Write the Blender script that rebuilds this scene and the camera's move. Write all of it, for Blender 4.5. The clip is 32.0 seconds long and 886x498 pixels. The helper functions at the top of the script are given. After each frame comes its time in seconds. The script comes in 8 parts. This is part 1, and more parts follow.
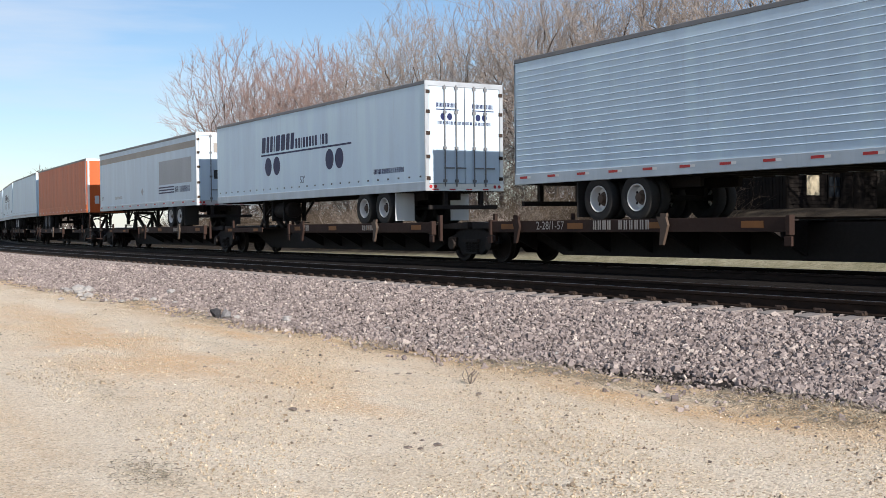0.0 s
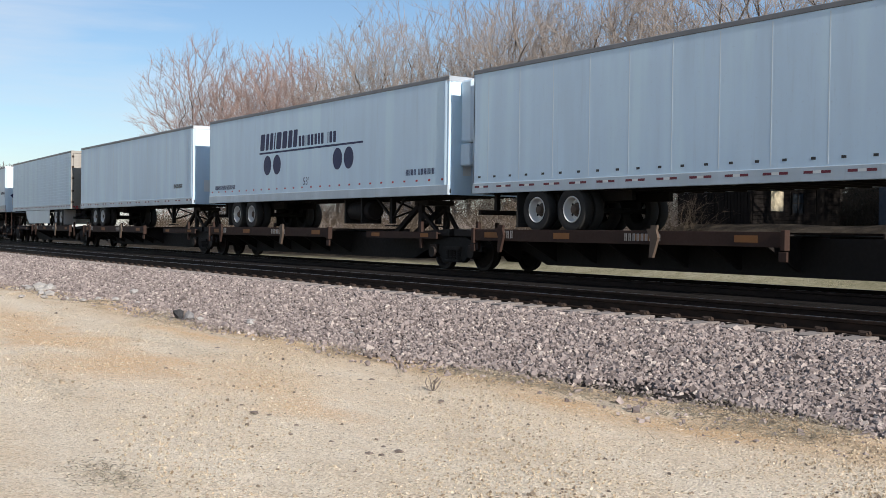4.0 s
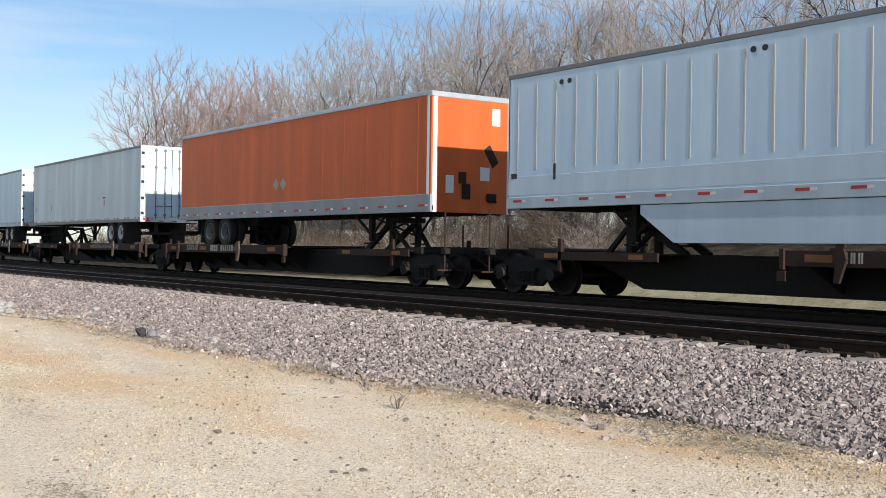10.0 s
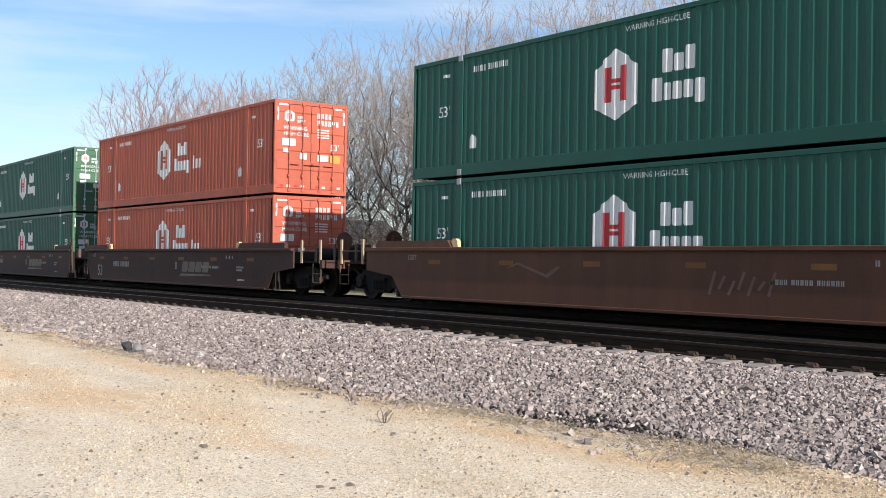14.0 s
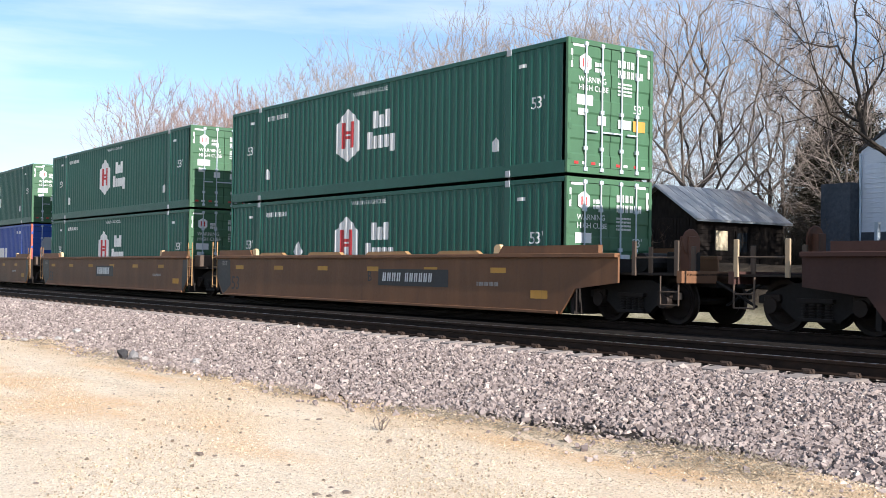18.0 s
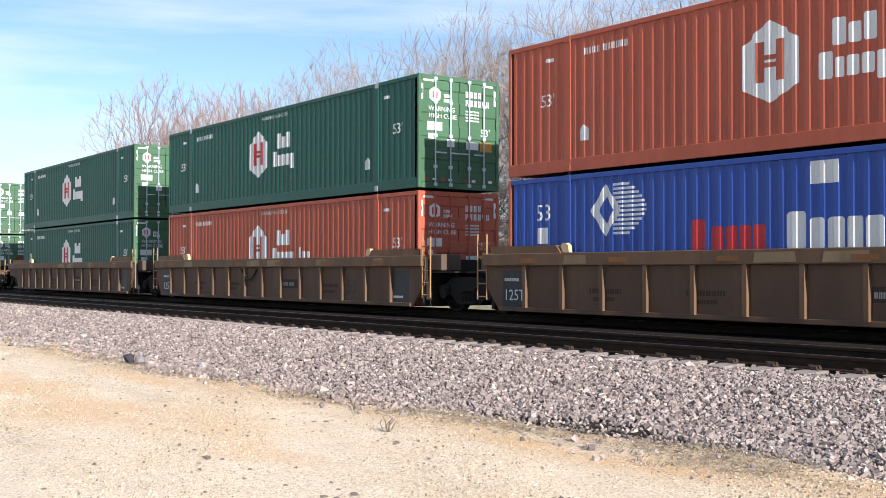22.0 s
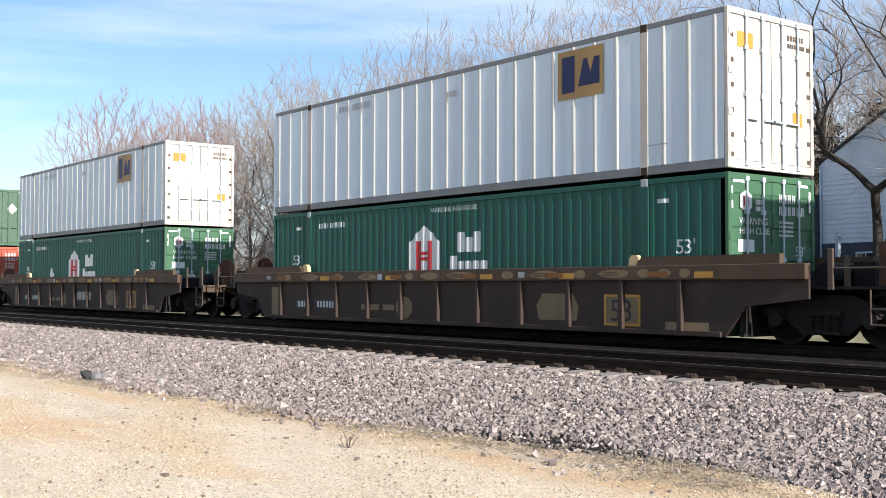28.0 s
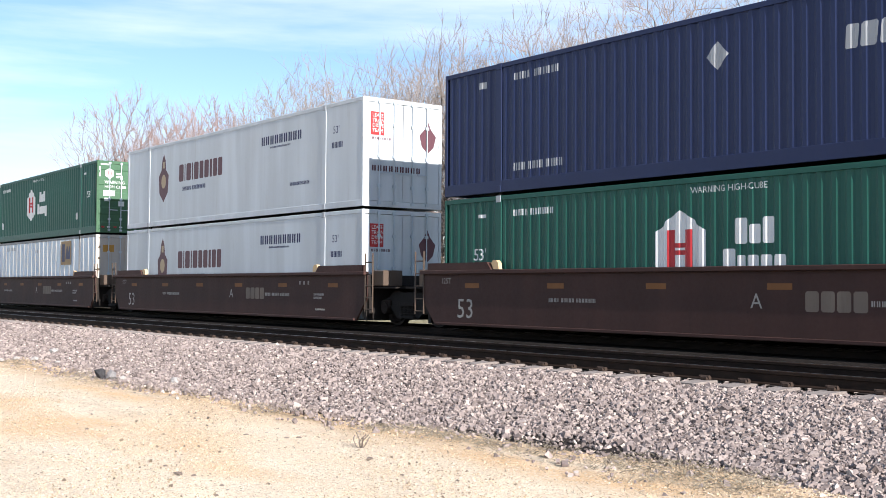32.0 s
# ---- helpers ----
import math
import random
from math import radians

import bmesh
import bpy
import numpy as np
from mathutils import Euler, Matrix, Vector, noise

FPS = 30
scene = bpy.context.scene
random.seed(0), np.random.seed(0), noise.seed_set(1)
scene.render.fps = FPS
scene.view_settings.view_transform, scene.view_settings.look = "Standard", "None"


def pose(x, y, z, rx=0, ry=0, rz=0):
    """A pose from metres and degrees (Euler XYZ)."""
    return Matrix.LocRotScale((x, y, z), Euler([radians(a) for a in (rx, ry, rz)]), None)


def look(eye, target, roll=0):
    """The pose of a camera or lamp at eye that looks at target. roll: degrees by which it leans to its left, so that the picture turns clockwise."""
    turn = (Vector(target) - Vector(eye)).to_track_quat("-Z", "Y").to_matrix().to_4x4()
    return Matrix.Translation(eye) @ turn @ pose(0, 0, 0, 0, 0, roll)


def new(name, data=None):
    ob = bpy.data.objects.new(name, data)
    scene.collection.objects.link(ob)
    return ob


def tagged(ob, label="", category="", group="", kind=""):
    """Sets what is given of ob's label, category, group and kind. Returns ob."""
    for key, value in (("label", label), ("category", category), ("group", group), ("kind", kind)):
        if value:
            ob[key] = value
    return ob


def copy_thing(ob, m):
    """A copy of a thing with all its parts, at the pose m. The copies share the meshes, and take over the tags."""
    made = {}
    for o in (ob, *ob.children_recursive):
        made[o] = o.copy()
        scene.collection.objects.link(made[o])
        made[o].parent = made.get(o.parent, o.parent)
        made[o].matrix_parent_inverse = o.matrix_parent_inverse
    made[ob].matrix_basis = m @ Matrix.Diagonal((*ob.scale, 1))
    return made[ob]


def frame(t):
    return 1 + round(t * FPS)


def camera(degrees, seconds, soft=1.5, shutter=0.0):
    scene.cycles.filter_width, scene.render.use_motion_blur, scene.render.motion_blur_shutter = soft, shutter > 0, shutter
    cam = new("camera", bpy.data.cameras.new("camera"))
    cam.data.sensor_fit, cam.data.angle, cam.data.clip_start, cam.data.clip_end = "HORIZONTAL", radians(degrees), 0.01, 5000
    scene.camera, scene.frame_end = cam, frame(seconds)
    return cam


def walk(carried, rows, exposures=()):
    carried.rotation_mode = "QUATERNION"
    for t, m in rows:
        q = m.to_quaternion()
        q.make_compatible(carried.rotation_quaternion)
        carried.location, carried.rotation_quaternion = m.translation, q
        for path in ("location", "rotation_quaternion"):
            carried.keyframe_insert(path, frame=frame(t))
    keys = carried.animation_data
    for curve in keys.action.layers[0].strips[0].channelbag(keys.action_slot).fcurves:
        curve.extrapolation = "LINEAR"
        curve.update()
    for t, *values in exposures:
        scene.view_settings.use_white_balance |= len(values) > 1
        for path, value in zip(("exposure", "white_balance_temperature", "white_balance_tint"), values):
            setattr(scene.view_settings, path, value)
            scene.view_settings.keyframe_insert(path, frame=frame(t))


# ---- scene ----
# Camera: held by hand at head height beside the line, turning slowly towards the train.
cam = camera(42.75, 32.0, 0.6)
EYE = (0.0, 0.0, 1.67)
# seconds, degrees left of the line's normal, tilt, lean
PATH = [
    (0, 57.98, -1.19, -0.67), (0.5, 57.96, -1.23, -0.45), (1, 57.84, -1.27, -0.42), (1.5, 57.70, -1.37, -0.47), (2, 57.53, -1.42, -0.29),
    (2.5, 57.26, -1.40, 0.02), (4.5, 55.90, -0.59, 0.63), (5, 55.35, -0.49, 0.13), (5.5, 55.21, -0.37, 0.25), (6, 55.40, -0.35, 0.44),
    (6.5, 56.22, -0.36, 0.84), (7, 55.69, -0.30, 0.71), (7.5, 54.94, -0.27, 0.66), (8, 54.88, -0.23, 0.58), (8.5, 54.69, -0.16, 0.78),
    (9, 54.68, -0.13, 0.75), (9.5, 54.56, -0.06, 0.79), (10, 54.51, 0.07, 0.84), (10.5, 54.49, 0.23, 1.00), (11, 54.40, 0.35, 0.93),
    (11.5, 54.37, 0.47, 0.87), (12, 54.24, 0.54, 1.06), (12.5, 54.20, 0.60, 1.12), (13, 54.11, 0.67, 0.95), (13.5, 54.01, 0.73, 1.05),
    (14, 53.88, 0.80, 0.93), (14.5, 53.80, 0.90, 0.82), (15, 53.71, 0.93, 0.71), (15.5, 53.68, 0.99, 0.98), (17.5, 53.68, 1.10, 0.68),
    (18, 53.69, 1.15, 0.82), (18.5, 53.70, 1.20, 0.87), (19, 53.74, 1.17, 0.52), (19.5, 53.75, 1.23, 0.69), (20, 53.83, 1.21, 0.07),
    (20.5, 53.85, 1.22, 0.15), (21, 53.86, 1.24, 0.65), (21.5, 53.91, 1.25, 0.69), (22, 53.92, 1.19, 0.11), (22.5, 53.80, 1.15, 0.16),
    (23, 53.70, 1.07, 0.15), (23.5, 53.57, 1.09, 0.34), (24, 53.40, 1.21, 0.17), (24.5, 52.97, 1.22, -0.48), (26.5, 52.09, 1.73, 0.31),
    (27, 51.95, 1.81, 0.13), (27.5, 51.93, 1.93, 0.33), (28, 51.95, 1.97, 0.11), (28.5, 51.94, 2.01, 0.15), (29, 51.99, 2.00, -0.08),
    (29.5, 52.03, 1.99, -0.06), (30, 52.15, 2.02, 0.15), (30.5, 52.31, 2.01, 0.35), (31, 52.45, 1.97, 0.27), (31.5, 52.58, 1.93, 0.21),
    (32, 52.63, 1.99, 0.36),
]


def aim(yaw, tilt, lean):
    y, p = radians(yaw), radians(tilt)
    way = Vector((-math.sin(y) * math.cos(p), math.cos(y) * math.cos(p), math.sin(p)))
    return look(EYE, Vector(EYE) + way, lean)


walk(cam, [(t, aim(a, b, c)) for t, a, b, c in PATH],
     [(0.0, 0.44, 6250, 13), (2.5, 0.33, 6250, 13), (4.5, 0.38, 6220, 11), (6.0, 0.46, 6180, 10), (8.0, 0.48, 6200, 10), (13.0, 0.60, 6230, 11), (17.5, 0.93, 6230, 14), (20.0, 0.98, 6230, 14),
      (22.0, 0.90, 6250, 14), (24.0, 1.00, 6230, 15), (26.5, 1.12, 6200, 14), (28.0, 0.84, 6200, 11), (29.0, 0.70, 6200, 12), (30.0, 0.82, 6210, 12), (31.0, 1.00, 6240, 14), (32.0, 1.06, 6240, 14)])

# Sky and sun: a low spring sun straight ahead of the train, along the line.
SUN_TO = Vector((2.2, -0.12, 1.0)).normalized()
SUN_EL = math.asin(SUN_TO.z)
SUN_AZ = math.atan2(SUN_TO.x, SUN_TO.y)
world = bpy.data.worlds.new("sky")
scene.world = world
world.use_nodes = True
wn = world.node_tree.nodes
wl = world.node_tree.links
bg = wn["Background"]
bg.inputs["Strength"].default_value = 0.085
sky = wn.new("ShaderNodeTexSky")
sky.sky_type = "NISHITA"
sky.sun_disc = False
sky.sun_elevation, sky.sun_rotation = SUN_EL, SUN_AZ
sky.air_density, sky.dust_density, sky.ozone_density = 1.0, 0.2, 3.0
tc = wn.new("ShaderNodeTexCoord")
wmap = wn.new("ShaderNodeMapping")
wmap.inputs["Scale"].default_value = (1.1, 1.1, 9.0)
wno = wn.new("ShaderNodeTexNoise")
wno.inputs["Scale"].default_value, wno.inputs["Detail"].default_value, wno.inputs["Roughness"].default_value = 1.5, 7, 0.55
wr = wn.new("ShaderNodeValToRGB")
wr.color_ramp.elements[0].position, wr.color_ramp.elements[1].position = 0.42, 0.64
wr.color_ramp.elements[0].color, wr.color_ramp.elements[1].color = (0, 0, 0, 1), (0.75, 0.75, 0.75, 1)
wm = wn.new("ShaderNodeMixRGB")
wm.inputs["Color2"].default_value = (6.6, 7.2, 7.8, 1)
wl.new(tc.outputs["Generated"], wmap.inputs["Vector"])
wl.new(wmap.outputs["Vector"], wno.inputs["Vector"])
wl.new(wno.outputs["Fac"], wr.inputs["Fac"])
wl.new(wr.outputs["Color"], wm.inputs["Fac"])
wl.new(sky.outputs["Color"], wm.inputs["Color1"])
wl.new(wm.outputs["Color"], bg.inputs["Color"])

sun_data = bpy.data.lights.new("sun", "SUN")
sun_data.energy, sun_data.angle, sun_data.color = 5.0, radians(0.53), (1.0, 0.94, 0.85)
sun = new("sun", sun_data)
sun.matrix_world = look((60, 14, 60), Vector((60, 14, 60)) - SUN_TO)


# ---- materials ----
def nodes_of(name):
    m = bpy.data.materials.new(name)
    m.use_nodes = True
    return m, m.node_tree.nodes, m.node_tree.links, m.node_tree.nodes["Principled BSDF"]


def noise_node(n, l, vec, scale, detail=5, rough=0.6, stretch=None):
    if stretch:
        mp = n.new("ShaderNodeMapping")
        mp.inputs["Scale"].default_value = stretch
        l.new(vec, mp.inputs["Vector"])
        vec = mp.outputs["Vector"]
    t = n.new("ShaderNodeTexNoise")
    t.inputs["Scale"].default_value, t.inputs["Detail"].default_value, t.inputs["Roughness"].default_value = scale, detail, rough
    l.new(vec, t.inputs["Vector"])
    return t.outputs["Fac"]


def ramp(n, l, fac, lo, hi, a=0.0, b=1.0):
    r = n.new("ShaderNodeMapRange")
    r.inputs["From Min"].default_value, r.inputs["From Max"].default_value = lo, hi
    r.inputs["To Min"].default_value, r.inputs["To Max"].default_value = a, b
    l.new(fac, r.inputs["Value"])
    return r.outputs["Result"]


def mixed(n, l, fac, c1, c2):
    m = n.new("ShaderNodeMixRGB")
    for key, c in (("Color1", c1), ("Color2", c2)):
        if isinstance(c, tuple):
            m.inputs[key].default_value = (*c, 1)
        else:
            l.new(c, m.inputs[key])
    if isinstance(fac, float):
        m.inputs["Fac"].default_value = fac
    else:
        l.new(fac, m.inputs["Fac"])
    return m.outputs["Color"]


def bumped(n, l, p, height, strength, distance):
    b = n.new("ShaderNodeBump")
    b.inputs["Strength"].default_value, b.inputs["Distance"].default_value = strength, distance
    l.new(height, b.inputs["Height"])
    l.new(b.outputs["Normal"], p.inputs["Normal"])


def paint(name, color, rough=0.5, dirt=(0.07, 0.05, 0.04), amount=0.35, streak=True, metal=0.0, bump=0.15):
    """Weathered paint: broad grime, rain streaks and fine specks over one colour."""
    m, n, l, p = nodes_of(name)
    vec = n.new("ShaderNodeTexCoord").outputs["Object"]
    info = n.new("ShaderNodeObjectInfo").outputs["Random"]
    add = n.new("ShaderNodeVectorMath")
    l.new(vec, add.inputs[0])
    mul = n.new("ShaderNodeMath")
    mul.operation = "MULTIPLY"
    mul.inputs[1].default_value = 37.0
    l.new(info, mul.inputs[0])
    l.new(mul.outputs[0], add.inputs[1])
    vec = add.outputs[0]
    broad = noise_node(n, l, vec, 0.6, 6, 0.65)
    fine = noise_node(n, l, vec, 14.0, 6, 0.7)
    c = mixed(n, l, ramp(n, l, broad, 0.35, 0.75, 0.0, amount * 0.8), color, tuple(0.55 * a + 0.45 * b for a, b in zip(color, dirt)))
    c = mixed(n, l, ramp(n, l, fine, 0.60, 0.78, 0.0, amount), c, dirt)
    if streak:
        s = noise_node(n, l, vec, 1.0, 5, 0.7, (5.0, 5.0, 0.35))
        c = mixed(n, l, ramp(n, l, s, 0.56, 0.80, 0.0, amount), c, dirt)
        s2 = noise_node(n, l, vec, 1.0, 3, 0.5, (1.7, 1.7, 0.16))
        c = mixed(n, l, ramp(n, l, s2, 0.50, 0.66, 0.0, min(1.0, amount * 1.6)), c, tuple(min(0.8, 1.16 * a) for a in color))
        c = mixed(n, l, ramp(n, l, s2, 0.48, 0.34, 0.0, min(1.0, amount * 1.4)), c, tuple(0.80 * a + 0.12 * b for a, b in zip(color, dirt)))
    l.new(c, p.inputs["Base Color"])
    p.inputs["Specular IOR Level"].default_value = 0.28
    l.new(ramp(n, l, fine, 0.3, 0.8, rough - 0.08, rough + 0.15), p.inputs["Roughness"])
    p.inputs["Metallic"].default_value = metal
    bumped(n, l, p, fine, bump, 0.004)
    return m


M_GREEN = paint("paint_green", (0.012, 0.080, 0.060), 0.5, (0.02, 0.04, 0.03), 0.25)
M_GREEN2 = paint("paint_leaf_green", (0.048, 0.118, 0.062), 0.55, (0.05, 0.07, 0.05), 0.4)
M_DULLGREEN = paint("paint_dull_green", (0.070, 0.125, 0.078), 0.55, (0.05, 0.07, 0.045), 0.4)
M_PALEGREEN = paint("paint_pale_green", (0.055, 0.15, 0.115), 0.5, (0.04, 0.08, 0.06), 0.3)
M_SEAM = paint("panel_seam", (0.58, 0.66, 0.71), 0.5, (0.22, 0.23, 0.22), 0.35)
M_GOLD = paint("faded_gold", (0.30, 0.19, 0.075), 0.5, (0.18, 0.12, 0.06), 0.4)
M_RED = paint("paint_brick_red", (0.37, 0.088, 0.050), 0.55, (0.13, 0.045, 0.032), 0.42)
M_BLUE = paint("paint_blue", (0.026, 0.068, 0.29), 0.5, (0.03, 0.04, 0.1), 0.25)
M_NAVY = paint("paint_navy", (0.014, 0.024, 0.072), 0.5, (0.03, 0.03, 0.05), 0.2)
M_SLATE = paint("paint_slate_blue", (0.050, 0.080, 0.125), 0.5, (0.04, 0.05, 0.06), 0.3)
M_WHITE = paint("paint_white", (0.505, 0.61, 0.70), 0.45, (0.36, 0.37, 0.36), 0.30)
M_BOXWHITE = paint("box_white", (0.56, 0.645, 0.725), 0.45, (0.34, 0.32, 0.29), 0.38)
M_PALEGREY = paint("paint_dull_white", (0.485, 0.57, 0.615), 0.45, (0.31, 0.32, 0.32), 0.42)
M_CREST = paint("dull_box_white", (0.47, 0.51, 0.535), 0.45, (0.30, 0.29, 0.27), 0.38)
M_GREYWHITE = paint("paint_greyed_white", (0.50, 0.635, 0.755), 0.45, (0.32, 0.35, 0.36), 0.32)
M_CREAM = paint("paint_stained_white", (0.48, 0.45, 0.405), 0.6, (0.24, 0.13, 0.07), 0.8)
M_DARKTAN = paint("worn_tan", (0.085, 0.058, 0.042), 0.6, (0.05, 0.06, 0.045), 0.5)
M_POST = paint("post_ochre", (0.34, 0.205, 0.09), 0.6, (0.14, 0.08, 0.05), 0.5)
M_RIB = paint("bright_post", (0.47, 0.47, 0.45), 0.5, (0.30, 0.24, 0.18), 0.5)
M_SCRAWL = paint("old_scrawl", (0.17, 0.10, 0.075), 0.65, (0.08, 0.05, 0.04), 0.5)
M_ORANGE = paint("paint_orange", (0.50, 0.102, 0.020), 0.5, (0.20, 0.055, 0.02), 0.5)
M_ALU = paint("aluminium", (0.55, 0.56, 0.57), 0.38, (0.22, 0.21, 0.2), 0.3, True, 0.7)
M_GALV = paint("galvanised_rail", (0.42, 0.48, 0.53), 0.5, (0.22, 0.22, 0.22), 0.35, True, 0.2)
M_STEELDOOR = paint("stainless_door", (0.24, 0.222, 0.195), 0.42, (0.17, 0.15, 0.12), 0.45, True, 0.5)
M_BROWN = paint("paint_mineral_brown", (0.105, 0.044, 0.025), 0.62, (0.035, 0.025, 0.02), 0.5)
M_DARKBROWN = paint("paint_dark_brown", (0.052, 0.024, 0.019), 0.68, (0.026, 0.016, 0.013), 0.5)
M_TTXBROWN = paint("paint_ochre_brown", (0.152, 0.072, 0.034), 0.6, (0.05, 0.035, 0.03), 0.6)
M_RIBBROWN = paint("paint_faded_brown", (0.120, 0.067, 0.041), 0.7, (0.040, 0.028, 0.022), 0.6)
M_CHORD = paint("chord_tan_brown", (0.130, 0.075, 0.042), 0.65, (0.05, 0.034, 0.026), 0.6)
M_OLDTOP = paint("old_chord_brown", (0.082, 0.052, 0.033), 0.7, (0.03, 0.022, 0.018), 0.65)
M_OLDBROWN = paint("paint_sooty_brown", (0.052, 0.033, 0.026), 0.75, (0.025, 0.02, 0.018), 0.55)
M_DECK = paint("deck_edge_brown", (0.033, 0.017, 0.012), 0.82, (0.03, 0.02, 0.016), 0.6)
# Black steel, lowered further: the scant light under the cars is in both colours.
M_BLACK = paint("shade_dark_steel", (0.011, 0.0095, 0.0085), 0.8, (0.022, 0.016, 0.012), 0.4)
M_DARK = paint("dark_underframe", (0.013, 0.0100, 0.0085), 0.78, (0.03, 0.02, 0.015), 0.4)
M_RUBBER = paint("rubber", (0.022, 0.021, 0.020), 0.8, (0.09, 0.08, 0.07), 0.4, False)
M_WHEEL = paint("wheel_steel", (0.022, 0.016, 0.013), 0.65, (0.05, 0.03, 0.02), 0.4, False, 0.4)
M_RIM = paint("rim_white", (0.62, 0.62, 0.60), 0.45, (0.28, 0.2, 0.12), 0.4, False)
M_MARK = paint("marking_white", (0.62, 0.63, 0.62), 0.5, (0.35, 0.36, 0.35), 0.3)
M_FADED = paint("marking_faded", (0.36, 0.33, 0.30), 0.6, (0.12, 0.1, 0.09), 0.5)
M_MARKRED = paint("marking_red", (0.42, 0.03, 0.035), 0.5, (0.2, 0.05, 0.05), 0.3)
M_MARKNAVY = paint("marking_navy", (0.014, 0.020, 0.075), 0.5, (0.03, 0.03, 0.06), 0.2)
M_MARKBLUE = paint("marking_blue", (0.03, 0.11, 0.42), 0.5, (0.1, 0.1, 0.12), 0.2)
M_MARKBLACK = paint("marking_black", (0.03, 0.03, 0.032), 0.5, (0.1, 0.1, 0.1), 0.2)
M_MARKPLUM = paint("marking_plum", (0.09, 0.035, 0.045), 0.5, (0.1, 0.08, 0.08), 0.2)
M_MARKGREY = paint("marking_grey", (0.33, 0.35, 0.37), 0.5, (0.2, 0.2, 0.2), 0.3)
M_MARKTAN = paint("marking_tan", (0.36, 0.27, 0.17), 0.5, (0.25, 0.22, 0.18), 0.3)
M_PATCH = paint("old_tan_patch", (0.22, 0.155, 0.085), 0.65, (0.10, 0.065, 0.04), 0.6)
M_YELLOW = paint("safety_yellow", (0.46, 0.24, 0.045), 0.6, (0.2, 0.11, 0.05), 0.55)
M_REFLECT = paint("reflector_orange", (0.20, 0.085, 0.027), 0.65, (0.16, 0.07, 0.03), 0.6)
M_BRACKET = paint("cream_bracket", (0.56, 0.40, 0.22), 0.6, (0.3, 0.2, 0.1), 0.5)
M_LOGO = paint("dull_tan_mark", (0.20, 0.155, 0.12), 0.65, (0.07, 0.05, 0.04), 0.6)
M_TAUPE = paint("marking_taupe", (0.30, 0.275, 0.24), 0.5, (0.22, 0.2, 0.18), 0.3)
M_TAPERED = paint("tape_red", (0.40, 0.03, 0.03), 0.4, (0.2, 0.1, 0.1), 0.2)
M_TAPEDARK = paint("tape_maroon", (0.13, 0.022, 0.035), 0.45, (0.06, 0.03, 0.035), 0.3)
M_SKIRT = paint("skirt_panel", (0.50, 0.59, 0.66), 0.4, (0.3, 0.3, 0.3), 0.25)


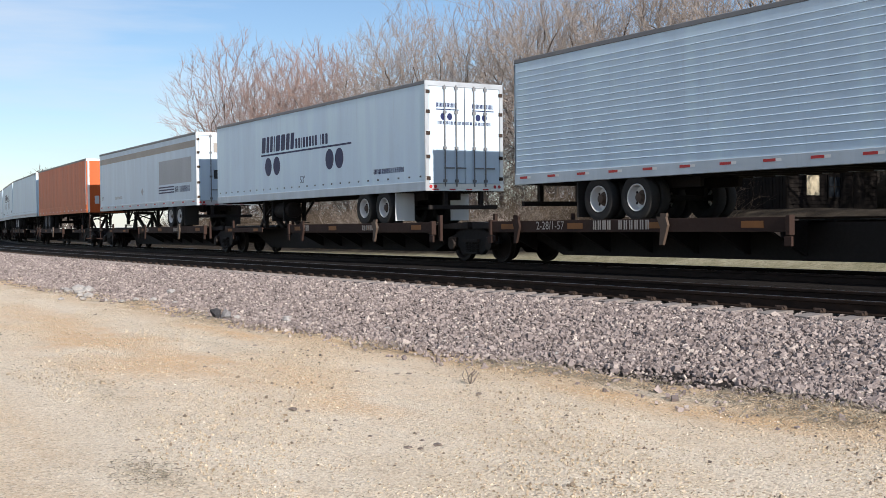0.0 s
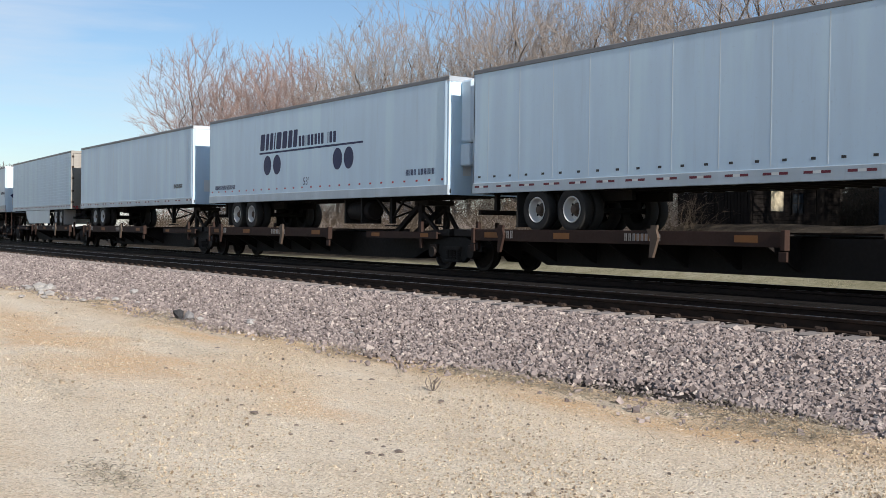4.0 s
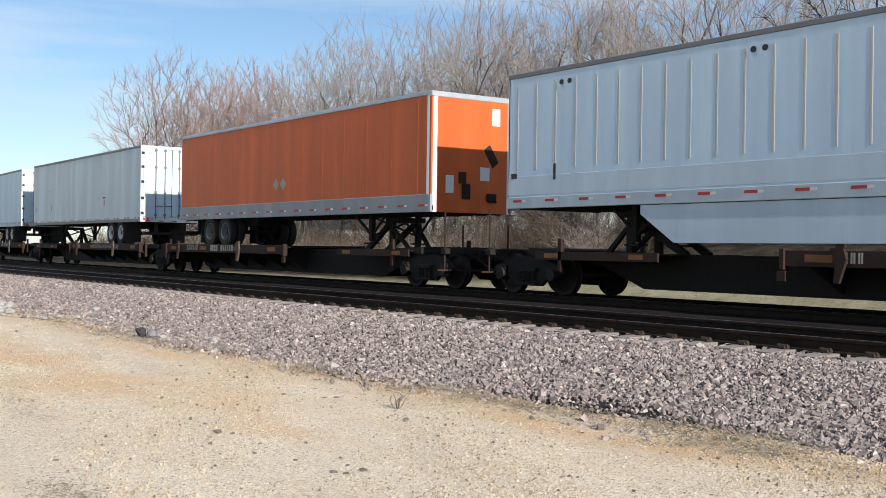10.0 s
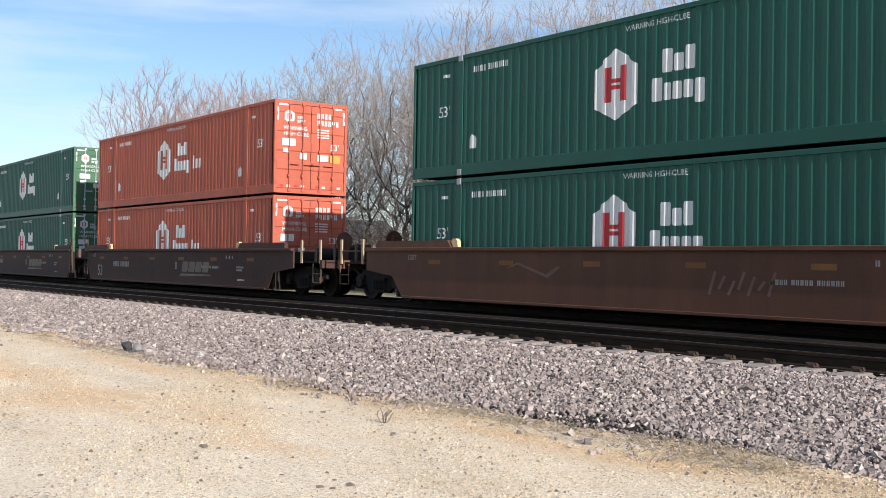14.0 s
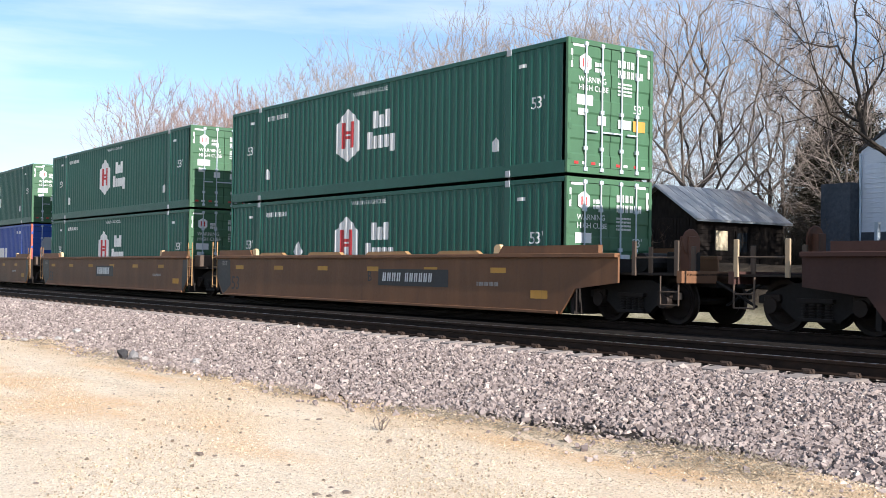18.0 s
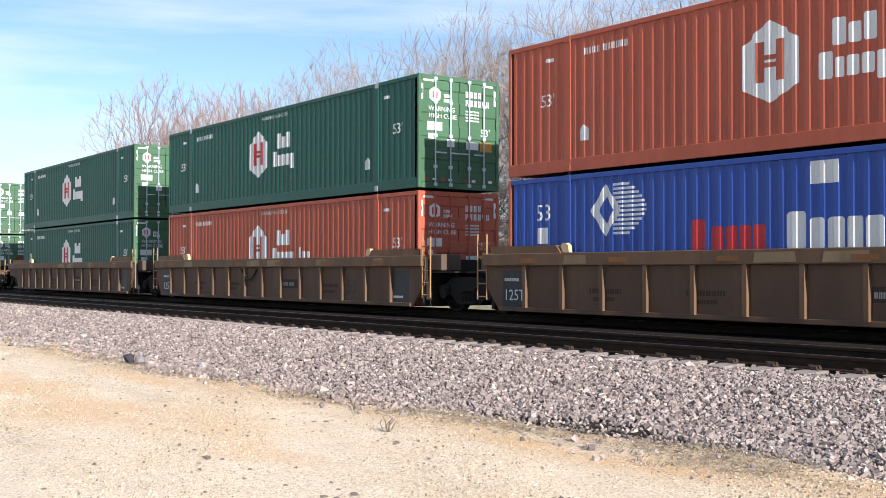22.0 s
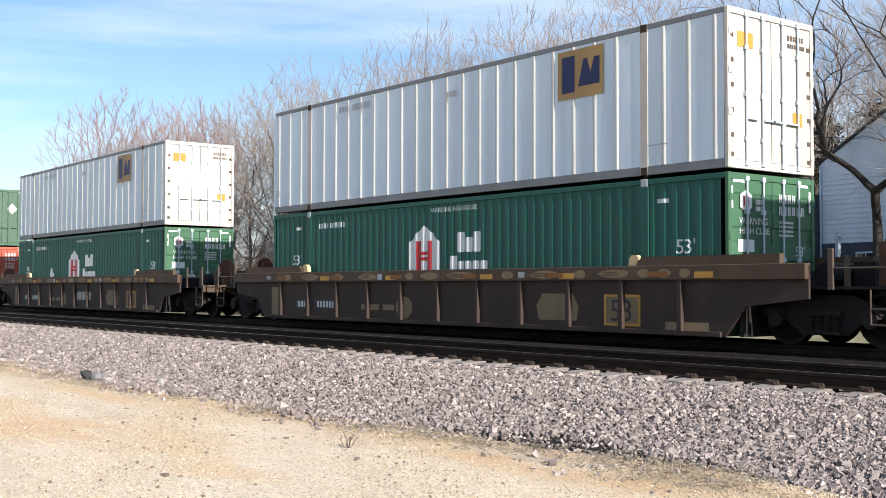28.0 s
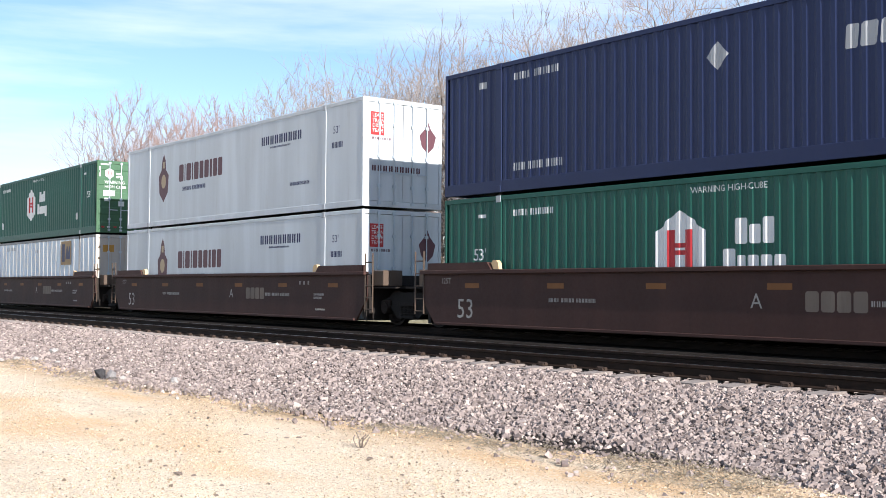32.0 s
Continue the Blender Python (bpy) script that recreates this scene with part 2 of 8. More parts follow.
def ground_material():
    m, n, l, p = nodes_of("gravel_lot")
    vec = n.new("ShaderNodeTexCoord").outputs["Object"]
    big = noise_node(n, l, vec, 0.22, 5, 0.6, (0.45, 1.9, 1.0))
    mid = noise_node(n, l, vec, 0.9, 6, 0.6, (0.6, 1.2, 1.0))
    fine = noise_node(n, l, vec, 46.0, 6, 0.8)
    speck = noise_node(n, l, vec, 95.0, 3, 0.7)
    vor = n.new("ShaderNodeTexVoronoi")
    vor.inputs["Scale"].default_value = 52.0
    l.new(vec, vor.inputs["Vector"])
    grain = n.new("ShaderNodeSeparateXYZ")
    l.new(vor.outputs["Color"], grain.inputs[0])
    warp = noise_node(n, l, vec, 0.8, 6, 0.65, (0.7, 1.3, 1.0))

    def stain(x, y, rx, ry, edge=0.45):
        """A ragged soft-edged patch on the lot."""
        mp = n.new("ShaderNodeMapping")
        mp.vector_type = "TEXTURE"
        mp.inputs["Location"].default_value, mp.inputs["Scale"].default_value = (x, y, 0), (rx, ry, 40.0)
        l.new(vec, mp.inputs["Vector"])
        ln = n.new("ShaderNodeVectorMath")
        ln.operation = "LENGTH"
        l.new(mp.outputs["Vector"], ln.inputs[0])
        ad = n.new("ShaderNodeMath")
        ad.operation = "MULTIPLY_ADD"
        ad.inputs[1].default_value = 2.6
        l.new(warp, ad.inputs[0])
        l.new(ln.outputs["Value"], ad.inputs[2])
        return ramp(n, l, ad.outputs[0], 2.3, 2.3 - edge * 2)
    c = mixed(n, l, ramp(n, l, mid, 0.35, 0.7), (0.70, 0.57, 0.415), (0.82, 0.71, 0.56))
    c = mixed(n, l, ramp(n, l, big, 0.50, 0.66, 0.0, 0.45), c, (0.67, 0.455, 0.25))
    for x, y, rx, ry, a in ((-13.8, 4.5, 4.6, 1.5, 0.75), (-17.0, 6.7, 2.6, 0.45, 0.9), (-17.5, 4.6, 5.0, 0.9, 0.8), (-9.4, 4.9, 1.6, 0.5, 0.5), (-8.4, 7.15, 1.3, 0.42, 0.75), (-6.4, 7.15, 1.6, 0.4, 0.75), (-11.6, 7.45, 1.4, 0.3, 0.6), (-22.0, 5.0, 5.0, 0.8, 0.7)):
        c = mixed(n, l, ramp(n, l, stain(x, y, rx, ry), 0.0, 1.0, 0.0, a), c, (0.70, 0.455, 0.245))
    litter = ramp(n, l, noise_node(n, l, vec, 9.0, 6, 0.8, (0.6, 1.4, 1.0)), 0.46, 0.58)
    for x, y, rx, ry in ((-15.6, 5.9, 2.3, 0.42), (-8.6, 7.75, 1.3, 0.42), (-6.6, 7.8, 1.1, 0.36), (-7.6, 2.36, 0.5, 0.22), (-12.0, 3.2, 1.2, 0.35)):
        gate = n.new("ShaderNodeMath")
        gate.operation = "MULTIPLY"
        l.new(stain(x, y, rx, ry), gate.inputs[0])
        l.new(litter, gate.inputs[1])
        c = mixed(n, l, ramp(n, l, gate.outputs[0], 0.0, 1.0, 0.0, 0.55), c, (0.27, 0.235, 0.165))
    c = mixed(n, l, ramp(n, l, fine, 0.55, 0.70, 0.0, 0.7), c, (0.28, 0.21, 0.14))
    c = mixed(n, l, ramp(n, l, grain.outputs["X"], 0.55, 1.0, 0.0, 0.55), c, (0.88, 0.80, 0.67))
    c = mixed(n, l, ramp(n, l, grain.outputs["Y"], 0.62, 1.0, 0.0, 0.65), c, (0.36, 0.275, 0.19))
    c = mixed(n, l, ramp(n, l, speck, 0.62, 0.72, 0.0, 0.7), c, (0.17, 0.13, 0.09))
    sep = n.new("ShaderNodeSeparateXYZ")
    l.new(vec, sep.inputs[0])
    # rusty and weedy fringe in front of the ballast's foot, which lies nearer towards the left
    foot = n.new("ShaderNodeMath")
    foot.operation = "SUBTRACT"
    l.new(sep.outputs["Y"], foot.inputs[0])
    l.new(ramp(n, l, sep.outputs["X"], -19.0, -7.0, 7.78, 8.28), foot.inputs[1])
    fringe = n.new("ShaderNodeMath")
    fringe.operation = "MULTIPLY"
    l.new(ramp(n, l, foot.outputs[0], -1.7, -0.45), fringe.inputs[0])
    l.new(ramp(n, l, noise_node(n, l, vec, 0.55, 5, 0.65, (0.7, 1.6, 1.0)), 0.36, 0.54), fringe.inputs[1])
    c = mixed(n, l, ramp(n, l, fringe.outputs[0], 0.0, 1.0, 0.0, 0.6), c, (0.52, 0.32, 0.15))
    weedy = n.new("ShaderNodeMath")
    weedy.operation = "MULTIPLY"
    l.new(ramp(n, l, foot.outputs[0], -1.0, -0.25), weedy.inputs[0])
    l.new(ramp(n, l, noise_node(n, l, vec, 1.1, 7, 0.75, (0.7, 1.9, 1.0)), 0.49, 0.57), weedy.inputs[1])
    c = mixed(n, l, ramp(n, l, weedy.outputs[0], 0.0, 1.0, 0.0, 0.8), c, (0.15, 0.13, 0.095))
    grassy = noise_node(n, l, vec, 1.3, 6, 0.7)
    gcol = mixed(n, l, ramp(n, l, grassy, 0.35, 0.65), (0.25, 0.225, 0.135), (0.40, 0.36, 0.25))
    gcol = mixed(n, l, ramp(n, l, fine, 0.5, 0.75, 0.0, 0.6), gcol, (0.14, 0.13, 0.065))
    tuft = noise_node(n, l, vec, 8.0, 6, 0.85)
    gcol = mixed(n, l, ramp(n, l, tuft, 0.48, 0.62, 0.0, 0.8), gcol, (0.15, 0.14, 0.075))
    c = mixed(n, l, ramp(n, l, sep.outputs["Y"], 20.0, 22.5), c, gcol)
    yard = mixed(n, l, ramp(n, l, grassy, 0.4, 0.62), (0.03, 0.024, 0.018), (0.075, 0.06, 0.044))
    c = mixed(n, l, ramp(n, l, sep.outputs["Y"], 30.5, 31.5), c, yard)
    l.new(c, p.inputs["Base Color"])
    p.inputs["Roughness"].default_value = 0.95
    p.inputs["Specular IOR Level"].default_value = 0.05
    h = n.new("ShaderNodeMath")
    h.operation = "SUBTRACT"
    l.new(fine, h.inputs[0])
    l.new(vor.outputs["Distance"], h.inputs[1])
    bumped(n, l, p, h.outputs[0], 1.0, 0.014)
    return m


def stone_material(name, a, b, c3, d):
    m, n, l, p = nodes_of(name)
    rnd = n.new("ShaderNodeNewGeometry").outputs["Random Per Island"]
    r = n.new("ShaderNodeValToRGB")
    e = r.color_ramp.elements
    e[0].position, e[0].color = 0.0, (*a, 1)
    e[1].position, e[1].color = 1.0, (*d, 1)
    e.new(0.45).color = (*b, 1)
    e.new(0.9).color = (*c3, 1)
    l.new(rnd, r.inputs["Fac"])
    vec = n.new("ShaderNodeTexCoord").outputs["Object"]
    f = noise_node(n, l, vec, 60.0, 4, 0.7)
    l.new(mixed(n, l, ramp(n, l, f, 0.45, 0.75, 0.0, 0.45), r.outputs["Color"], tuple(0.45 * x for x in a)), p.inputs["Base Color"])
    p.inputs["Roughness"].default_value = 0.85
    p.inputs["Specular IOR Level"].default_value = 0.15
    bumped(n, l, p, f, 0.4, 0.006)
    return m


def plain_rough(name, c1, c2, scale, rough=0.9, stretch=None, bump=0.5, dist=0.01, metal=0.0, c3=None):
    m, n, l, p = nodes_of(name)
    vec = n.new("ShaderNodeTexCoord").outputs["Object"]
    f = noise_node(n, l, vec, scale, 7, 0.65, stretch)
    g = noise_node(n, l, vec, scale * 0.12, 4, 0.6)
    c = mixed(n, l, ramp(n, l, f, 0.35, 0.68), c1, c2)
    c = mixed(n, l, ramp(n, l, g, 0.45, 0.7, 0.0, 0.6), c, c3 or tuple(0.6 * x for x in c1))
    l.new(c, p.inputs["Base Color"])
    p.inputs["Roughness"].default_value, p.inputs["Metallic"].default_value = rough, metal
    p.inputs["Specular IOR Level"].default_value = 0.5 if metal else 0.1
    bumped(n, l, p, f, bump, dist)
    return m


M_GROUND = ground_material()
M_BALLAST = stone_material("ballast_stone", (0.135, 0.109, 0.100), (0.255, 0.211, 0.195), (0.345, 0.288, 0.260), (0.52, 0.45, 0.39))
# Near-black bed: the shade in the gaps between the stones is painted in.
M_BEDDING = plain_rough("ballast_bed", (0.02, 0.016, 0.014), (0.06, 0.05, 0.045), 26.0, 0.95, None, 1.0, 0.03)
# Near-black: the shade under and between the tracks is put into the colour.
M_TRACKSHADE = plain_rough("shaded_track_bed", (0.010, 0.0085, 0.0075), (0.028, 0.023, 0.02), 24.0, 0.95, None, 1.0, 0.03)
M_TIE = plain_rough("concrete_tie", (0.21, 0.18, 0.163), (0.29, 0.255, 0.23), 18.0, 0.85, None, 0.3, 0.004)
M_RAIL = plain_rough("rail_rust", (0.018, 0.012, 0.009), (0.035, 0.022, 0.016), 20.0, 0.7, (0.3, 1, 1), 0.3, 0.003)
M_RAILTOP = plain_rough("rail_head", (0.40, 0.39, 0.38), (0.52, 0.51, 0.50), 8.0, 0.28, (0.2, 6, 1), 0.05, 0.001, 1.0)
M_CLIP = plain_rough("rust_clip", (0.035, 0.025, 0.02), (0.075, 0.052, 0.04), 40.0, 0.8)
M_GRIT = stone_material("lot_grit", (0.24, 0.18, 0.115), (0.48, 0.38, 0.255), (0.62, 0.51, 0.37), (0.74, 0.65, 0.52))
M_PEBBLE = stone_material("lot_pebble", (0.09, 0.072, 0.06), (0.22, 0.17, 0.12), (0.42, 0.34, 0.24), (0.56, 0.49, 0.38))
M_ROCK = plain_rough("pale_rock", (0.29, 0.272, 0.25), (0.44, 0.415, 0.385), 9.0)
M_DARKROCK = plain_rough("dark_rock", (0.03, 0.03, 0.033), (0.07, 0.068, 0.07), 9.0)
M_GREYROCK = plain_rough("grey_rock", (0.16, 0.155, 0.155), (0.27, 0.26, 0.255), 9.0)
M_DARKBARK = plain_rough("dark_bark", (0.03, 0.025, 0.021), (0.075, 0.062, 0.053), 9.0, 0.95, (1, 1, 0.3), 0.8, 0.03)
M_BARK = plain_rough("bark", (0.10, 0.085, 0.072), (0.19, 0.163, 0.14), 9.0, 0.95, (1, 1, 0.3), 0.8, 0.03)
M_TWIG = plain_rough("twig", (0.265, 0.220, 0.190), (0.37, 0.318, 0.278), 1.2, 0.9, None, 0.0)
M_FARTWIG = plain_rough("far_twig", (0.19, 0.155, 0.15), (0.26, 0.215, 0.21), 1.2, 0.9, None, 0.0)
M_TWIGRED = plain_rough("budding_twig", (0.29, 0.205, 0.175), (0.38, 0.285, 0.25), 1.2, 0.9, None, 0.0)
M_THICKET = plain_rough("thicket_stem", (0.07, 0.056, 0.046), (0.17, 0.138, 0.113), 1.5, 0.95, None, 0.0)
M_BRUSH = plain_rough("dry_brush", (0.055, 0.042, 0.032), (0.17, 0.132, 0.094), 2.0, 0.95, None, 0.0)
M_NEEDLE = plain_rough("needles", (0.028, 0.034, 0.021), (0.078, 0.068, 0.045), 3.0, 0.9, None, 0.0)
M_OLDWOOD = plain_rough("old_dark_boards", (0.008, 0.0065, 0.006), (0.022, 0.018, 0.015), 6.0, 0.9, (1, 1, 0.25), 0.5, 0.01)
M_TIN = plain_rough("tin_roof", (0.30, 0.33, 0.36), (0.46, 0.49, 0.51), 2.5, 0.45, None, 0.2, 0.01, 0.6, (0.30, 0.24, 0.19))
M_SIDING = plain_rough("pale_siding", (0.66, 0.70, 0.76), (0.74, 0.77, 0.82), 3.0, 0.7, (1, 1, 6), 0.1, 0.004)
M_SHINGLE = plain_rough("shingles", (0.06, 0.06, 0.065), (0.12, 0.12, 0.125), 7.0, 0.95)
M_FOUND = plain_rough("foundation", (0.06, 0.07, 0.085), (0.10, 0.11, 0.125), 5.0, 0.9)
M_BOARD = plain_rough("pale_plywood", (0.50, 0.42, 0.28), (0.62, 0.54, 0.38), 5.0, 0.85)


def glass_dark():
    m, n, l, p = nodes_of("window_glass")
    p.inputs["Base Color"].default_value = (0.02, 0.024, 0.028, 1)
    p.inputs["Roughness"].default_value = 0.06
    p.inputs["IOR"].default_value = 1.5
    return m


M_GLASS = glass_dark()


# ---- mesh building ----
class Build:
    """Collects boxes, prisms, tubes and strips of one mesh."""

    def __init__(self):
        self.v, self.f = [], []

    def add(self, verts, faces):
        k = len(self.v)
        self.v += [tuple(p) for p in verts]
        self.f += [tuple(i + k for i in f) for f in faces]
        return self

    def box(self, x0, x1, y0, y1, z0, z1, c=0.0):
        if c <= 0:
            v = [(x, y, z) for z in (z0, z1) for y in (y0, y1) for x in (x0, x1)]
            return self.add(v, [(0, 2, 3, 1), (4, 5, 7, 6), (0, 1, 5, 4), (2, 6, 7, 3), (0, 4, 6, 2), (1, 3, 7, 5)])
        bm = bmesh.new()
        g = bmesh.ops.create_cube(bm, size=1.0)
        for p in g["verts"]:
            p.co = Vector((x0 + (p.co.x + 0.5) * (x1 - x0), y0 + (p.co.y + 0.5) * (y1 - y0), z0 + (p.co.z + 0.5) * (z1 - z0)))
        bmesh.ops.bevel(bm, geom=bm.edges[:], offset=c, segments=1, affect="EDGES")
        bm.verts.index_update()
        self.add([p.co[:] for p in bm.verts], [[q.index for q in f.verts] for f in bm.faces])
        bm.free()
        return self

    def prism(self, pts, a0, a1, axis="y"):
        """A closed outline drawn in two axes, pulled along the third."""
        n = len(pts)

        def at(p, a):
            return (p[0], a, p[1]) if axis == "y" else ((a, p[0], p[1]) if axis == "x" else (p[0], p[1], a))
        v = [at(p, a0) for p in pts] + [at(p, a1) for p in pts]
        f = [tuple(range(n)), tuple(range(2 * n - 1, n - 1, -1))]
        f += [(i, i + n, (i + 1) % n + n, (i + 1) % n) for i in range(n)]
        return self.add(v, f)

    def tube(self, p, q, r0, r1=None, n=8, caps=True):
        r1 = r0 if r1 is None else r1
        p, q = Vector(p), Vector(q)
        w = (q - p).normalized()
        u = w.orthogonal().normalized()
        s = w.cross(u)
        v = []
        for c, r in ((p, r0), (q, r1)):
            v += [c + r * (math.cos(2 * math.pi * i / n) * u + math.sin(2 * math.pi * i / n) * s) for i in range(n)]
        f = [(i, (i + 1) % n, (i + 1) % n + n, i + n) for i in range(n)]
        if caps:
            f += [tuple(range(n - 1, -1, -1)), tuple(range(n, 2 * n))]
        return self.add(v, f)

    def beam(self, p, q, w, h):
        """A square bar from p to q, w wide across y and h deep."""
        p, q = Vector(p), Vector(q)
        d = (q - p).normalized()
        side = Vector((0, 1, 0)) if abs(d.y) < 0.9 else Vector((1, 0, 0))
        side = (side - d * side.dot(d)).normalized()
        up = d.cross(side)
        v = [c + a * side * w / 2 + b * up * h / 2 for c in (p, q) for a, b in ((-1, -1), (1, -1), (1, 1), (-1, 1))]
        return self.add(v, [(0, 1, 2, 3), (7, 6, 5, 4), (0, 4, 5, 1), (1, 5, 6, 2), (2, 6, 7, 3), (3, 7, 4, 0)])

    def lathe(self, prof, cy=(0, 0, 0), n=20, axis="y", cap=True):
        """Profile rows (radius, offset along the axis) turned round it."""
        v, f = [], []
        for r, a in prof:
            for i in range(n):
                t = 2 * math.pi * i / n
                c, s = r * math.cos(t), r * math.sin(t)
                p = (c, a, s) if axis == "y" else ((a, c, s) if axis == "x" else (c, s, a))
                v.append((p[0] + cy[0], p[1] + cy[1], p[2] + cy[2]))
        for j in range(len(prof) - 1):
            for i in range(n):
                f.append((j * n + i, j * n + (i + 1) % n, (j + 1) * n + (i + 1) % n, (j + 1) * n + i))
        if cap:
            f += [tuple(range(n - 1, -1, -1)), tuple(range((len(prof) - 1) * n, len(prof) * n))]
        return self.add(v, f)

    def mesh(self, name, mat, smooth=False):
        me = bpy.data.meshes.new(name)
        me.from_pydata(self.v, [], self.f)
        bm = bmesh.new()
        bm.from_mesh(me)
        bmesh.ops.recalc_face_normals(bm, faces=bm.faces[:])
        bm.to_mesh(me)
        bm.free()
        me.materials.append(mat)
        if smooth:
            me.polygons.foreach_set("use_smooth", [True] * len(me.polygons))
            me.set_sharp_from_angle(angle=radians(35))
        return me


def part(name, b, material, parent, label="", smooth=False, at=None):
    """One mesh under a thing or under a part; painted shapes become one part each, a row of blocks stays together."""
    if isinstance(b, Decal):
        ob = None
        for tag, piece in b.items:
            at2 = (0, -b.rise, 0) if b.face == "side" else (b.rise, 0, 0)
            ob = part({"": name, "word": "lettering", "text": "lettering"}[tag], piece, material, parent, label, smooth, at2 if b.rise else None)
            if tag:
                ob["kind"] = "stuff"
        return ob
    ob = new(name, b.mesh(name, material, smooth) if isinstance(b, Build) else b)
    ob.parent = parent
    if at is not None:
        ob.location = at
    if label:
        ob["label"] = label
    return ob


def thing(name, label, category, group="", kind="", data=None):
    return tagged(new(name, data), label, category, group, kind)


TEXT_CACHE = {}


def letters(text, height):
    """Flat mesh data of a short text with Blender's own font: a list of vertices and faces, height high."""
    key = (text, height)
    if key not in TEXT_CACHE:
        cu = bpy.data.curves.new("text", "FONT")
        cu.body, cu.size, cu.resolution_u = text, height / 0.70, 2
        ob = new("text", cu)
        dg = bpy.context.evaluated_depsgraph_get()
        me = bpy.data.meshes.new_from_object(ob.evaluated_get(dg))
        TEXT_CACHE[key] = ([p.co[:] for p in me.vertices], [list(f.vertices) for f in me.polygons])
        bpy.data.objects.remove(ob)
        bpy.data.meshes.remove(me)
        bpy.data.curves.remove(cu)
    return TEXT_CACHE[key]


class Decal(Build):
    """Thin painted shapes on a face of a thing: u to the right, v up. face: ('side', y) looks to -y, ('end', x) looks to +x."""

    def __init__(self, face, level, lift=0.002):
        self.v, self.f = [], []
        self.face, self.level, self.lift = face, level, lift
        self.items, self.rise = [], 0.0

    def put(self, u, v, d):
        return (u, self.level - d, v) if self.face == "side" else (self.level + d, u, v)

    def poly(self, pts, into=None):
        n = len(pts)
        v = [self.put(x, z, self.lift) for x, z in pts] + [self.put(x, z, 0.001) for x, z in pts]
        f = [tuple(range(n))] + [(i, i + n, (i + 1) % n + n, (i + 1) % n) for i in range(n)]
        if into is None:
            self.items.append(("", Build().add(v, f)))
        else:
            into.add(v, f)
        return self

    def rect(self, u0, u1, v0, v1):
        return self.poly([(u0, v0), (u1, v0), (u1, v1), (u0, v1)])

    def disc(self, u, v, ru, rv, n=20):
        return self.poly([(u + ru * math.cos(2 * math.pi * i / n), v + rv * math.sin(2 * math.pi * i / n)) for i in range(n)])

    def bars(self, u, v, h, widths, gap=0.22, slant=0.0, tall=()):
        """A word as plain blocks, or upright bars where it is small; 0 leaves a space. tall: (foot, top) of each character, in heights."""
        word = Build()
        self.items.append(("word", word))
        for k, w in enumerate(widths):
            a, b = tall[k] if tall else (0.0, 1.0)
            if w and h >= 0.3:
                x0, x1, z0, z1 = u, u + w * h, v + a * h, v + b * h
                e = 0.13 * min(x1 - x0, z1 - z0)
                ring = ((x0 + e, z0), (x1 - e, z0), (x1, z0 + e), (x1, z1 - e), (x1 - e, z1), (x0 + e, z1), (x0, z1 - e), (x0, z0 + e))
                self.poly([(x + slant * (z - v), z) for x, z in ring], word)
            for c, d in () if h >= 0.3 or not w else ((0.0, 1.0),) if w < 0.36 else ((0.0, 0.40), (0.60, 1.0)):
                x0, x1 = u + c * w * h, u + d * w * h
                self.poly([(x0 + slant * h * a, v + a * h), (x1 + slant * h * a, v + a * h), (x1 + slant * h * b, v + b * h), (x0 + slant * h * b, v + b * h)], word)
            u += (w or 0.35) * h + gap * h
        return u

    def text(self, u, v, h, s):
        vs, fs = letters(s, h)
        self.items.append(("text", Build().add([self.put(u + a, v + b, self.lift) for a, b, _ in vs], fs)))
        return self


# ---- the line: straight past the camera, bending away towards the left ----
RAIL_Z = 0.70
LINE_Y = 17.58
NEAR_Y = 12.30
_s = np.arange(0.0, -1200.5, -0.5)
_u = np.clip(-18.0 - _s, 0, None)
_k = 3.836e-5 * np.where(_u < 80, _u, np.clip(80 * (96 - _u) / 16, 0, None))
_th = np.cumsum(_k) * 0.5
_x = -np.cumsum(np.cos(_th)) * 0.5 + 0.5
_y = np.cumsum(np.sin(_th)) * 0.5


def line_at(s, off=0.0):
    """Point and heading (radians) of the train's track centre line at s; off: metres towards the camera."""
    if s >= 0:
        return s, LINE_Y - off, 0.0
    x, y, th = (float(np.interp(-s, -_s, c)) for c in (_x, _y, _th))
    return x - off * math.sin(th), LINE_Y + y - off * math.cos(th), -th


def on_line(s, z=0.0):
    x, y, h = line_at(s)
    return pose(x, y, RAIL_Z + z, 0, 0, math.degrees(h))


TRAVEL_T = [0, 4, 8, 12, 16, 20, 24, 28, 32]
TRAVEL = [0.0, 75.21, 151.62, 227.99, 304.62, 380.52, 458.43, 536.48, 614.88]


def travel(t):
    """Metres that the train has rolled at t."""
    k = min(int(t // 4), 7)
    u = t / 4 - k
    p = [TRAVEL[0] - 75.0] + TRAVEL + [TRAVEL[-1] + 78.6]
    a, b, c, d = p[k:k + 4]
    return 0.5 * (2 * b + (c - a) * u + (2 * a - 5 * b + 4 * c - d) * u * u + (3 * b - a - 3 * c + d) * u ** 3)


# ---- ground, ballast and tracks ----
def toe(x):
    """Where the ballast meets the lot, in y."""
    return LINE_Y - 9.30 - 0.50 * min(max((-x - 7) / 12, 0.0), 1.0) - 0.14 * math.sin(0.9 * x)


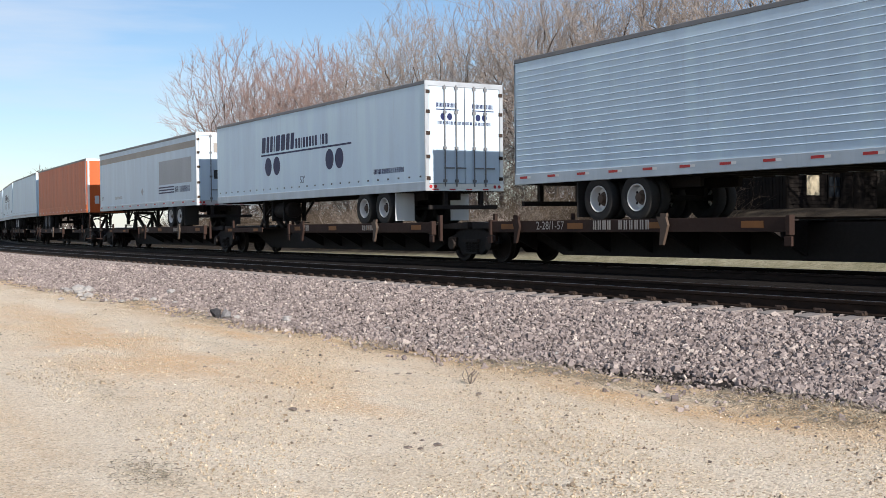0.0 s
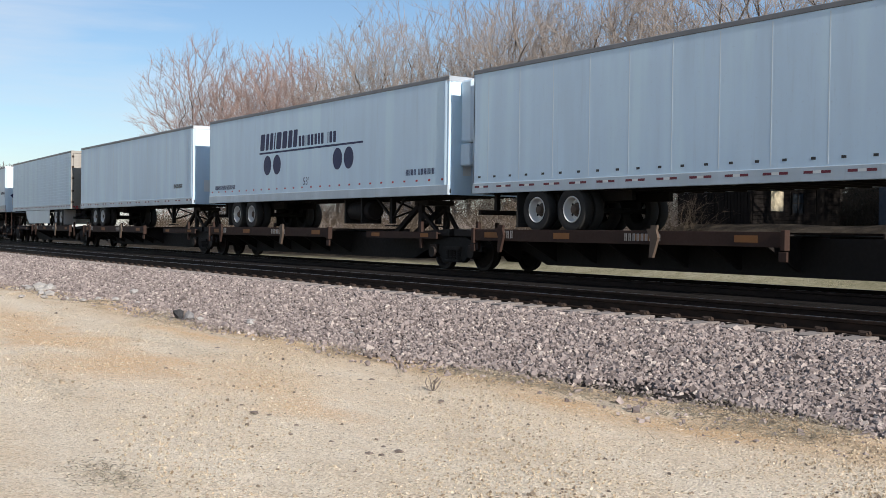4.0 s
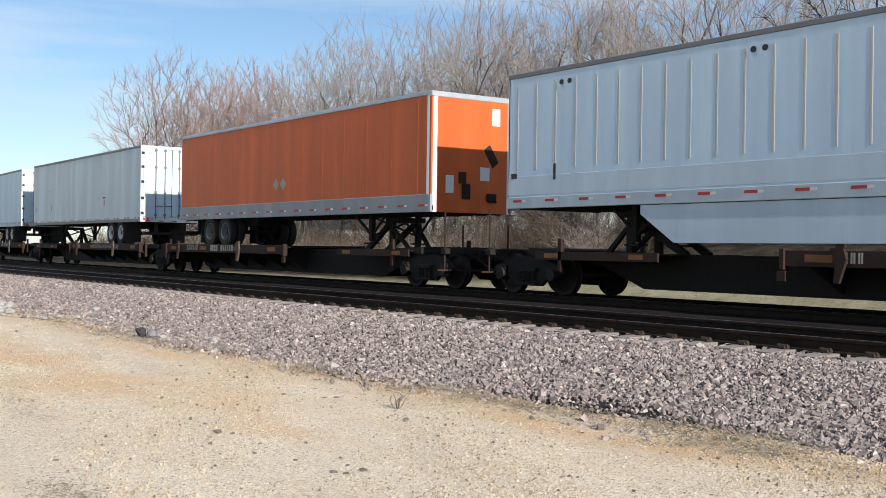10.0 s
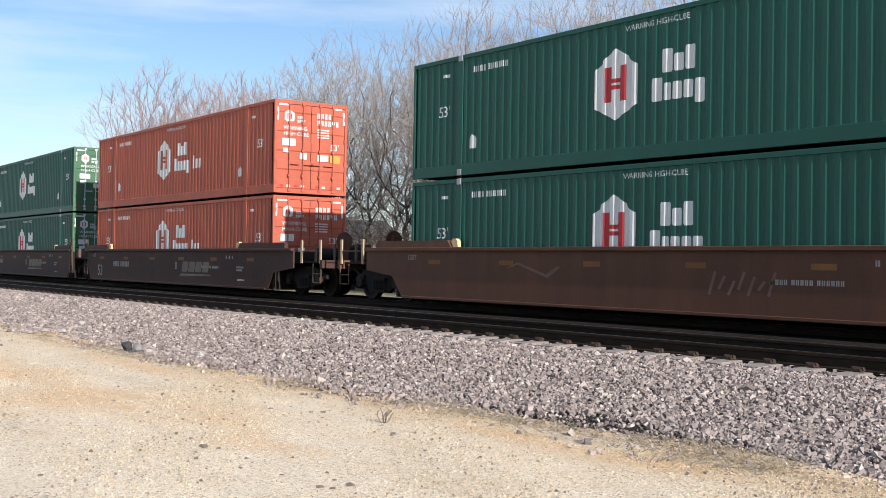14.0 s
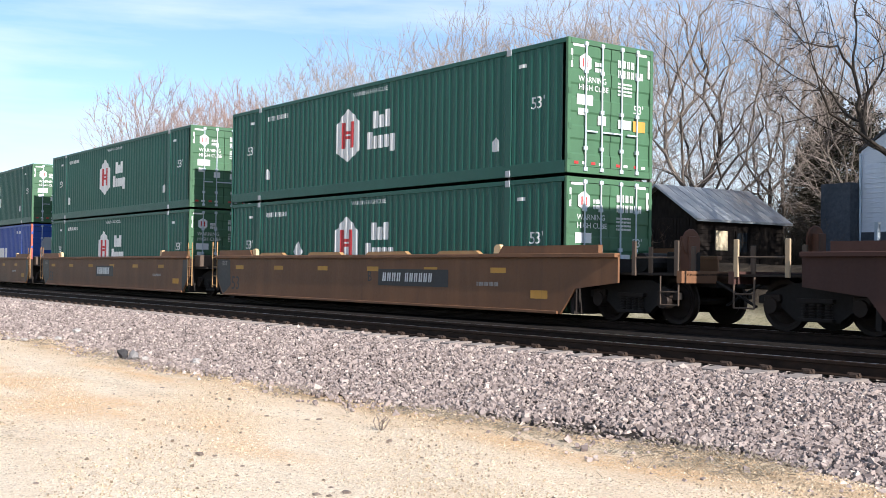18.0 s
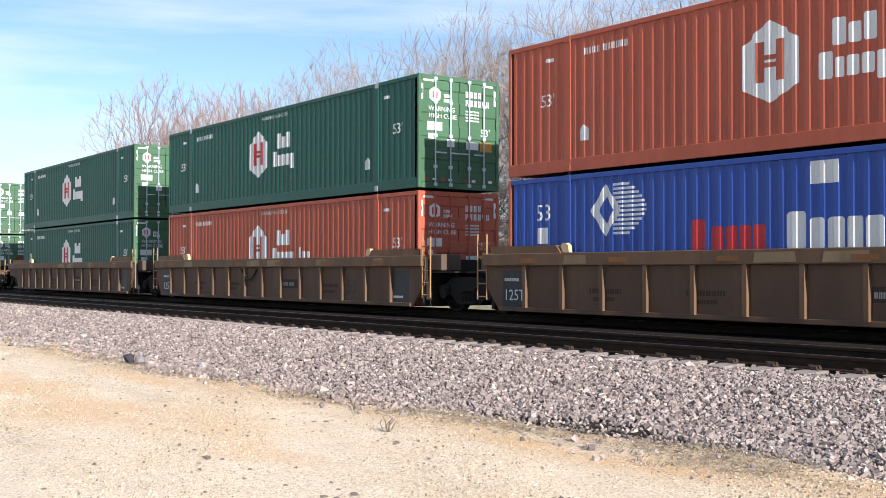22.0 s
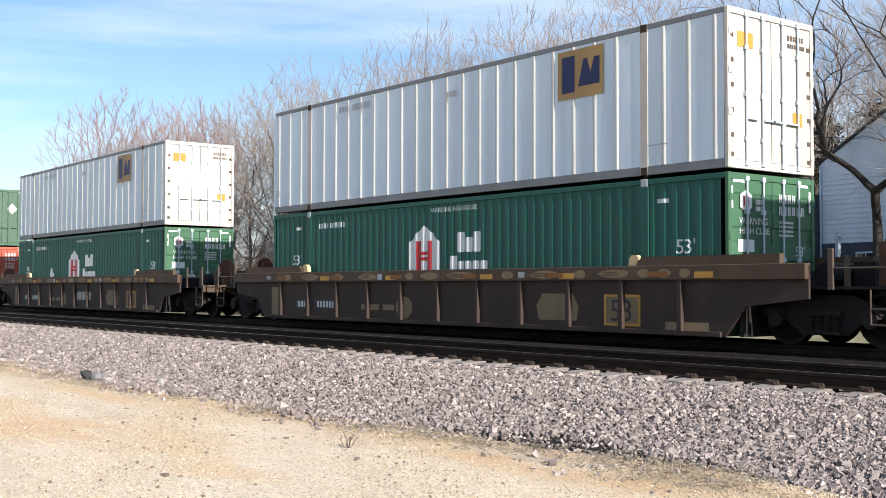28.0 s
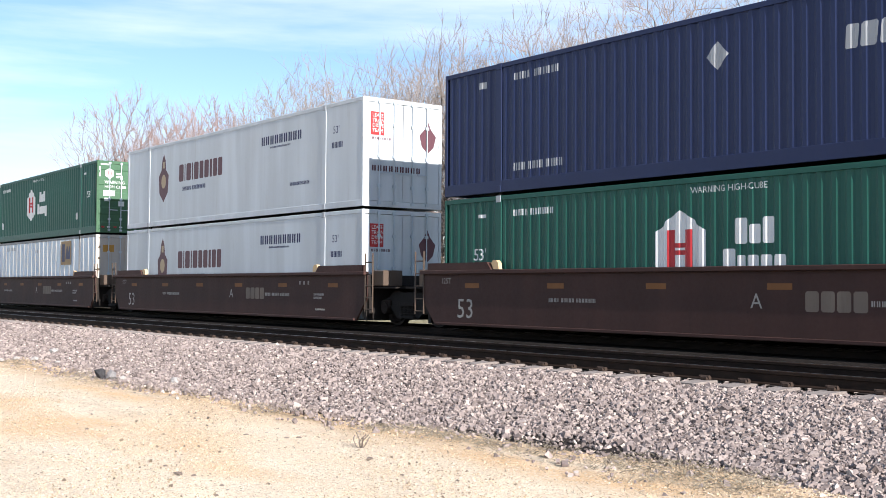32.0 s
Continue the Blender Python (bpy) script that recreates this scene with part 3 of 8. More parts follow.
def ground_z(x, y):
    h = 0.03 * math.sin(0.35 * x + 0.6) * math.sin(0.5 * y) + 0.02 * math.sin(1.3 * x + 2.0 * y)
    yb = line_at(x)[1] - LINE_Y if x < 0 else 0.0
    w = min(max((y - yb - 29.0) / 6.0, 0.0), 1.0)
    w = w * w * (3 - 2 * w)
    r = min(max((x + 48.0) / 14.0, 0.0), 1.0)
    return h + w * (0.7 + 1.45 * r) + w * 0.07 * math.sin(0.6 * x + 0.4 * y)


def make_ground():
    xs = sorted(set([-2500, -1200, -700, -450, -330, 60, 90, 150, 300, 700, 2500] + [round(-250 + 4 * i, 2) for i in range(48)] + [round(-60 + 0.8 * i, 2) for i in range(126)] + [44, 48, 52]))
    ys = sorted(set([-2500, -800, -200, -80, -40, -20, -10, -5] + [round(0.6 * i, 2) for i in range(18)] + [12, 16, 20, 24] + [round(27 + 0.8 * i, 2) for i in range(14)] + [40, 44, 50, 60, 80, 120, 250, 800, 2500]))
    v = [(x, y, ground_z(x, y)) for y in ys for x in xs]
    n = len(xs)
    f = [(j * n + i, j * n + i + 1, (j + 1) * n + i + 1, (j + 1) * n + i) for j in range(len(ys) - 1) for i in range(n - 1)]
    b = Build()
    b.v, b.f = v, f
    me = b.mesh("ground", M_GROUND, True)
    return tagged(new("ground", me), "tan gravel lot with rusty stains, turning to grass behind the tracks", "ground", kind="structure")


make_ground()


def sweep(name, prof, mat, s_list, closed=False):
    """A profile of (offset towards the camera, height) swept along the line."""
    v, f = [], []
    n = len(prof)
    for s in s_list:
        for o, z in prof:
            x, y, _ = line_at(s, o)
            v.append((x, y, z))
    m = n if closed else n - 1
    for j in range(len(s_list) - 1):
        for i in range(m):
            k = (i + 1) % n
            f.append((j * n + i, j * n + k, (j + 1) * n + k, (j + 1) * n + i))
    b = Build()
    b.v, b.f = v, f
    me = b.mesh(name, mat)
    return me


S_NEAR = [60, 40, 20, 0] + [-2.0 * i for i in range(1, 71)] + [-160, -190, -230, -300, -450, -700, -1000]
GAP = LINE_Y - NEAR_Y
BED_TOP = RAIL_Z - 0.20
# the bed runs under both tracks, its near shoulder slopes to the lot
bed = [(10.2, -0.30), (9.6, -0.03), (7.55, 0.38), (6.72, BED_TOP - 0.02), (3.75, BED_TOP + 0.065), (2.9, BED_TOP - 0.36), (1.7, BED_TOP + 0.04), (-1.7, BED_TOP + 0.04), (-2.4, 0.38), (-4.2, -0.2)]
tagged(new("ballast_bed", sweep("ballast_bed", bed[:5], M_BEDDING, S_NEAR)), "ballast shoulder under the near track, near-black to shade the stone gaps", "ballast", kind="structure")
tagged(new("ballast_bed", sweep("ballast_bed", bed[4:], M_TRACKSHADE, S_NEAR)), "near-black ballast between and under the tracks, shade painted in", "ballast", kind="structure")


def rail_profile(o):
    z = RAIL_Z
    half = [(0.0, z - 0.172), (0.070, z - 0.172), (0.070, z - 0.160), (0.016, z - 0.145), (0.010, z - 0.05), (0.036, z - 0.042), (0.037, z - 0.008), (0.028, z - 0.001)]
    pts = [(o + a, b) for a, b in half[1:]] + [(o - a, b) for a, b in reversed(half[1:])]
    return pts


for name, c in (("near_track", GAP), ("far_track", 0.0)):
    for side in (0.755, -0.755):
        r = tagged(new("rail", sweep("rail", rail_profile(c + side), M_RAIL, S_NEAR, True)), "rusty steel rail with a worn bright head", "rail", group="rails", kind="structure")
        o = c + side
        part("running_surface", sweep("running_surface", [(o + 0.027, RAIL_Z + 0.001), (o - 0.027, RAIL_Z + 0.001)], M_RAILTOP, S_NEAR), None, r, "polished rail head")


def ballast_cloud(name, count, place, size, seed, mat, label):
    """Broken stones, each a jittered block, joined into one mesh."""
    rng = np.random.default_rng(seed)
    base = np.array([(x, y, z) for z in (-1, 1) for y in (-1, 1) for x in (-1, 1)], float) * 0.5
    shapes = base[None] * rng.uniform(0.62, 1.05, (24, 8, 3)) + rng.normal(0, 0.05, (24, 8, 3))
    pos = place(rng, count)
    count = len(pos)
    sc = size(rng, pos)
    q = rng.normal(size=(count, 4))
    q /= np.linalg.norm(q, axis=1)[:, None]
    w, x, y, z = q.T
    R = np.stack([1 - 2 * (y * y + z * z), 2 * (x * y - w * z), 2 * (x * z + w * y), 2 * (x * y + w * z), 1 - 2 * (x * x + z * z), 2 * (y * z - w * x),
                  2 * (x * z - w * y), 2 * (y * z + w * x), 1 - 2 * (x * x + y * y)], 1).reshape(-1, 3, 3)
    sh = shapes[rng.integers(0, 24, count)] * (sc[:, None, None] * rng.uniform(0.65, 1.3, (count, 1, 3)))
    v = np.einsum("nij,nkj->nki", R, sh) + pos[:, None, :]
    quads = np.array([(0, 2, 3, 1), (4, 5, 7, 6), (0, 1, 5, 4), (2, 6, 7, 3), (0, 4, 6, 2), (1, 3, 7, 5)])
    f = (np.arange(count)[:, None, None] * 8 + quads[None]).reshape(-1)
    me = bpy.data.meshes.new(name)
    me.vertices.add(count * 8)
    me.vertices.foreach_set("co", v.reshape(-1))
    me.loops.add(len(f))
    me.loops.foreach_set("vertex_index", f.astype(np.int32))
    me.polygons.add(len(f) // 4)
    me.polygons.foreach_set("loop_start", np.arange(0, len(f), 4, dtype=np.int32))
    me.update(calc_edges=True)
    me.validate()
    me.shade_flat()
    me.materials.append(mat)
    return tagged(new(name, me), label, "gravel", kind="stuff")


def bed_height(o):
    return np.interp(o, [4.1, 6.72, 7.55, 9.6, 10.2], [BED_TOP - 0.03, BED_TOP - 0.02, 0.38, -0.03, -0.30])


def shoulder(rng, n):
    s = -np.exp(rng.uniform(np.log(3.0), np.log(85.0), n))
    o = rng.uniform(6.12, 10.6, n)
    on_tie = (o < 6.62) & (np.abs(((4.0 - s) / 0.61) % 1.0 - 0.5) > 0.27) & (rng.uniform(size=n) < 0.9)
    s, o = s[~on_tie], o[~on_tie]
    n = len(s)
    # fewer stones strewn past the foot, which spreads towards the left
    edge = 9.30 + 0.50 * np.clip((-s - 7) / 12, 0, 1) + 0.14 * np.sin(0.9 * s) + 0.12 * np.sin(0.31 * s + 1) + 0.05 * np.sin(3.1 * s)
    keep = (o < edge) | (rng.uniform(size=n) < 0.35 * np.exp(-(o - edge) * 3.5))
    s, o = s[keep], o[keep]
    P = np.array([line_at(a, b)[:2] for a, b in zip(s, o)])
    z = np.maximum(bed_height(o), 0.0) + rng.uniform(-0.012, 0.024, len(o)) + np.where(o < 6.75, -0.014, 0.0)
    return np.column_stack([P, z])


ballast_cloud("ballast_stones", 175000, shoulder, lambda rng, p: rng.lognormal(np.log(0.0315), 0.34, len(p)) * (1 + np.clip(-p[:, 0] - 14, 0, 60) * 0.012),
              3, M_BALLAST, "broken grey-mauve ballast stones heaped on the shoulder")


def lot(rng, n):
    x = -np.exp(rng.uniform(np.log(3.5), np.log(34.0), n))
    y = rng.uniform(2.6, 8.4, n)
    return np.column_stack([x, y, np.array([ground_z(a, b) for a, b in zip(x, y)]) + 0.002])


ballast_cloud("lot_grit", 45000, lot, lambda rng, p: rng.lognormal(np.log(0.0085), 0.3, len(p)), 15, M_GRIT, "fine pale grit of the gravel lot")
ballast_cloud("lot_pebbles", 3500, lot, lambda rng, p: rng.lognormal(np.log(0.0115), 0.42, len(p)), 5, M_PEBBLE, "small pebbles and crumbs strewn on the gravel lot")


def make_ties():
    """Concrete ties of both tracks, with spring clips on the near rail's outer side."""
    pts = [(-1.29, 0.0), (-1.29, -0.20), (1.29, -0.20), (1.29, 0.0), (0.95, 0.02), (0.55, 0.02), (0.25, -0.03), (-0.25, -0.03), (-0.55, 0.02), (-0.95, 0.02)]
    tie_me = Build().prism(pts, -0.13, 0.13, "x").mesh("tie", M_TIE)
    b = Build()
    b.box(-0.06, 0.06, -0.945, -0.845, 0.016, 0.072, 0.014)
    b.tube((-0.075, -0.915, 0.064), (0.075, -0.915, 0.064), 0.021, n=6)
    clip_me = b.mesh("rail_clip", M_CLIP)
    home = tagged(new("near_ties"), "pale concrete ties with rusty rail clips in the ballast", "track ties", kind="structure")
    zt = RAIL_Z - 0.19
    far = Build()
    for i in range(260):
        s = 4.0 - 0.61 * i
        x, y, h = line_at(s, GAP)
        if i < 150:
            t = new("tie", tie_me)
            t.parent = home
            t.matrix_basis = pose(x, y, zt, 0, 0, math.degrees(h) + 0.3 * math.sin(i * 7.1))
            c = new("rail_clip", clip_me)
            c.parent = t
        else:
            m = pose(x, y, zt, 0, 0, math.degrees(h))
            for me in (tie_me, clip_me):
                far.add([m @ p.co for p in me.vertices], [list(f.vertices) for f in me.polygons])
    rest = part("tie_row", far, M_TIE, home)
    rest["kind"] = "stuff"
    back = Build()
    for i in range(200):
        x, y, h = line_at(4.0 - 0.61 * i, 0.0)
        m = pose(x, y, zt, 0, 0, math.degrees(h))
        back.add([m @ p.co for p in tie_me.vertices], [list(f.vertices) for f in tie_me.polygons])
    # concrete like the near ties, but the train's shade is painted into the colour
    tagged(new("far_ties", back.mesh("far_ties", M_TRACKSHADE)), "concrete ties under the train, painted near-black for its shade", "track ties", kind="structure")


# ---- rolling stock ----
MOVERS = []
WHEELSETS = {-0.889: [], 0.889: []}
WHEEL_R = 0.46


def ride(ob, s, z=0.0):
    """Let a thing roll with the train; s: place of its middle along the line at the start."""
    ob.matrix_basis = on_line(s, z)
    MOVERS.append((ob, s, z))


def truck(parent, x):
    """A two-axle freight truck: cast side frames, springs, bolster, wheelsets."""
    if "truck" not in MESHES:
        b = Build()
        for y in (-1.02, 1.02):
            s = 0.09 if y > 0 else -0.09
            out = [(-1.22, 0.50), (-1.22, 0.62), (-0.95, 0.70), (-0.50, 0.86), (0.50, 0.86), (0.95, 0.70), (1.22, 0.62), (1.22, 0.50), (0.78, 0.46), (0.42, 0.20), (-0.42, 0.20), (-0.78, 0.46)]
            b.prism(out, y - 0.06, y + 0.06)
        b.box(-0.28, 0.28, -1.0, 1.0, 0.55, 0.80)
        MESHES["truck"] = b.mesh("truck", M_BLACK)
        b = Build()
        for dx in (-0.24, -0.08, 0.08, 0.24):
            for k in range(5):
                b.lathe([(0.065, 0.0), (0.065, 0.028)], (dx, -1.10, 0.27 + 0.052 * k), 8, "z")
        b.box(-0.36, 0.36, -1.18, -1.02, 0.22, 0.265)
        b.box(-0.36, 0.36, -1.18, -1.02, 0.53, 0.60)
        MESHES["springs"] = b.mesh("spring_nest", M_DARK)
        b = Build()
        b.lathe([(0.14, -1.20), (0.15, -1.17), (0.15, -0.97)], (0, 0, 0.46), 14, "y")
        b.box(-0.17, 0.17, -1.16, -0.98, 0.52, 0.66, 0.02)
        MESHES["bearing"] = b.mesh("bearing_cap", M_WHEEL)
        b = Build()
        for y, d in ((-0.72, -1), (0.72, 1)):
            R = WHEEL_R
            b.lathe([(0.10, y + 0.09 * d), (0.16, y + 0.06 * d), (0.33, y + 0.01 * d), (0.385, y + 0.06 * d), (R - 0.005, y + 0.065 * d), (R, y - 0.03 * d), (R + 0.025, y - 0.045 * d), (R + 0.02, y - 0.07 * d), (0.385, y - 0.07 * d), (0.34, y - 0.03 * d), (0.15, y - 0.05 * d)], n=28)
        b.lathe([(0.085, -0.75), (0.085, 0.75)], n=10)
        MESHES["wheelset"] = b.mesh("wheelset", M_WHEEL, True)
    t = part("truck", MESHES["truck"], None, parent, "black cast-steel freight truck", at=(x, 0, 0))
    part("spring_nest", MESHES["springs"], None, t)
    for dx in (-0.889, 0.889):
        part("bearing_cap", MESHES["bearing"], None, t, at=(dx, 0, 0))
    for dx in (-0.889, 0.889):
        w = part("wheelset", MESHES["wheelset"], None, t, "steel wheels on their axle", at=(dx, 0, WHEEL_R))
        WHEELSETS[dx].append(w)
    return t


MESHES = {}


def coupler(parent, x, d):
    b = Build()
    b.box(min(x, x + 0.75 * d), max(x, x + 0.75 * d), -0.09, 0.09, 0.78, 0.98, 0.02)
    b.box(min(x + 0.7 * d, x + 1.0 * d), max(x + 0.7 * d, x + 1.0 * d), -0.16, 0.18, 0.72, 1.04, 0.03)
    b.tube((x, -0.45, 0.85), (x + 0.9 * d, -0.40, 0.40), 0.03, n=6)
    part("coupler", b, M_BLACK, parent)


def spine_unit(length, pad_end, front_truck, rear_truck, mark, grey=False):
    """One platform of a spine car. pad_end: +1 where the wheel pads lie at the leading end. mark: which lettering it wears."""
    h = length / 2
    car = thing("spine_car", "dark brown steel spine car platform with raised wheel pads", "railcar", group="spine car platforms")
    b = Build()
    b.prism([(-h + 0.15, 0.95), (-h + 0.15, 0.78), (-h + 1.7, 0.70), (-h + 3.0, 0.22), (h - 3.0, 0.22), (h - 1.7, 0.70), (h - 0.15, 0.78), (h - 0.15, 0.95)], -0.42, 0.42)
    part("centre_sill", b, M_DARK, car)
    d = pad_end
    p0, p1 = sorted((d * (h - 1.4), d * (h - 10.9)))
    for side in (-1, 1):
        b = Build()
        b.box(p0, p1, min(side * 0.5, side * 1.42), max(side * 0.5, side * 1.42), 0.985, 1.015)
        part("wheel_pad", b, M_DARK, car)
        b = Build()
        b.box(p0, p1, side * 1.42 - 0.03, side * 1.42 + 0.03, 0.78, 1.06, 0.006)
        e = part("pad_edge", b, M_DECK, car, "rust-brown edge plate of the wheel pad")
        if side < 0:
            g = Decal("side", -1.455)
            for k in range(4):
                x = p0 + 0.45 + k * (p1 - p0 - 1.6) / 3
                g.rect(x, x + 0.55, 0.86, 0.99)
            part("reflector", g, M_REFLECT, e)
            g = Decal("side", -1.4575)
            if mark == 0:
                g.text(p0 + 1.9, 0.85, 0.19, "2-28/1-57")
                g.bars(p0 + 4.0, 0.84, 0.2, [0.55] * 4, 0.25)
                g.bars(p0 + 4.85, 0.84, 0.2, [0.55] * 6, 0.3)
            elif mark == 1:
                g.bars(p0 + 0.9, 0.84, 0.19, [1.1, 1.1, 1.1], 0.2)
                g.text(p0 + 3.4, 0.85, 0.16, "TWIN 28 ALL PURPOSE SPINE CAR")
            else:
                g.bars(p0 + 1.2, 0.85, 0.18, [0.5] * 3, 0.3)
                g.bars(p0 + 5.4, 0.85, 0.15, [0.5] * 9, 0.3)
            part("lettering", g, M_FADED, e, "worn white lettering")
    for side in (-1, 1):
        me = Build().prism([(side * 0.40, 0.30), (side * 1.38, 0.80), (side * 1.38, 0.98), (side * 0.40, 0.98)], -0.04, 0.04, "x").mesh("cross_bearer", M_DARK)
        for k in range(7):
            part("cross_bearer", me, None, car, at=(p0 + 0.5 + k * (p1 - p0 - 1.0) / 6, 0, 0))
    # tie-down brackets on the pad edge
    for k, x in enumerate((p0 + 1.15, p0 + (p1 - p0) * 0.66)):
        b = Build()
        b.prism([(x - 0.16, 1.10), (x + 0.10, 1.10), (x + 0.16, 0.92), (x + 0.02, 0.52), (x - 0.08, 0.52), (x - 0.05, 0.86)], -1.53, -1.465)
        b.box(x - 0.05, x + 0.12, -1.52, -1.46, 1.10, 1.17)
        part("tie_down_bracket", b, M_DARKTAN if k else M_DECK, car)
    for x in (p0, p1):
        part("pad_end_post", Build().box(x - 0.05, x + 0.05, -1.50, -1.36, 0.72, 1.09, 0.008), M_DECK, car)
        part("pad_end_step", Build().box(x - 0.09, x + 0.09, -1.50, -1.44, 0.52, 0.70, 0.008), M_DECK, car)
    # hitch stand for the kingpin at the other end
    k0 = -d * (h - 2.6)
    stand = part("hitch_plate", Build().box(k0 - 0.35, k0 + 0.35, -0.45, 0.45, 1.72, 1.86, 0.02), M_DARK, car)
    for y in (-0.42, 0.42):
        part("hitch_post", Build().beam((k0, y, 1.74), (k0, y, 0.93), 0.12, 0.16), M_DARK, stand)
        part("hitch_strut", Build().beam((k0 + d * 0.1, y, 1.72), (k0 + d * 1.5, y * 0.8, 0.93), 0.12, 0.14), M_DARK, stand)
        part("hitch_strut", Build().beam((k0 - d * 0.1, y, 1.5), (k0 - d * 0.8, y * 0.8, 0.93), 0.08, 0.10), M_DARK, stand)
    b = Build()
    for x0, x1 in (sorted((-d * (h - 0.5), -d * (h - 4.2))),):
        for side in (-1, 1):
            b.box(x0, x1, min(side * 0.42, side * 1.25), max(side * 0.42, side * 1.25), 0.93, 0.96)
        b.box(x0, x1, -1.29, -1.25, 0.80, 0.98)
    part("end_walkway", b, M_DECK, car, "brown walkway beside the hitch")
    g = Decal("side", -1.291)
    g.rect(x0 + 0.3, x0 + 0.75, 0.84, 0.94)
    g.rect(x1 - 0.8, x1 - 0.4, 0.84, 0.94)
    part("reflector", g, M_REFLECT, car)
    # end bolster hood over the truck
    for e in (-1, 1):
        b = Build()
        xe = e * h
        b.prism([(xe - e * 1.5, 0.88), (xe - e * 1.5, 1.0), (xe - e * 0.1, 1.06), (xe - e * 0.1, 0.88)], -1.15, 1.15)
        part("end_hood", b, M_DARK, car)
        for y in (-1.25, 1.25):
            b = Build()
            b.box(xe - e * 1.3 - 0.05, xe - e * 1.3 + 0.05, y - 0.04, y + 0.04, 0.55, 1.25)
            part("grab_post", b, M_DECK, car)
    if front_truck:
        truck(car, h - (0.0 if front_truck == 1 else 0.0))
    if rear_truck:
        truck(car, -h)
    for on, e in ((front_truck, 1), (rear_truck == 2, -1)):
        if on:
            b = Build()
            b.box(min(e * h, e * (h + 1.3)), max(e * h, e * (h + 1.3)), -0.35, 0.35, 0.72, 1.0, 0.02)
            b.box(min(e * (h + 1.05), e * (h + 1.25)), max(e * (h + 1.05), e * (h + 1.25)), -1.35, 1.35, 0.88, 1.02, 0.01)
            part("end_sill", b, M_DARK, car)
            coupler(car, e * (h + 1.2), e)
            for y in (-1.3, -0.75):
                b = Build()
                b.tube((e * (h + 1.15), y, 0.45), (e * (h + 1.15), y, 1.95 if y < -1 else 1.6), 0.022, n=6)
                b.box(e * (h + 1.15) - 0.02, e * (h + 1.15) + 0.02, y - 0.22, y + 0.22, 0.46, 0.50)
                part("handhold", b, M_DECK, car)
    return car


def well_sides(style, half, e_front, e_rear):
    """Outline of a well car's side plate: lower edge, cut away towards the trucks."""
    f = half + (1.75 if e_front else 0.55)
    r = half + (1.75 if e_rear else 0.55)
    return [(-r, 1.36), (-r, 0.80), (-half - 0.52, 0.66), (-half - 0.06, 0.12), (half + 0.06, 0.12), (half + 0.52, 0.66), (f, 0.80), (f, 1.36)]


WELL_STYLE = {
    "dark": (M_DARKBROWN, M_DARKBROWN, "dark brown smooth-sided well car"),
    "brown": (M_BROWN, M_BROWN, "rust-brown smooth-sided well car with faint graffiti"),
    "ochre": (M_TTXBROWN, M_TTXBROWN, "ochre-brown smooth-sided well car"),
    "ribbed": (M_CHORD, M_RIBBROWN, "faded brown ribbed well car"),
    "old": (M_OLDTOP, M_OLDBROWN, "sooty ribbed well car with a tan top chord and painted-out patches"),
}


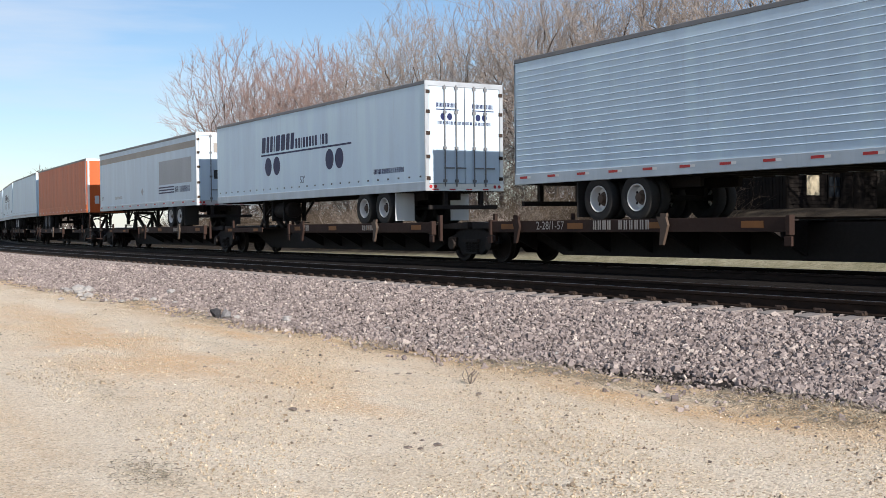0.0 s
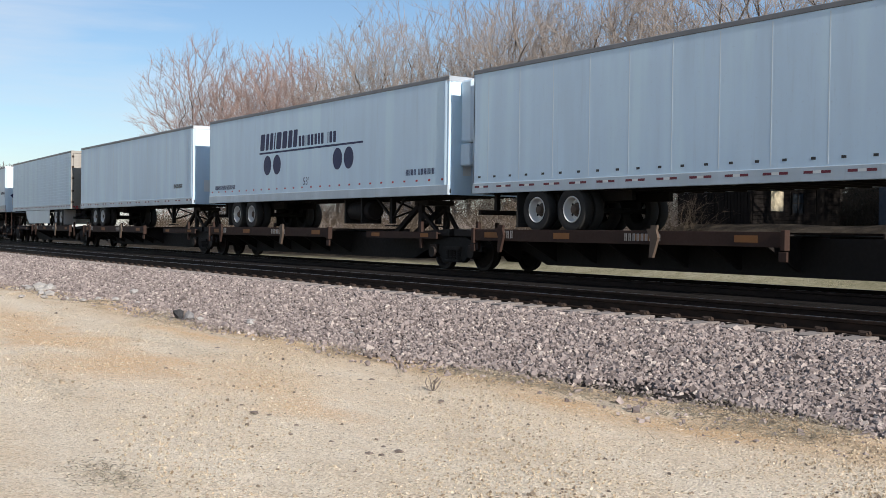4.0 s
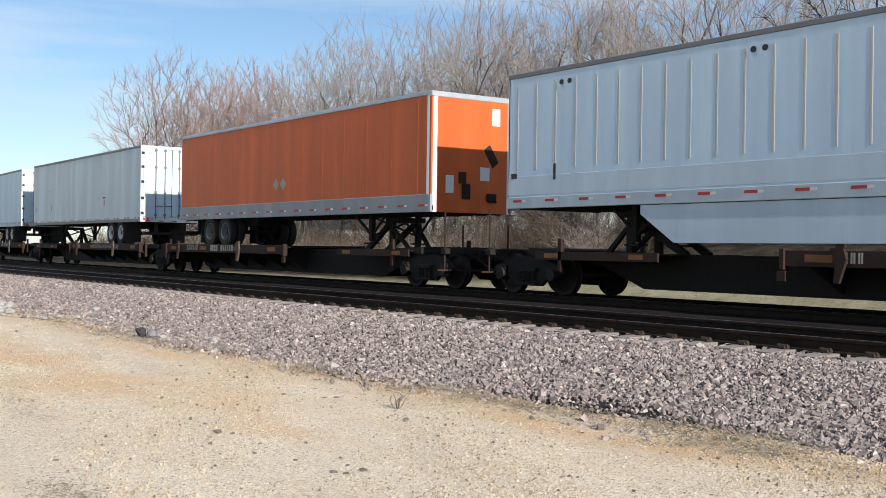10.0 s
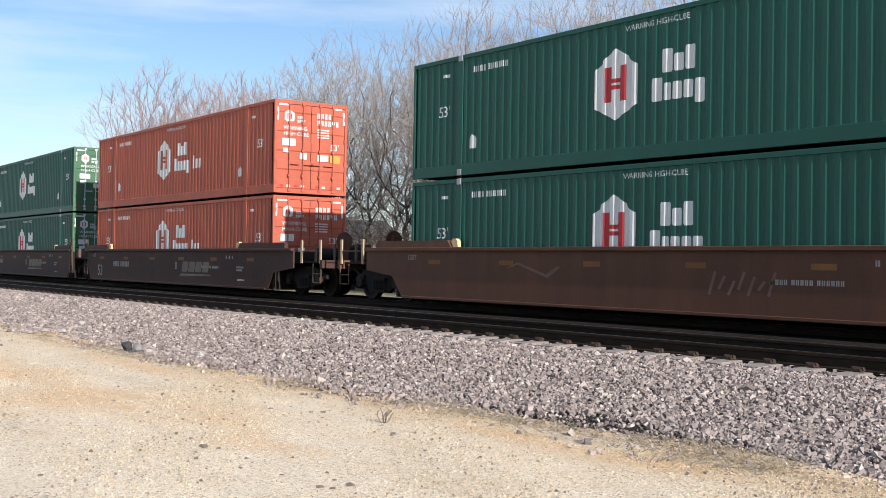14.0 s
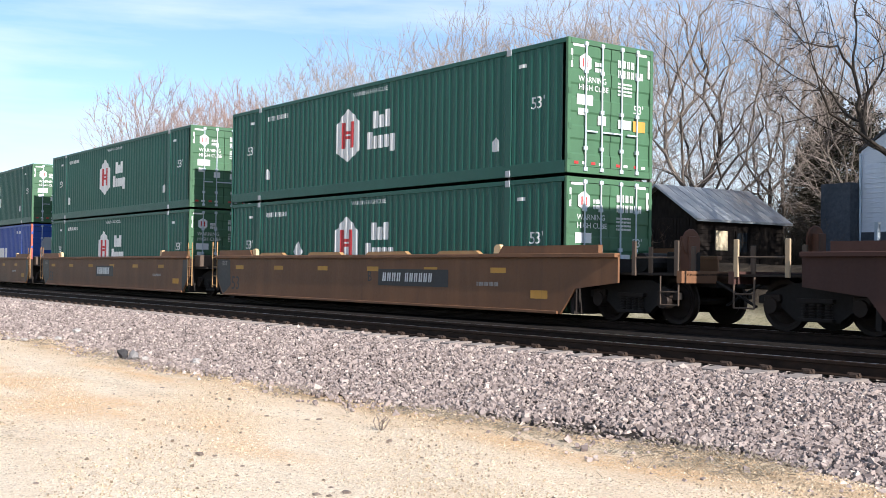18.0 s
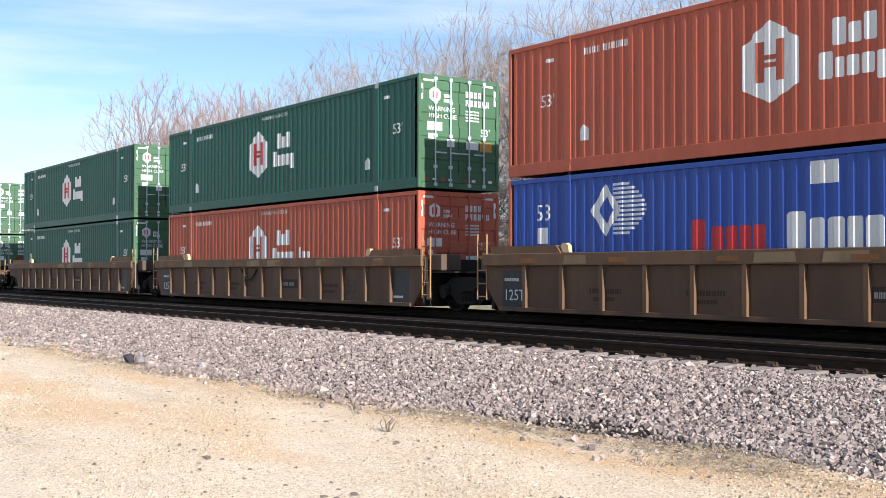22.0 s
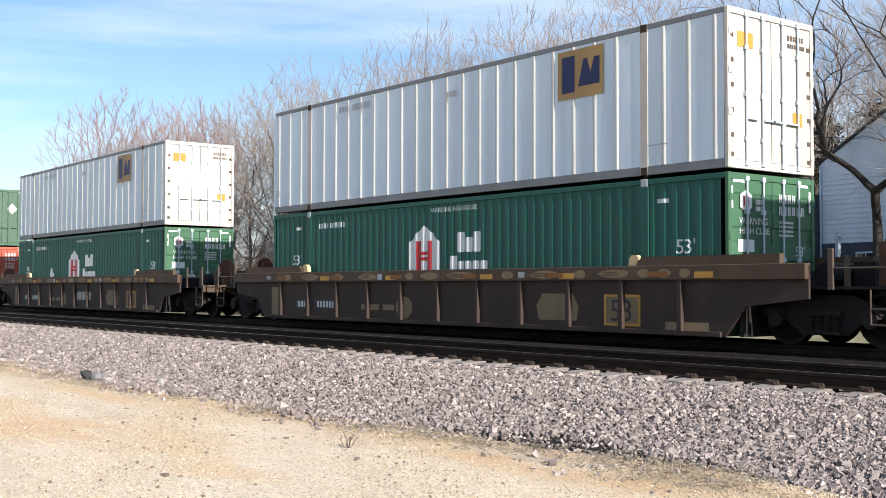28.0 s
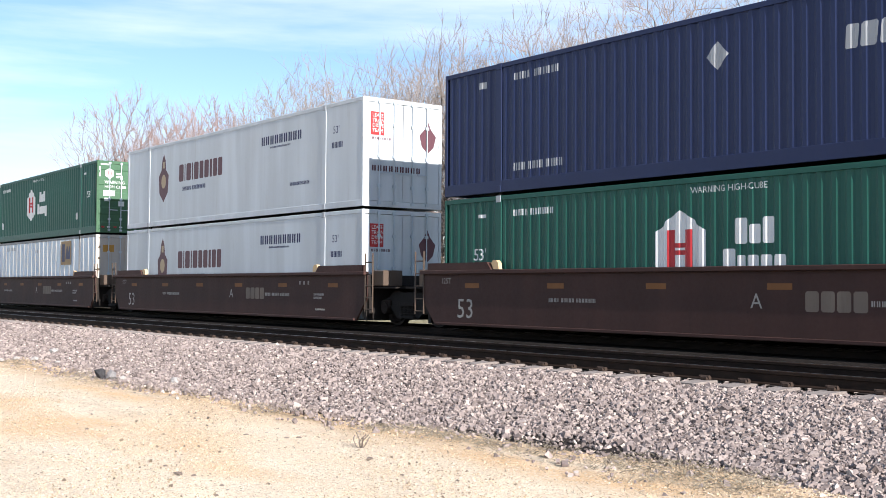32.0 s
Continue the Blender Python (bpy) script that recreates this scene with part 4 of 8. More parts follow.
def well_unit(style, front_end, rear_end, front_truck, mark):
    """One well of a double-stack car. front_end, rear_end: True where a coupler end is; mark: which lettering."""
    top_m, side_m, label = WELL_STYLE[style]
    half = 8.08
    car = thing("well_car", label, "railcar", group="double-stack well cars")
    out = well_sides(style, half, front_end, rear_end)
    ribbed = style in ("ribbed", "old")
    for y in (-1.49, 1.49):
        b = Build()
        b.prism(out, y - 0.025, y + 0.025)
        s = part("side_plate", b, side_m, car)
        b = Build()
        x0, x1 = out[0][0], out[-1][0]
        y0 = y - 0.115 if y < 0 else y - 0.04
        b.box(x0, x1, y0, y0 + 0.155, 1.12 if ribbed else 1.30, 1.39, 0.012)
        part("top_chord", b, top_m, s)
        b = Build()
        b.box(-half, half, y - 0.07, y + 0.07, 0.115, 0.18 if not ribbed else 0.21, 0.01)
        part("bottom_chord", b, side_m, s)
        if y < 0 and ribbed:
            n = 13 if style == "ribbed" else 11
            me = Build().prism([(-0.06, -1.512), (-0.05, -1.60), (0.05, -1.60), (0.06, -1.512)], 0.20, 1.125, "z").mesh("rib", top_m if style == "ribbed" else side_m)
            for k in range(n):
                o = part("rib", me, None, s, at=(-half + 0.9 + k * (2 * half - 1.8) / (n - 1), 0, 0))
    # raised guides over the container's ends
    for e, fl in ((1, front_end), (-1, rear_end)):
        for y in (-1.43, 1.43):
            b = Build()
            xa, xb = e * (half - 2.0), e * (half + (1.2 if fl else 0.35))
            pts = [(xa, 1.39), (xa + e * 0.15, 1.56), (xb, 1.56), (xb, 1.39)]
            b.prism(pts, y - 0.09, y + 0.03 if y < 0 else y + 0.09)
            part("end_guide", b, top_m, car)
            b = Build()
            b.prism([(xa - e * 0.22, 1.40), (xa - e * 0.03, 1.40), (xa + e * 0.04, 1.54), (xa - e * 0.02, 1.60), (xa - e * 0.13, 1.60), (xa - e * 0.20, 1.54)], y - 0.05, y + 0.05)
            part("lock_bracket", b, M_BRACKET, car, "cream container guide bracket")
    # floor beams and end bulkheads
    if "floor_beam" not in MESHES:
        MESHES["floor_beam"] = Build().box(-0.25, 0.25, -1.46, 1.46, 0.115, 0.148).mesh("floor_beam", M_DARK)
    for x in (-7.6, -6.1, -3, 0, 3, 6.1, 7.6):
        part("floor_beam", MESHES["floor_beam"], None, car, at=(x, 0, 0))
    for e, fl in ((1, front_end), (-1, rear_end)):
        b = Build()
        xe = e * (half + 0.32)
        b.box(min(xe, xe + e * 0.10), max(xe, xe + e * 0.10), -1.44, 1.44, 0.13, 1.30)
        xo = e * (half + (3.35 if fl else 1.55))
        b.box(min(xe, xo), max(xe, xo), -0.45, 0.45, 0.74, 1.02)
        b.box(min(xe, xo), max(xe, xo), -1.30, 1.30, 0.96, 1.0)
        part("end_platform", b, M_DARK, car)
        if fl:
            b = Build()
            b.box(min(xo, xo - e * 0.12), max(xo, xo - e * 0.12), -1.45, 1.45, 0.82, 1.05)
            part("end_sill", b, top_m, car)
            coupler(car, xo, e)
            xa = e * (half + 1.9)
            for x in (xo - e * 0.15, xo - e * 1.25):
                for y in (-1.42, -0.95):
                    b = Build()
                    b.box(x - 0.05, x + 0.05, y - 0.022, y + 0.022, 0.95, 1.62 if y < -1 else 1.52, 0.006)
                    part("handrail_post", b, M_POST if style == "ribbed" and y < -1 else M_MARKTAN if style in ("dark", "brown") and y < -1 else M_DARKTAN, car, "upright handrail post")
            b = Build()
            b.tube((xo - e * 0.15, -1.42, 1.3), (xo - e * 1.25, -1.42, 1.3), 0.018, n=6)
            for z in (0.40, 0.65):
                b.tube((xo - e * 0.55, -1.42, z), (xo - e * 0.10, -1.42, z), 0.018, n=6)
            for x in (xo - e * 0.55, xo - e * 0.10):
                b.tube((x, -1.42, 0.40), (x, -1.42, 0.95), 0.018, n=6)
            part("step_ladder", b, M_DARKTAN, car)
            b = Build()
            b.lathe([(0.20, 0), (0.20, 0.9)], (xo - e * 2.0, -0.45, 1.22), 12, "y")
            b.box(xo - e * 1.6 - 0.2, xo - e * 1.6 + 0.2, 0.1, 0.7, 1.0, 1.45, 0.02)
            part("brake_reservoir", b, M_BLACK, car)
            b = Build()
            b.lathe([(0.26, 0), (0.28, 0.02), (0.26, 0.04)], (xo - e * 0.9, -0.2, 1.62), 14, "x")
            b.box(xo - e * 0.95 - 0.12, xo - e * 0.95 + 0.12, -0.32, -0.08, 1.0, 1.75, 0.015)
            part("hand_brake", b, M_BROWN, car)
        else:
            x = e * (half + 0.5)
            for y in (-1.52,):
                b = Build()
                for dx in (0.0, 0.34 * e):
                    b.tube((x + dx, y, 0.35), (x + dx, y, 1.85), 0.020, n=6)
                for z in (0.42, 0.72, 1.02, 1.32, 1.62):
                    b.tube((x, y, z), (x + 0.34 * e, y, z), 0.016, n=6)
                part("ladder", b, M_DARKTAN if style in ("dark", "brown") else M_POST, car, "end ladder")
            b = Build()
            b.box(min(x, x + e * 0.5), max(x, x + e * 0.5), -1.3, -0.7, 1.02, 1.42, 0.02)
            part("valve_box", b, M_DARKTAN, car)
    # lettering and patches
    y = -1.517
    g, r = Decal("side", y), Decal("side", y)
    w, lg = Decal("side", y), Decal("side", y)
    hi = 1.05 if not ribbed else 1.22
    y2 = -1.606
    if style in ("dark", "brown"):
        for k in range(6):
            x = -7.0 + k * 2.75
            r.rect(x, x + 0.5, 0.98, 1.09)
        if mark == 1:
            lg.bars(1.55, 0.58, 0.36, [1.45] * 4, 0.16, 0.3)
            lg.poly([(1.35, 0.42), (4.0, 0.47), (4.0, 0.51), (1.5, 0.52)])
            g.text(-7.3, 0.32, 0.44, "53")
            g.bars(-5.4, 0.70, 0.20, [0.6] * 4 + [0] + [0.55] * 6, 0.25)
            g.text(0.95, 0.66, 0.26, "B")
        elif mark == 2:
            lg.bars(2.0, 0.62, 0.34, [0.75] * 4, 0.12, 0.0)
            g.text(-7.3, 0.30, 0.44, "53")
            g.text(0.9, 0.66, 0.26, "A")
            g.bars(-4.2, 0.70, 0.08, [0.7] * 4 + [0] + [0.7] * 5 + [0] + [0.7] * 7, 0.3)
        elif mark == 3:
            w.poly([(-4.0, 0.9), (-3.6, 1.0), (-2.6, 0.72), (-2.2, 0.95), (-2.3, 0.98), (-2.65, 0.80), (-3.6, 1.06)])
            for k in range(7):
                w.poly([(1.8 + 0.22 * k, 0.52 + 0.1 * (k % 2)), (1.86 + 0.22 * k, 0.5 + 0.1 * (k % 2)), (2.0 + 0.22 * k, 0.92 - 0.08 * (k % 3)), (1.94 + 0.22 * k, 0.94 - 0.08 * (k % 3))])
        g.text(-7.9, 1.08, 0.13, "125T")
        g.bars(3.2, 0.72, 0.09, [0.7] * 4 + [0] + [0.7] * 5 + [0] + [0.7] * 6, 0.3)
        g.bars(5.2, 1.05, 0.10, [0.8, 0, 0.8, 0, 0.8], 0.6)
        g.bars(6.0, 0.75, 0.06, [0.7] * 10, 0.2)
        g.bars(6.0, 0.66, 0.06, [0.7] * 8, 0.2)
        g.bars(6.1, 0.35, 0.05, [0.7] * 11, 0.2)
    elif style == "ochre":
        for k in range(6):
            x = -7.2 + k * 2.6
            r.rect(x, x + 0.55, 0.96, 1.08)
        soot = Decal("side", y + 0.0005)
        for e, fl in ((1, front_end), (-1, rear_end)):
            if not fl:
                soot.poly([(e * 8.60, 1.28), (e * 7.62 if e < 0 else 8.12, 1.26), (e * 7.55 if e < 0 else 8.05, 0.45), (e * 8.05, 0.17), (e * 8.12, 0.17), (e * 8.5, 0.64), (e * 8.60, 0.76)])
        if soot.items:
            part("sooty_panel", soot, M_MARKBLACK, car, "blackened panel at the joint")
        r.rect(7.2, 7.75, 0.42, 0.60)
        part("reflector_plate", Decal("side", y - 0.002).rect((-4.3, -1.05, 1.15)[mark], (-1.2, 1.05, 4.2)[mark], 0.60, 1.02), M_MARKBLACK, car, "dark number panel")
        g2 = Decal("side", y - 0.009)
        if mark == 1:
            g2.bars(-0.85, 0.68, 0.27, [1.6, 1.6, 1.7], 0.2)
        else:
            g2.bars(-4.1 if mark == 0 else 1.35, 0.71, 0.22, [0.7] * 4 + [0] + [0.62] * 6, 0.3, 0.12)
        part("panel_lettering", g2, M_MARK, car)
        k = Decal("side", y)
        k.text(-7.5, 0.32, 0.42, "53")
        if mark == 2:
            k.text(0.62, 0.70, 0.27, "B")
            for x0, x1 in ((-5.6, -4.0), (-2.6, -0.7), (0.5, 2.5), (3.7, 5.4)):
                for side in (-1.43, 1.43):
                    b = Build().prism([(x0, 1.385), (x0 + 0.16, 1.47), (x1 - 0.16, 1.47), (x1, 1.385)], side - 0.09, side + 0.03)
                    part("side_guide", b, M_POST, car, "tan wedge-shaped container guide")
        part("length_mark", k, M_MARKBLACK, car)
        g.bars(5.3, 0.66, 0.09, [0.7] * 9, 0.3)
        g.text(-8.25, 1.08, 0.14, "125T")
    else:
        r = Decal("side", y2 - 0.0045)
        for k in range(6):
            x = -7.3 + k * 2.75
            r.rect(x, x + 0.5, 1.18, 1.28)
        k = Decal("side", y - 0.001)
        if style == "ribbed":
            k.text(4.98, 0.42, 0.36, "53")
            if mark == 1:
                p2 = Decal("side", y)
                if not rear_end:
                    p2.rect(-8.0, -7.2, 0.14, 1.02)
                if not front_end:
                    p2.rect(7.2, 8.0, 0.14, 1.02)
                part("number_panel", p2, M_MARKBLACK, car, "dark number panel")
                g3 = Decal("side", y - 0.008)
                if not rear_end:
                    g3.text(-7.95, 0.36, 0.24, "125T")
                    g3.bars(-7.93, 0.78, 0.07, [0.7] * 8, 0.2)
                if not front_end:
                    g3.bars(7.3, 0.32, 0.06, [0.7] * 8, 0.2)
                part("panel_lettering", g3, M_MARK, car)
            old = Decal("side", y2)
            for x, ww in ((-5.9, 0.7), (-1.0, 0.9), (0.4, 0.9), (3.4, 0.6), (6.4, 0.5)):
                old.poly([(x, 1.15), (x + ww, 1.16), (x + ww * 0.96, 1.34), (x + 0.04, 1.33)])
            part("paint_patch", old, M_PATCH, car, "ochre painted-out patches")
            old = Decal("side", y + 0.001, 0.0015)
            for x in (-5.2, -2.6, 3.6):
                old.bars(x, 0.55, 0.10, [1.2] * 7, 0.12)
                old.bars(x + 0.1, 0.40, 0.08, [1.2] * 6, 0.12)
            old.rect(1.25, 2.30, 0.50, 0.76)
            part("ghost_mark", old, M_OLDBROWN, car, "worn dark ghost lettering")
            hose = Build()
            pts = [(-1.45, -1.56, 1.06), (-1.22, -1.57, 0.86), (-0.98, -1.58, 0.74), (-0.75, -1.58, 0.74), (-0.55, -1.57, 0.88), (-0.38, -1.56, 1.04)]
            for a, b2 in zip(pts, pts[1:]):
                hose.tube(a, b2, 0.028, n=6)
            if not front_end and not rear_end:
                part("hanging_hose", hose, M_BLACK, car, "black hose sagging from the chord")
            g.bars(1.3, 0.57, 0.10, [0.6] * 4 + [0] + [0.55] * 4, 0.2)
        else:
            tan = Decal("side", y - 0.001)
            tan.poly([(3.4, 0.32), (3.32, 0.60), (3.5, 0.86), (4.4, 0.86), (4.56, 0.60), (4.5, 0.32)])
            tan.rect(-7.75, -7.25, 0.20, 0.98)
            tan.rect(-3.2, -2.4, 0.42, 0.56)
            tan.rect(-2.25, -1.75, 0.42, 0.56)
            tan.disc(-1.35, 0.50, 0.34, 0.27, 12)
            tan.rect(6.8, 7.8, 0.16, 0.36)
            part("paint_patch", tan, M_PATCH, car, "tan painted-out patches")
            tan = Decal("side", y2)
            for x, ww in ((-6.9, 0.35), (-6.0, 0.9), (-4.4, 0.5), (-3.2, 0.8), (-1.2, 0.35), (-0.6, 0.7), (0.4, 1.0), (2.3, 0.4), (3.2, 0.9), (4.5, 0.35), (5.2, 0.8), (6.2, 0.3), (6.7, 0.3), (7.2, 0.25)):
                h = ww * 0.5
                tan.poly([(x + h + h * math.cos(a) * (1.0 + 0.1 * math.sin(3 * a + x)), 1.245 + 0.085 * math.sin(a)) for a in [2 * math.pi * i / 12 for i in range(12)]])
            part("paint_patch", tan, M_PATCH, car)
            bar = Decal("side", y2 - 0.006)
            for x, ww in ((-6.0, 0.9), (-3.2, 0.8), (0.4, 1.0), (3.2, 0.9), (5.2, 0.8)):
                for z in (1.215, 1.26):
                    bar.bars(x + 0.12, z, 0.022, [1.6] * int(ww * 10), 0.6)
            part("patch_marks", bar, M_DARKBROWN, car)
            gold = Decal("side", y2 - 0.003)
            for x in (-5.0, -2.0, 1.6, 4.1, 7.55):
                gold.rect(x, x + 0.42, 1.16, 1.27)
            part("paint_patch", gold, M_YELLOW, car, "yellow reflector patches")
            pale = Decal("side", y2 - 0.0015)
            pale.rect(-2.35, -2.15, 1.17, 1.31)
            pale.rect(2.85, 3.05, 1.19, 1.31)
            pale.bars(-7.9, 1.2, 0.10, [0.5, 0.8, 0.4], 0.3, 0.2)
            part("paint_patch", pale, M_MARKGREY, car)
            k = Decal("side", y - 0.009)
            k.text(5.42, 0.34, 0.42, "53")
            rim = Decal("side", y - 0.007)
            for a0, a1, b0, b1 in ((5.26, 5.31, 0.25, 0.85), (6.15, 6.20, 0.25, 0.85), (5.31, 6.15, 0.25, 0.30), (5.31, 6.15, 0.80, 0.85)):
                rim.rect(a0, a1, b0, b1)
            part("plate_border", rim, M_YELLOW, car, "tan border of the length plate")
            part("length_plate", Decal("side", y - 0.003).rect(5.31, 6.15, 0.30, 0.80), M_PATCH, car, "tan length plate")
            if mark == 1:
                g.bars(0.2, 0.48, 0.32, [1.5, 1.5, 1.5], 0.12, 0.15)
            p2 = Decal("side", y)
            p2.rect(-6.4, -5.6, 0.40, 0.66)
            p2.rect(-5.4, -4.4, 0.40, 0.66)
            part("number_panel", p2, M_MARKBLACK, car, "black number panel")
            g3 = Decal("side", y - 0.008)
            g3.bars(-6.3, 0.45, 0.16, [0.7] * 4, 0.3)
            g3.bars(-5.3, 0.45, 0.16, [0.65] * 6, 0.3)
            part("panel_lettering", g3, M_MARK, car)
        part("length_mark", k, M_MARKBLACK, car)
    if g.items:
        part("lettering", g, M_FADED, car, "worn stencilled lettering")
    if lg.items:
        part("railway_mark", lg, M_LOGO, car, "dull tan railway mark")
    if w.items:
        part("graffiti", w, M_SCRAWL, car, "faint painted scrawl")
    part("reflector", r, M_YELLOW if style == "ochre" else M_REFLECT, car, "orange reflector strips")
    if front_truck:
        truck(car, half + 1.75)
    truck(car, -half - 1.75)
    return car


# ---- trailers: middle of the box at x = 0, heights above the rail ----
HX, HY, T_LO, T_HI = 8.077, 1.295, 1.94, 5.0


def tyre_pair(parent, x, y, dark=False):
    """Outer and inner tyre of a dual wheel; the rim sits in the outer one."""
    d = -1 if y < 0 else 1
    if ("tyre", d) not in MESHES:
        b = Build()
        for o in (0.0, -0.31 * d):
            b.lathe([(0.29, o - 0.10 * d), (0.40, o - 0.135 * d), (0.475, o - 0.12 * d), (0.50, o - 0.08 * d), (0.50, o + 0.08 * d), (0.475, o + 0.12 * d), (0.40, o + 0.135 * d), (0.29, o + 0.10 * d)], n=26, cap=False)
        MESHES["tyre", d] = b.mesh("tyre", M_RUBBER, True)
        b = Build()
        b.lathe([(0.295, 0.09 * d), (0.297, 0.105 * d), (0.285, 0.118 * d), (0.265, 0.105 * d), (0.25, -0.01 * d), (0.235, -0.055 * d), (0.14, -0.06 * d)], n=26, cap=False)
        MESHES["rim", d] = b.mesh("rim", M_RIM, True)
        MESHES["dark_rim", d] = b.mesh("rim", M_DARKRAIL, True)
        b = Build()
        b.lathe([(0.16, -0.058 * d), (0.14, -0.03 * d), (0.10, -0.02 * d), (0.095, 0.06 * d), (0.05, 0.085 * d), (0.001, 0.085 * d)], n=20)
        MESHES["hub", d] = b.mesh("hub", M_DARKTAN, True)
        b = Build()
        for k in range(5):
            t = 2 * math.pi * k / 5
            b.lathe([(0.001, -0.050 * d), (0.034, -0.050 * d), (0.034, -0.056 * d)], (0.195 * math.cos(t), 0, 0.195 * math.sin(t)), 8)
        MESHES["hole", d] = b.mesh("hand_holes", M_BLACK)
    t = part("tyre", MESHES["tyre", d], None, parent, "black rubber dual tyres", at=(x, y, 1.52))
    part("rim", MESHES["dark_rim" if dark else "rim", d], None, t, "grimy grey steel rim" if dark else "white steel rim")
    part("hub", MESHES["hub", d], None, t, "rusty hub")
    part("hand_holes", MESHES["hole", d], None, t)["kind"] = "stuff"


def conspicuity(g_red, g_white, z, step, run=0.30, x0=-7.7, x1=7.7, pairs=False):
    n = int((x1 - x0) / step)
    for k in range(n + 1):
        x = x0 + k * (x1 - x0) / n
        if pairs:
            g_red.rect(x - 0.27, x - 0.07, z, z + 0.05)
            g_red.rect(x + 0.10, x + 0.30, z, z + 0.05)
            g_white.rect(x - 0.07, x + 0.10, z, z + 0.05)
        else:
            g_red.rect(x - run / 2, x + run / 2, z, z + 0.055)
            g_white.rect(x + run / 2, x + run * 0.95, z, z + 0.055)


def trailer(label, skin, rear, style, decals=(), low_band=None, skirt=False, tandem=2.5, tape=1.25, unit="", door="white", dark_tape=False, roof_dark=True, end_decals=(), rail_m=None, flap=None):
    """A 53-foot road trailer. rear: +1 where its doors are at the leading end of the train."""
    t = thing("semi_trailer", label, "trailer", group="trailers on the train")
    e = rear
    # skin
    b = Build()
    b.box(-HX, HX, -HY, -HY + 0.05, T_LO + 0.11, T_HI - 0.10, 0.008)
    near = part("side_wall", b, skin, t)
    b = Build()
    b.box(-HX, HX, HY - 0.05, HY, T_LO + 0.11, T_HI - 0.10, 0.008)
    part("side_wall", b, skin, t)
    if style == "ribs":
        me = Build().prism([(-HY, -0.012), (-HY - 0.014, -0.004), (-HY - 0.014, 0.004), (-HY, 0.012)], -HX + 0.1, HX - 0.1, "x").mesh("rib", skin)
        for k in range(17):
            part("rib", me, None, near, at=(0, 0, T_LO + 0.42 + 0.145 * k))
    elif style in ("sheet", "posts"):
        n = 13 if style == "sheet" else 25
        w, d = (0.028, 0.004) if skin == M_ORANGE else (0.018, 0.0015) if style == "sheet" else (0.036, 0.005)
        me = Build().prism([(-w, -HY + 0.001), (-w * 0.5, -HY - d), (w * 0.5, -HY - d), (w, -HY + 0.001)], T_LO + (0.30 if style == "sheet" else 0.85), T_HI - (0.14 if style == "sheet" else 0.30), "z").mesh("seam", M_RIB if style == "posts" else skin if skin == M_ORANGE else M_SEAM)
        for k in range(n):
            part("seam", me, None, near, at=(-HX + (k + 0.5) * 2 * HX / n, 0, 0))
        if style == "posts":
            part("scuff_band", Build().box(-HX + 0.02, HX - 0.02, -HY - 0.006, -HY + 0.002, T_LO + 0.30, T_LO + 0.72, 0.002), M_SKIRT, near, "pale scuff band")
    b = Build()
    b.box(-HX, HX, -HY + 0.02, HY - 0.02, T_HI - 0.11, T_HI - 0.06)
    part("roof", b, M_ALU, t)
    for y in (-HY, HY):
        b = Build()
        b.box(-HX - 0.01, HX + 0.01, y - 0.015, y + 0.035 if y < 0 else y + 0.015, T_HI - 0.10, T_HI, 0.008)
        part("top_rail", b, M_GALV if not roof_dark else M_DARKRAIL, t, "grey top rail")
        b = Build()
        y0, y1 = (y - 0.02, y + 0.05) if y < 0 else (y - 0.05, y + 0.02)
        b.box(-HX - 0.005, HX + 0.005, y0, y1, T_LO, T_LO + (0.45 if low_band else 0.13 if rail_m else 0.26), 0.01)
        part("bottom_rail", b, low_band or rail_m or M_GALV, t, "grey bottom rail")
    b = Build()
    b.box(-HX, HX, -HY + 0.06, HY - 0.06, T_LO + 0.05, T_LO + 0.16)
    for k in range(26):
        x = -HX + 0.4 + k * (2 * HX - 0.8) / 25
        b.box(x - 0.03, x + 0.03, -HY + 0.06, HY - 0.06, T_LO - 0.02, T_LO + 0.06)
    part("floor_frame", b, M_DARK, t)
    # the far (trailing) end
    b = Build()
    b.box(-HX - 0.01, -HX + 0.04, -HY, HY, T_LO, T_HI - 0.01)
    part("end_wall", b, skin if e > 0 else M_WHITE, t)
    # the leading end, seen by the camera
    if e > 0:
        dm = {"white": M_WHITE, "steel": M_STEELDOOR, "grey": M_GREYWHITE}[door]
        fr = Build()
        fr.box(HX - 0.02, HX + 0.03, -HY - 0.012, -HY + 0.10, T_LO, T_HI)
        fr.box(HX - 0.02, HX + 0.03, HY - 0.10, HY + 0.012, T_LO, T_HI)
        fr.box(HX - 0.02, HX + 0.028, -HY + 0.10, HY - 0.10, T_HI - 0.14, T_HI - 0.004)
        fr.box(HX - 0.02, HX + 0.035, -HY + 0.10, HY - 0.10, T_LO, T_LO + 0.20)
        part("door_frame", fr, M_ALU if door != "steel" else M_STEELDOOR, t)
